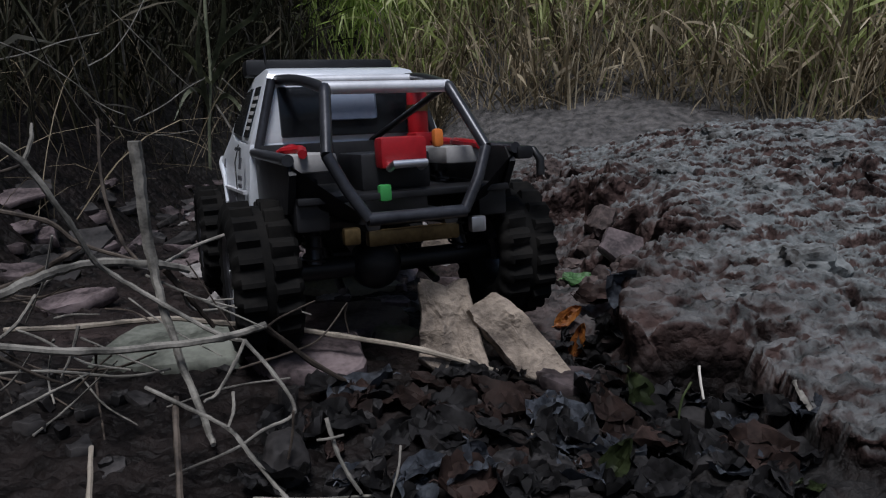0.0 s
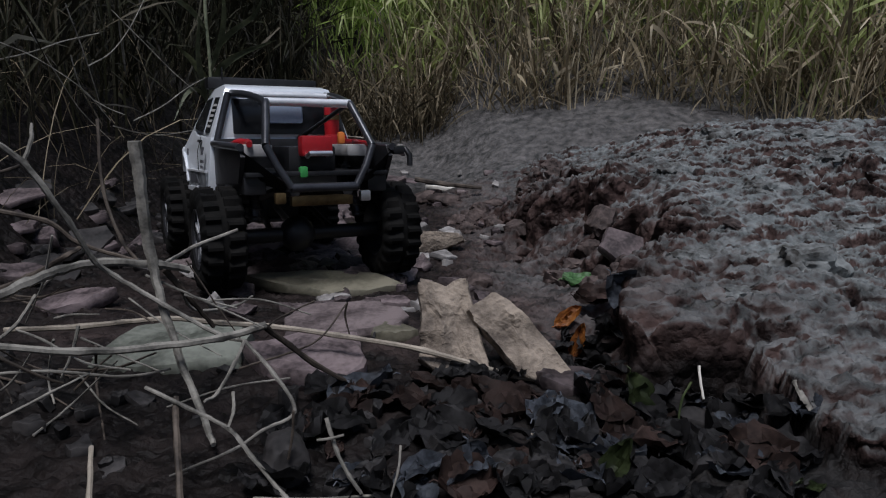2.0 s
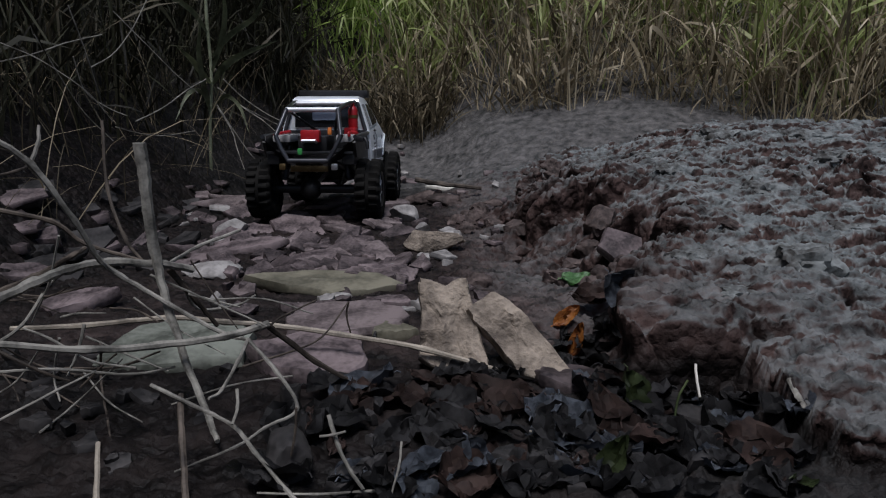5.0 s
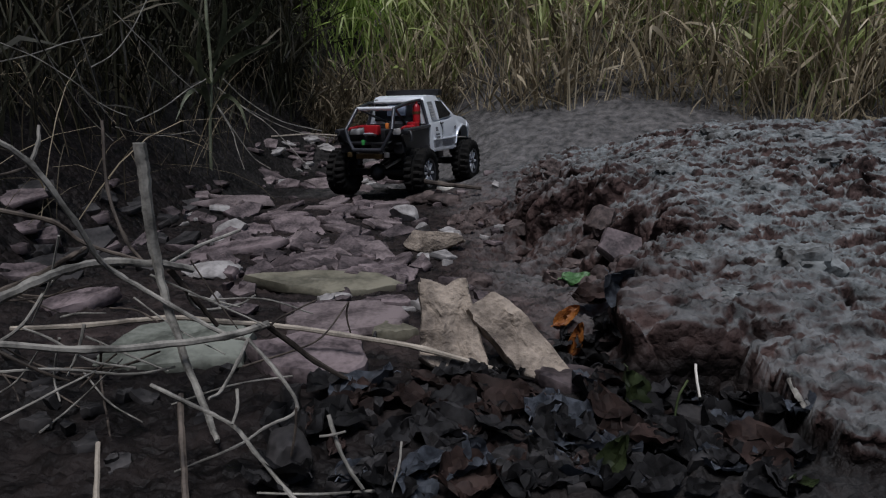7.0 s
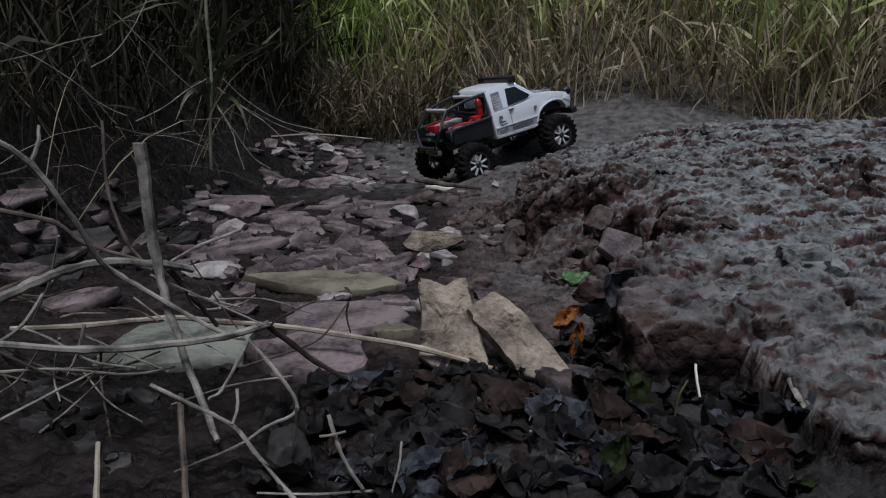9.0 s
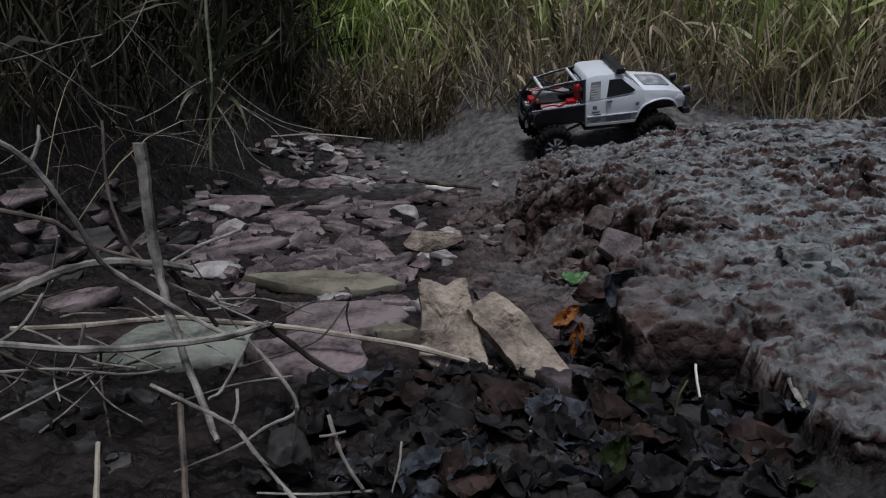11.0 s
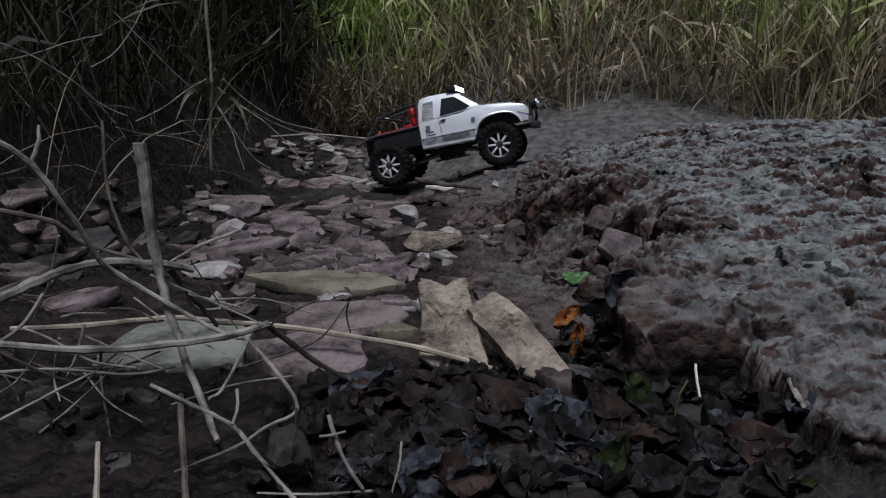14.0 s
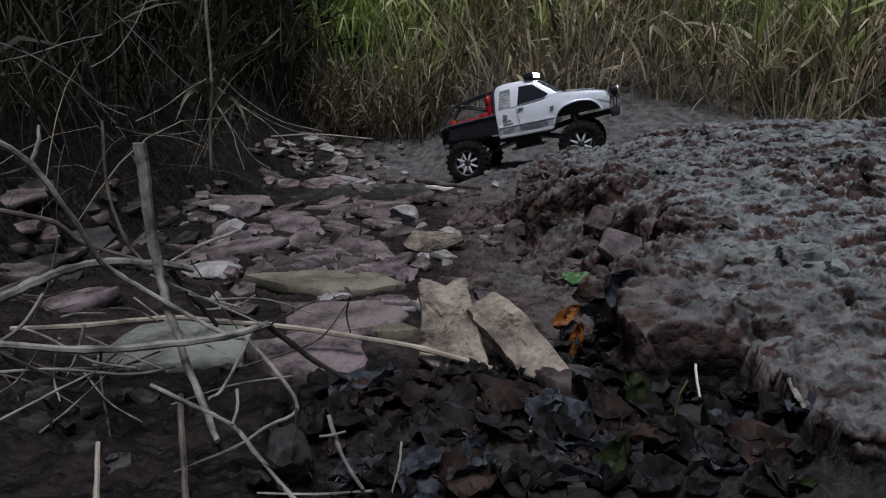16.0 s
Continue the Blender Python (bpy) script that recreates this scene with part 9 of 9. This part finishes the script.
def build_truck():
    truck = tagged(new("crawler_truck"), "small silver-white radio-controlled pickup crawler with black cage", "toy truck")
    # cab and bonnet
    low = [(-0.061, 0.110), (0.078, 0.107), (0.086, 0.122), (0.098, 0.146), (0.120, 0.161), (0.155, 0.166), (0.186, 0.160), (0.202, 0.146), (0.208, 0.132),
           (0.228, 0.132), (0.231, 0.158), (0.222, 0.176), (0.180, 0.187), (0.108, 0.196), (0.055, 0.186), (-0.061, 0.182)]
    body = side_solid(low, "body", WHITE, truck, 0.0, 0.004, "silver-white cab and bonnet shell")
    upper = [(-0.061, 0.180), (0.112, 0.193), (0.100, 0.203), (0.052, 0.2405), (0.036, 0.2465), (-0.028, 0.2485), (-0.050, 0.2445), (-0.057, 0.2310)]
    side_solid(upper, "cab_top", WHITE, truck, 0.0, 0.005, "white cab roof and pillars")
    for s in (1, -1):
        flank([(0.000, 0.189), (0.072, 0.194), (0.083, 0.200), (0.045, 0.2320), (0.010, 0.2335)], s, 0.0012, 0.003, "side_window", GLASS, truck, "dark door window")
        flank([(-0.050, 0.187), (-0.018, 0.188), (-0.014, 0.2325), (-0.042, 0.2315)], s, 0.0012, 0.003, "quarter_window", GREYDECAL if s < 0 else GLASS, truck, "rear side window with pale stickers")
        for k in range(5):
            flank([(-0.045, 0.194 + k * 0.0065), (-0.021, 0.195 + k * 0.0065), (-0.021, 0.198 + k * 0.0065), (-0.045, 0.197 + k * 0.0065)], s, 0.0018, 0.001, "sticker", GREYTRAY, truck, "illegible pale sticker line")
        flank([(-0.058, 0.114), (0.082, 0.111), (0.086, 0.1165), (-0.058, 0.1195)], s, 0.003, 0.006, "sill_trim", BARMETAL, truck, "bright sill trim")
        flank([(-0.057, 0.1205), (0.086, 0.118), (0.095, 0.137), (-0.057, 0.1385)], s, 0.0009, 0.002, "side_decal", GREYDECAL, truck, "grey patterned side stripe")
        flank([(-0.010, 0.123), (0.070, 0.1225), (0.070, 0.132), (0.020, 0.1345)], s, 0.0014, 0.001, "dark_decal", DARKDECAL, truck, "dark illegible lettering band")
        flank([(-0.057, 0.1385), (0.095, 0.137), (0.096, 0.1395), (-0.057, 0.1412)], s, 0.0022, 0.004, "trim_strip", BARMETAL, truck, "bright side moulding")
        flank([(0.000, 0.176), (0.014, 0.177), (0.014, 0.1795), (0.000, 0.1785)], s, 0.0025, 0.004, "door_handle", BLACK, truck, "black door handle")
        flank([(-0.042, 0.160), (-0.030, 0.160), (-0.030, 0.170), (-0.042, 0.170)], s, 0.0014, 0.001, "badge", DARKDECAL, truck, "small dark round sticker")
        flank([(-0.044, 0.150), (-0.022, 0.150), (-0.022, 0.154), (-0.044, 0.154)], s, 0.0014, 0.001, "badge", DARKDECAL, truck, "small dark sticker")
        flank([(-0.038, 0.143), (-0.018, 0.143), (-0.018, 0.1465), (-0.038, 0.1465)], s, 0.0014, 0.001, "badge", DARKDECAL, truck, "small dark sticker")
        flank([(0.082, 0.158), (0.092, 0.160), (0.092, 0.168), (0.082, 0.167)], s, 0.0014, 0.001, "badge", DARKDECAL, truck, "dark emblem on the wing")
        rod("door_seam", [(0.000, s * 0.0966, 0.121), (-0.002, s * 0.0966, 0.165), (-0.004, s * 0.092, 0.182)], 0.0006, BLACK, truck, seg=5)
        # wheel-arch lip
        arch = [(0.086, 0.122), (0.098, 0.147), (0.120, 0.162), (0.155, 0.167), (0.186, 0.161), (0.203, 0.146), (0.209, 0.132)]
        rod("arch_lip", [(x, s * (tumble(x, z) + 0.001), z) for x, z in arch], 0.0028, WHITE, truck, seg=8, smooth=3)
        # headlights and corner lamps
        bm = bmesh.new()
        add_box(bm, (0.222, s * 0.062, 0.156), (0.020, 0.030, 0.017), 0.004, None)
        part("headlight", bm, LENS, truck, "clear headlight")
        flank([(0.203, 0.160), (0.2295, 0.148), (0.2305, 0.164), (0.212, 0.172)], s, 0.0014, 0.003, "corner_lamp", LENS, truck, "clear wrap-round corner of the headlight")
        block("front_inner_wing", (0.150, s * 0.052, 0.158), (0.112, 0.030, 0.046), BLACK, truck, 0.004, "black inner front wheel arch")
        block("headlight_rim", (0.219, s * 0.062, 0.156), (0.020, 0.034, 0.021), BLACK, truck, 0.003)
    # bonnet scoop, grille and windscreen
    bm = bmesh.new()
    wv = [bm.verts.new(p) for p in ((0.1045, 0.078, 0.2015), (0.1045, -0.078, 0.2015), (0.0555, -0.0640, 0.2400), (0.0555, 0.0640, 0.2400))]
    fc = bm.faces.new(wv)
    bmesh.ops.solidify(bm, geom=[fc], thickness=0.003)
    part("windscreen", bm, BLUEGLASS, truck, "bluish windscreen")
    block("bonnet_decal", (0.160, 0.0, 0.1915), (0.075, 0.085, 0.004), GREYDECAL, truck, 0.001, "grey camouflage bonnet sticker", (0, 7.5, 0))
    block("grille", (0.229, 0, 0.155), (0.008, 0.090, 0.018), BLACK, truck, 0.002, "black grille")
    # covers most of the rear wall, dark in place of the unlit cab
    block("rear_window", (-0.0605, 0.0, 0.2075), (0.004, 0.124, 0.044), GLASS, truck, 0.002, "dark rear cab window", (0, 7, 0))
    block("rear_panel", (-0.0640, 0.0, 0.213), (0.003, 0.050, 0.028), BLUEGLASS, truck, 0.004, "pale bluish pane behind the cab", (0, 7, 0))
    # roof light bar
    block("light_bar", (0.040, 0, 0.2545), (0.026, 0.150, 0.016), BLACK, truck, 0.004, "black roof light bar")
    for k in range(6):
        block("led", (0.0525, -0.0600 + k * 0.024, 0.2545), (0.003, 0.021, 0.0115), LED, truck, 0.002, "lit white LED lens")
    for s in (1, -1):
        block("bar_bracket", (0.036, s * 0.058, 0.248), (0.014, 0.007, 0.012), BLACK, truck, 0.001)
    # bull bar with two round lamps
    rod("bull_bar", [(0.236, 0.075, 0.118), (0.243, 0.068, 0.140), (0.243, 0.042, 0.160), (0.243, -0.042, 0.160), (0.243, -0.068, 0.140), (0.236, -0.075, 0.118)], 0.0042, BLACK, truck, "black tubular bull bar", 10, 4)
    block("front_bumper", (0.240, 0, 0.118), (0.022, 0.165, 0.018), BLACK, truck, 0.004, "black front bumper")
    for s in (1, -1):
        bm = bmesh.new()
        add_lathe(bm, [(0.0005, -0.012), (0.009, -0.012), (0.013, 0.0), (0.013, 0.007), (0.0005, 0.007)], 20)
        bmesh.ops.transform(bm, matrix=Matrix.Translation((0.246, s * 0.052, 0.174)) @ Matrix.Rotation(radians(-90), 4, "Z"), verts=bm.verts)
        lamp = part("spot_lamp", bm, BLACK, truck, "round black spot lamp")
        bm = bmesh.new()
        add_lathe(bm, [(0.0005, 0.0075), (0.0115, 0.0075), (0.0105, 0.0105), (0.0005, 0.012)], 20)
        bmesh.ops.transform(bm, matrix=Matrix.Translation((0.246, s * 0.052, 0.174)) @ Matrix.Rotation(radians(-90), 4, "Z"), verts=bm.verts)
        part("lamp_lens", bm, CHROME, lamp, "bright lamp glass")
    # load bed and cage
    for s in (1, -1):
        bm = bmesh.new()
        a = [(-0.062, 0.124), (-0.062, 0.176), (-0.206, 0.171), (-0.214, 0.160), (-0.196, 0.132)]
        va = [bm.verts.new((x, s * 0.086, z)) for x, z in a]
        vb = [bm.verts.new((x, s * 0.081, z)) for x, z in a]
        bm.faces.new(va)
        bm.faces.new(vb[::-1])
        for k in range(5):
            bm.faces.new((va[k], vb[k], vb[(k + 1) % 5], va[(k + 1) % 5]))
        bmesh.ops.recalc_face_normals(bm, faces=bm.faces[:])
        part("bed_side", bm, BLACK, truck, "matt black load-bed side")
        rod("bed_rail", [(-0.060, s * 0.086, 0.174), (-0.214, s * 0.086, 0.170)], 0.0042, CAGE, truck, "dark tubular bed rail")
        rod("cage_bar", [(-0.054, s * 0.060, 0.236), (-0.110, s * 0.054, 0.231), (-0.172, s * 0.049, 0.220), (-0.182, s * 0.050, 0.214), (-0.216, s * 0.060, 0.172)], 0.0043, CAGE, truck, "dark cage tube sloping to the tail", 10, 3)
        rod("cage_bar", [(-0.216, s * 0.060, 0.172), (-0.222, s * 0.050, 0.150), (-0.226, s * 0.036, 0.127)], 0.0043, CAGE, truck, "dark cage tube")
        rod("cage_bar", [(-0.060, s * 0.066, 0.236), (-0.064, s * 0.084, 0.172)], 0.0040, CAGE, truck, "dark hoop behind the cab")
        rod("cage_brace", [(-0.062, s * 0.020, 0.180), (-0.172, s * 0.048, 0.219)], 0.0028, BLACK, truck, "thin diagonal cage brace")
        bm = bmesh.new()
        q = [(-0.190, s * 0.084, 0.138), (-0.214, s * 0.084, 0.166), (-0.223, s * 0.040, 0.130), (-0.196, s * 0.036, 0.122)]
        fq = bm.faces.new([bm.verts.new(v) for v in q])
        bmesh.ops.solidify(bm, geom=[fq], thickness=0.002)
        part("tail_panel", bm, BLACK, truck, "black rear corner panel")
        block("inner_wing", (-0.150, s * 0.070, 0.130), (0.110, 0.024, 0.022), BLACK, truck, 0.003, "black inner wheel arch")
    block("tail_bracket", (-0.203, -0.094, 0.166), (0.026, 0.014, 0.010), BLACK, truck, 0.003, "black tail bracket")
    rod("tow_hook", [(-0.195, -0.090, 0.167), (-0.210, -0.104, 0.167), (-0.213, -0.108, 0.160), (-0.213, -0.108, 0.148)], 0.0034, BLACK, truck, "black hook on the tail")
    rod("cross_bar", [(-0.078, 0.058, 0.2330), (-0.078, -0.058, 0.2330)], 0.0044, BARMETAL, truck, "shiny cross bar behind the cab")
    rod("cross_bar", [(-0.175, 0.050, 0.2195), (-0.175, -0.050, 0.2195)], 0.0048, BARMETAL, truck, "shiny rear cross bar")
    rod("cross_bar", [(-0.226, 0.037, 0.127), (-0.226, -0.037, 0.127)], 0.0048, CAGE, truck, "dark lower tail bar")
    block("bed_floor", (-0.138, 0, 0.141), (0.146, 0.162, 0.005), BLACK, truck, 0.001, "black load-bed floor")
    block("bed_front", (-0.066, 0, 0.160), (0.006, 0.164, 0.040), BLACK, truck, 0.001)
    for s in (1, -1):
        block("side_tray", (-0.125, s * 0.060, 0.166), (0.110, 0.034, 0.014), GREYTRAY, truck, 0.004, "pale grey equipment tray")
        rod("tow_strap", [(-0.09, s * 0.070, 0.173), (-0.11, s * 0.062, 0.177), (-0.13, s * 0.074, 0.175), (-0.15, s * 0.064, 0.176), (-0.185, s * 0.070, 0.173)], 0.0034, REDPAINT, truck, "red tow strap", 8, 4)
    # cargo
    block("fuel_can", (-0.196, 0.000, 0.171), (0.018, 0.036, 0.023), REDPAINT, truck, 0.004, "red fuel can on the tail")
    rod("can_handle", [(-0.205, 0.012, 0.160), (-0.215, 0.012, 0.163), (-0.215, -0.012, 0.163), (-0.205, -0.012, 0.160)], 0.003, CHROME, truck, "bright shackle")
    bm = bmesh.new()
    add_lathe(bm, [(0.0005, -0.024), (0.0085, -0.024), (0.0095, -0.021), (0.0095, 0.014), (0.007, 0.020), (0.003, 0.023), (0.003, 0.029), (0.0005, 0.029)], 20)
    bmesh.ops.transform(bm, matrix=Matrix.Translation((-0.078, -0.060, 0.205)) @ Matrix.Rotation(radians(90), 4, "X"), verts=bm.verts)
    ext = part("extinguisher", bm, REDPAINT, truck, "small red fire extinguisher")
    bm = bmesh.new()
    add_lathe(bm, [(0.0090, -0.003), (0.0103, -0.003), (0.0103, 0.003), (0.0090, 0.003)], 20)
    bmesh.ops.transform(bm, matrix=Matrix.Translation((-0.078, -0.060, 0.207)) @ Matrix.Rotation(radians(90), 4, "X"), verts=bm.verts)
    part("strap", bm, BRASS, ext, "gold strap")
    block("red_box", (-0.095, -0.058, 0.178), (0.026, 0.024, 0.014), REDPAINT, truck, 0.003, "red tool box")
    block("beacon", (-0.186, -0.034, 0.180), (0.008, 0.008, 0.014), ORANGEPAINT, truck, 0.003, "orange beacon")
    block("connector", (-0.208, 0.018, 0.143), (0.008, 0.009, 0.012), GREENPAINT, truck, 0.002, "green connector")
    block("receiver_box", (-0.150, 0.0, 0.157), (0.070, 0.055, 0.028), BLACK, truck, 0.003, "black receiver box")
    # chassis
    for s in (1, -1):
        rod("frame_rail", [(-0.215, s * 0.030, 0.122), (-0.15, s * 0.034, 0.118), (0.0, s * 0.036, 0.098), (0.12, s * 0.034, 0.116), (0.235, s * 0.030, 0.120)], 0.006, BLACK, truck, "black frame rail", 8, 4)
        for x in (REAR, FRONT):
            f = 1 if x > 0 else -1
            shock = rod("shock_absorber", [(x - f * 0.018, s * 0.056, 0.140), (x + f * 0.004, s * 0.062, 0.076)], 0.0062, DARKMETAL, truck, "grey shock absorber")
            coil = []
            for k in range(64):
                c = Vector((x - f * 0.018, s * 0.056, 0.140)).lerp(Vector((x + f * 0.004, s * 0.062, 0.076)), k / 63)
                coil.append(c + Vector((math.cos(k * 0.7), math.sin(k * 0.7), 0)) * 0.0082)
            rod("coil_spring", coil, 0.0011, DARKMETAL, shock, "dark coil spring", 5)
            rod("suspension_link", [(x, s * 0.040, 0.052), (x * 0.25, s * 0.030, 0.088)], 0.0036, DARKMETAL, truck, "metal suspension link")
    axles = []
    for x in (REAR, FRONT):
        axle = rod("axle", [(x, 0.088, R_TYRE), (x, -0.088, R_TYRE)], 0.0085, BLACK, truck, "black axle tube", 12)
        bm = bmesh.new()
        bmesh.ops.create_uvsphere(bm, u_segments=16, v_segments=10, radius=0.021)
        bmesh.ops.transform(bm, matrix=Matrix.Translation((x, 0.012, R_TYRE)), verts=bm.verts)
        part("differential", bm, BLACK, axle, "rounded differential housing")
        axles.append((axle, x))
        rod("drive_shaft", [(x * 0.86, 0.010, 0.062), (0.0, 0.004, 0.086)], 0.0042, CHROME, truck, "silver drive shaft")
    block("gearbox", (0.0, 0.0, 0.092), (0.066, 0.052, 0.032), BLACK, truck, 0.004, "black centre gearbox")
    block("skid_plate", (0.0, 0.0, 0.074), (0.090, 0.066, 0.005), DARKMETAL, truck, 0.002, "metal skid plate")
    block("rear_plate", (-0.214, 0.0, 0.112), (0.010, 0.070, 0.011), BRASS, truck, 0.002, "brass rear chassis plate")
    for s in (1, -1):
        block("tail_bolt", (-0.221, s * 0.048, 0.116), (0.008, 0.012, 0.012), BRASS if s > 0 else CHROME, truck, 0.002, "bright metal lug")
    block("steering_servo", (0.165, 0.0, 0.088), (0.038, 0.044, 0.022), BLACK, truck, 0.003, "black steering servo")
    rod("steering_link", [(0.186, 0.085, 0.060), (0.186, -0.085, 0.062)], 0.0036, CHROME, truck, "silver steering link")
    rod("antenna", [(0.030, 0.055, 0.240), (0.026, 0.056, 0.275)], 0.0012, BLACK, truck)
    wheels = [build_wheel(truck, x, sy * TRACK) for x in (REAR, FRONT) for sy in (1, -1)]
    # the shell sits low on its springs
    for ob in truck.children:
        if ob.name.split(".")[0] not in RUNNING_GEAR:
            ob.location.z -= 0.011
    return truck, wheels, axles


TRUCK, WHEELS, AXLES = build_truck()


# ---- the drive: away up the creek, right up on to the bank, back down, and up again ----
def nose(x, y, z, turn, pitch, roll):
    """A pose on the ground: turn about the vertical, nose up, left side up, in degrees."""
    return Matrix.Translation((x, y, z)) @ Matrix.Rotation(radians(turn), 4, "Z") @ Matrix.Rotation(radians(-pitch), 4, "Y") @ Matrix.Rotation(radians(roll), 4, "X")


def motions():
    keys = [
        (0.0, -0.100, 0.690, 0.035, 113.0, -4.6, -1.0),
        (0.5, -0.142, 0.744, 0.023, 120.6, -3.0, 7.7),
        (1.0, -0.172, 0.787, 0.027, 120.1, -4.6, 4.4),
        (1.5, -0.205, 0.867, 0.022, 119.0, -4.4, 3.0),
        (2.0, -0.233, 0.947, 0.018, 117.8, -4.2, 2.0),
        (2.8, -0.252, 1.045, 0.011, 112.0, 0.0, -0.2),
        (3.6, -0.290, 1.281, 0.000, 100.8, -0.9, 0.0),
        (4.2, -0.267, 1.348, 0.005, 95.2, -2.6, 1.3),
        (5.3, -0.225, 1.560, -0.006, 84.0, -2.5, -1.0),
        (6.4, -0.143, 1.745, -0.015, 70.8, -2.5, -3.4),
        (7.0, -0.086, 1.820, -0.004, 67.7, -0.2, -1.6),
        (7.5, -0.040, 1.881, 0.007, 61.6, 2.1, -5.9),
        (8.0, 0.019, 1.974, 0.011, 54.5, 6.6, 3.3),
        (8.5, 0.107, 2.022, 0.020, 42.7, 14.1, -2.8),
        (9.0, 0.169, 2.051, 0.028, 32.6, 13.2, -1.3),
        (10.2, 0.345, 2.110, 0.062, 15.0, 9.0, 10.0),
        (11.3, 0.477, 2.139, 0.090, 3.5, 6.1, 20.3),
        (12.0, 0.388, 2.041, 0.073, 3.8, 6.1, 16.3),
        (12.5, 0.231, 2.002, 0.036, -2.9, 7.6, 11.4),
        (13.0, 0.105, 1.926, 0.006, -5.9, 12.0, -2.0),
        (13.5, 0.015, 1.948, -0.003, -12.7, 11.3, -4.0),
        (14.0, 0.042, 1.945, -0.001, -9.5, 12.2, -4.0),
        (14.6, 0.075, 1.965, 0.011, -11.6, 12.9, 1.0),
        (15.1, 0.144, 1.938, 0.020, -13.7, 12.8, -0.5),
        (16.0, 0.252, 1.925, 0.036, -14.0, 12.6, 0.5),
    ]
    walk(TRUCK, [(k[0], nose(*k[1:])) for k in keys])
    # wheels turn with the way gone; less than a quarter turn from row to row
    rows, gone = [(0.0, 0.0)], 0.0
    for a, b in zip(keys, keys[1:]):
        h = radians((a[4] + b[4]) / 2)
        d = (b[1] - a[1]) * math.cos(h) + (b[2] - a[2]) * math.sin(h)
        steps = max(1, math.ceil(abs(d) / 0.06))
        for k in range(1, steps + 1):
            rows.append((a[0] + (b[0] - a[0]) * k / steps, (gone + d * k / steps) / R_TYRE))
        gone += d
    # the springs give way: the shell sinks on its wheels on the level, and the front axle hangs low on the climb
    when = [0, 0.5, 1.0, 12.0, 12.8, 14.2, 15.2, 16.0]
    front, rear = [0.010, 0.003, 0, 0, 0.016, 0.016, 0.004, -0.010], [0.014, 0.005, 0, 0, 0.019, 0.019, 0.002, 0.0]

    def given(t, x):
        return Matrix.Translation((0, 0, float(np.interp(t, when, front if x > 0 else rear))))

    for axle, x in AXLES:
        walk(axle, [(t, given(t, x)) for t in when])
    for wheel, at in WHEELS:
        flip = Matrix.Rotation(math.pi, 4, "Z") if at.y < 0 else Matrix.Identity(4)
        walk(wheel, [(t, given(t, at.x) @ Matrix.Translation(at) @ Matrix.Rotation(a, 4, "Y") @ flip) for t, a in rows])


motions()
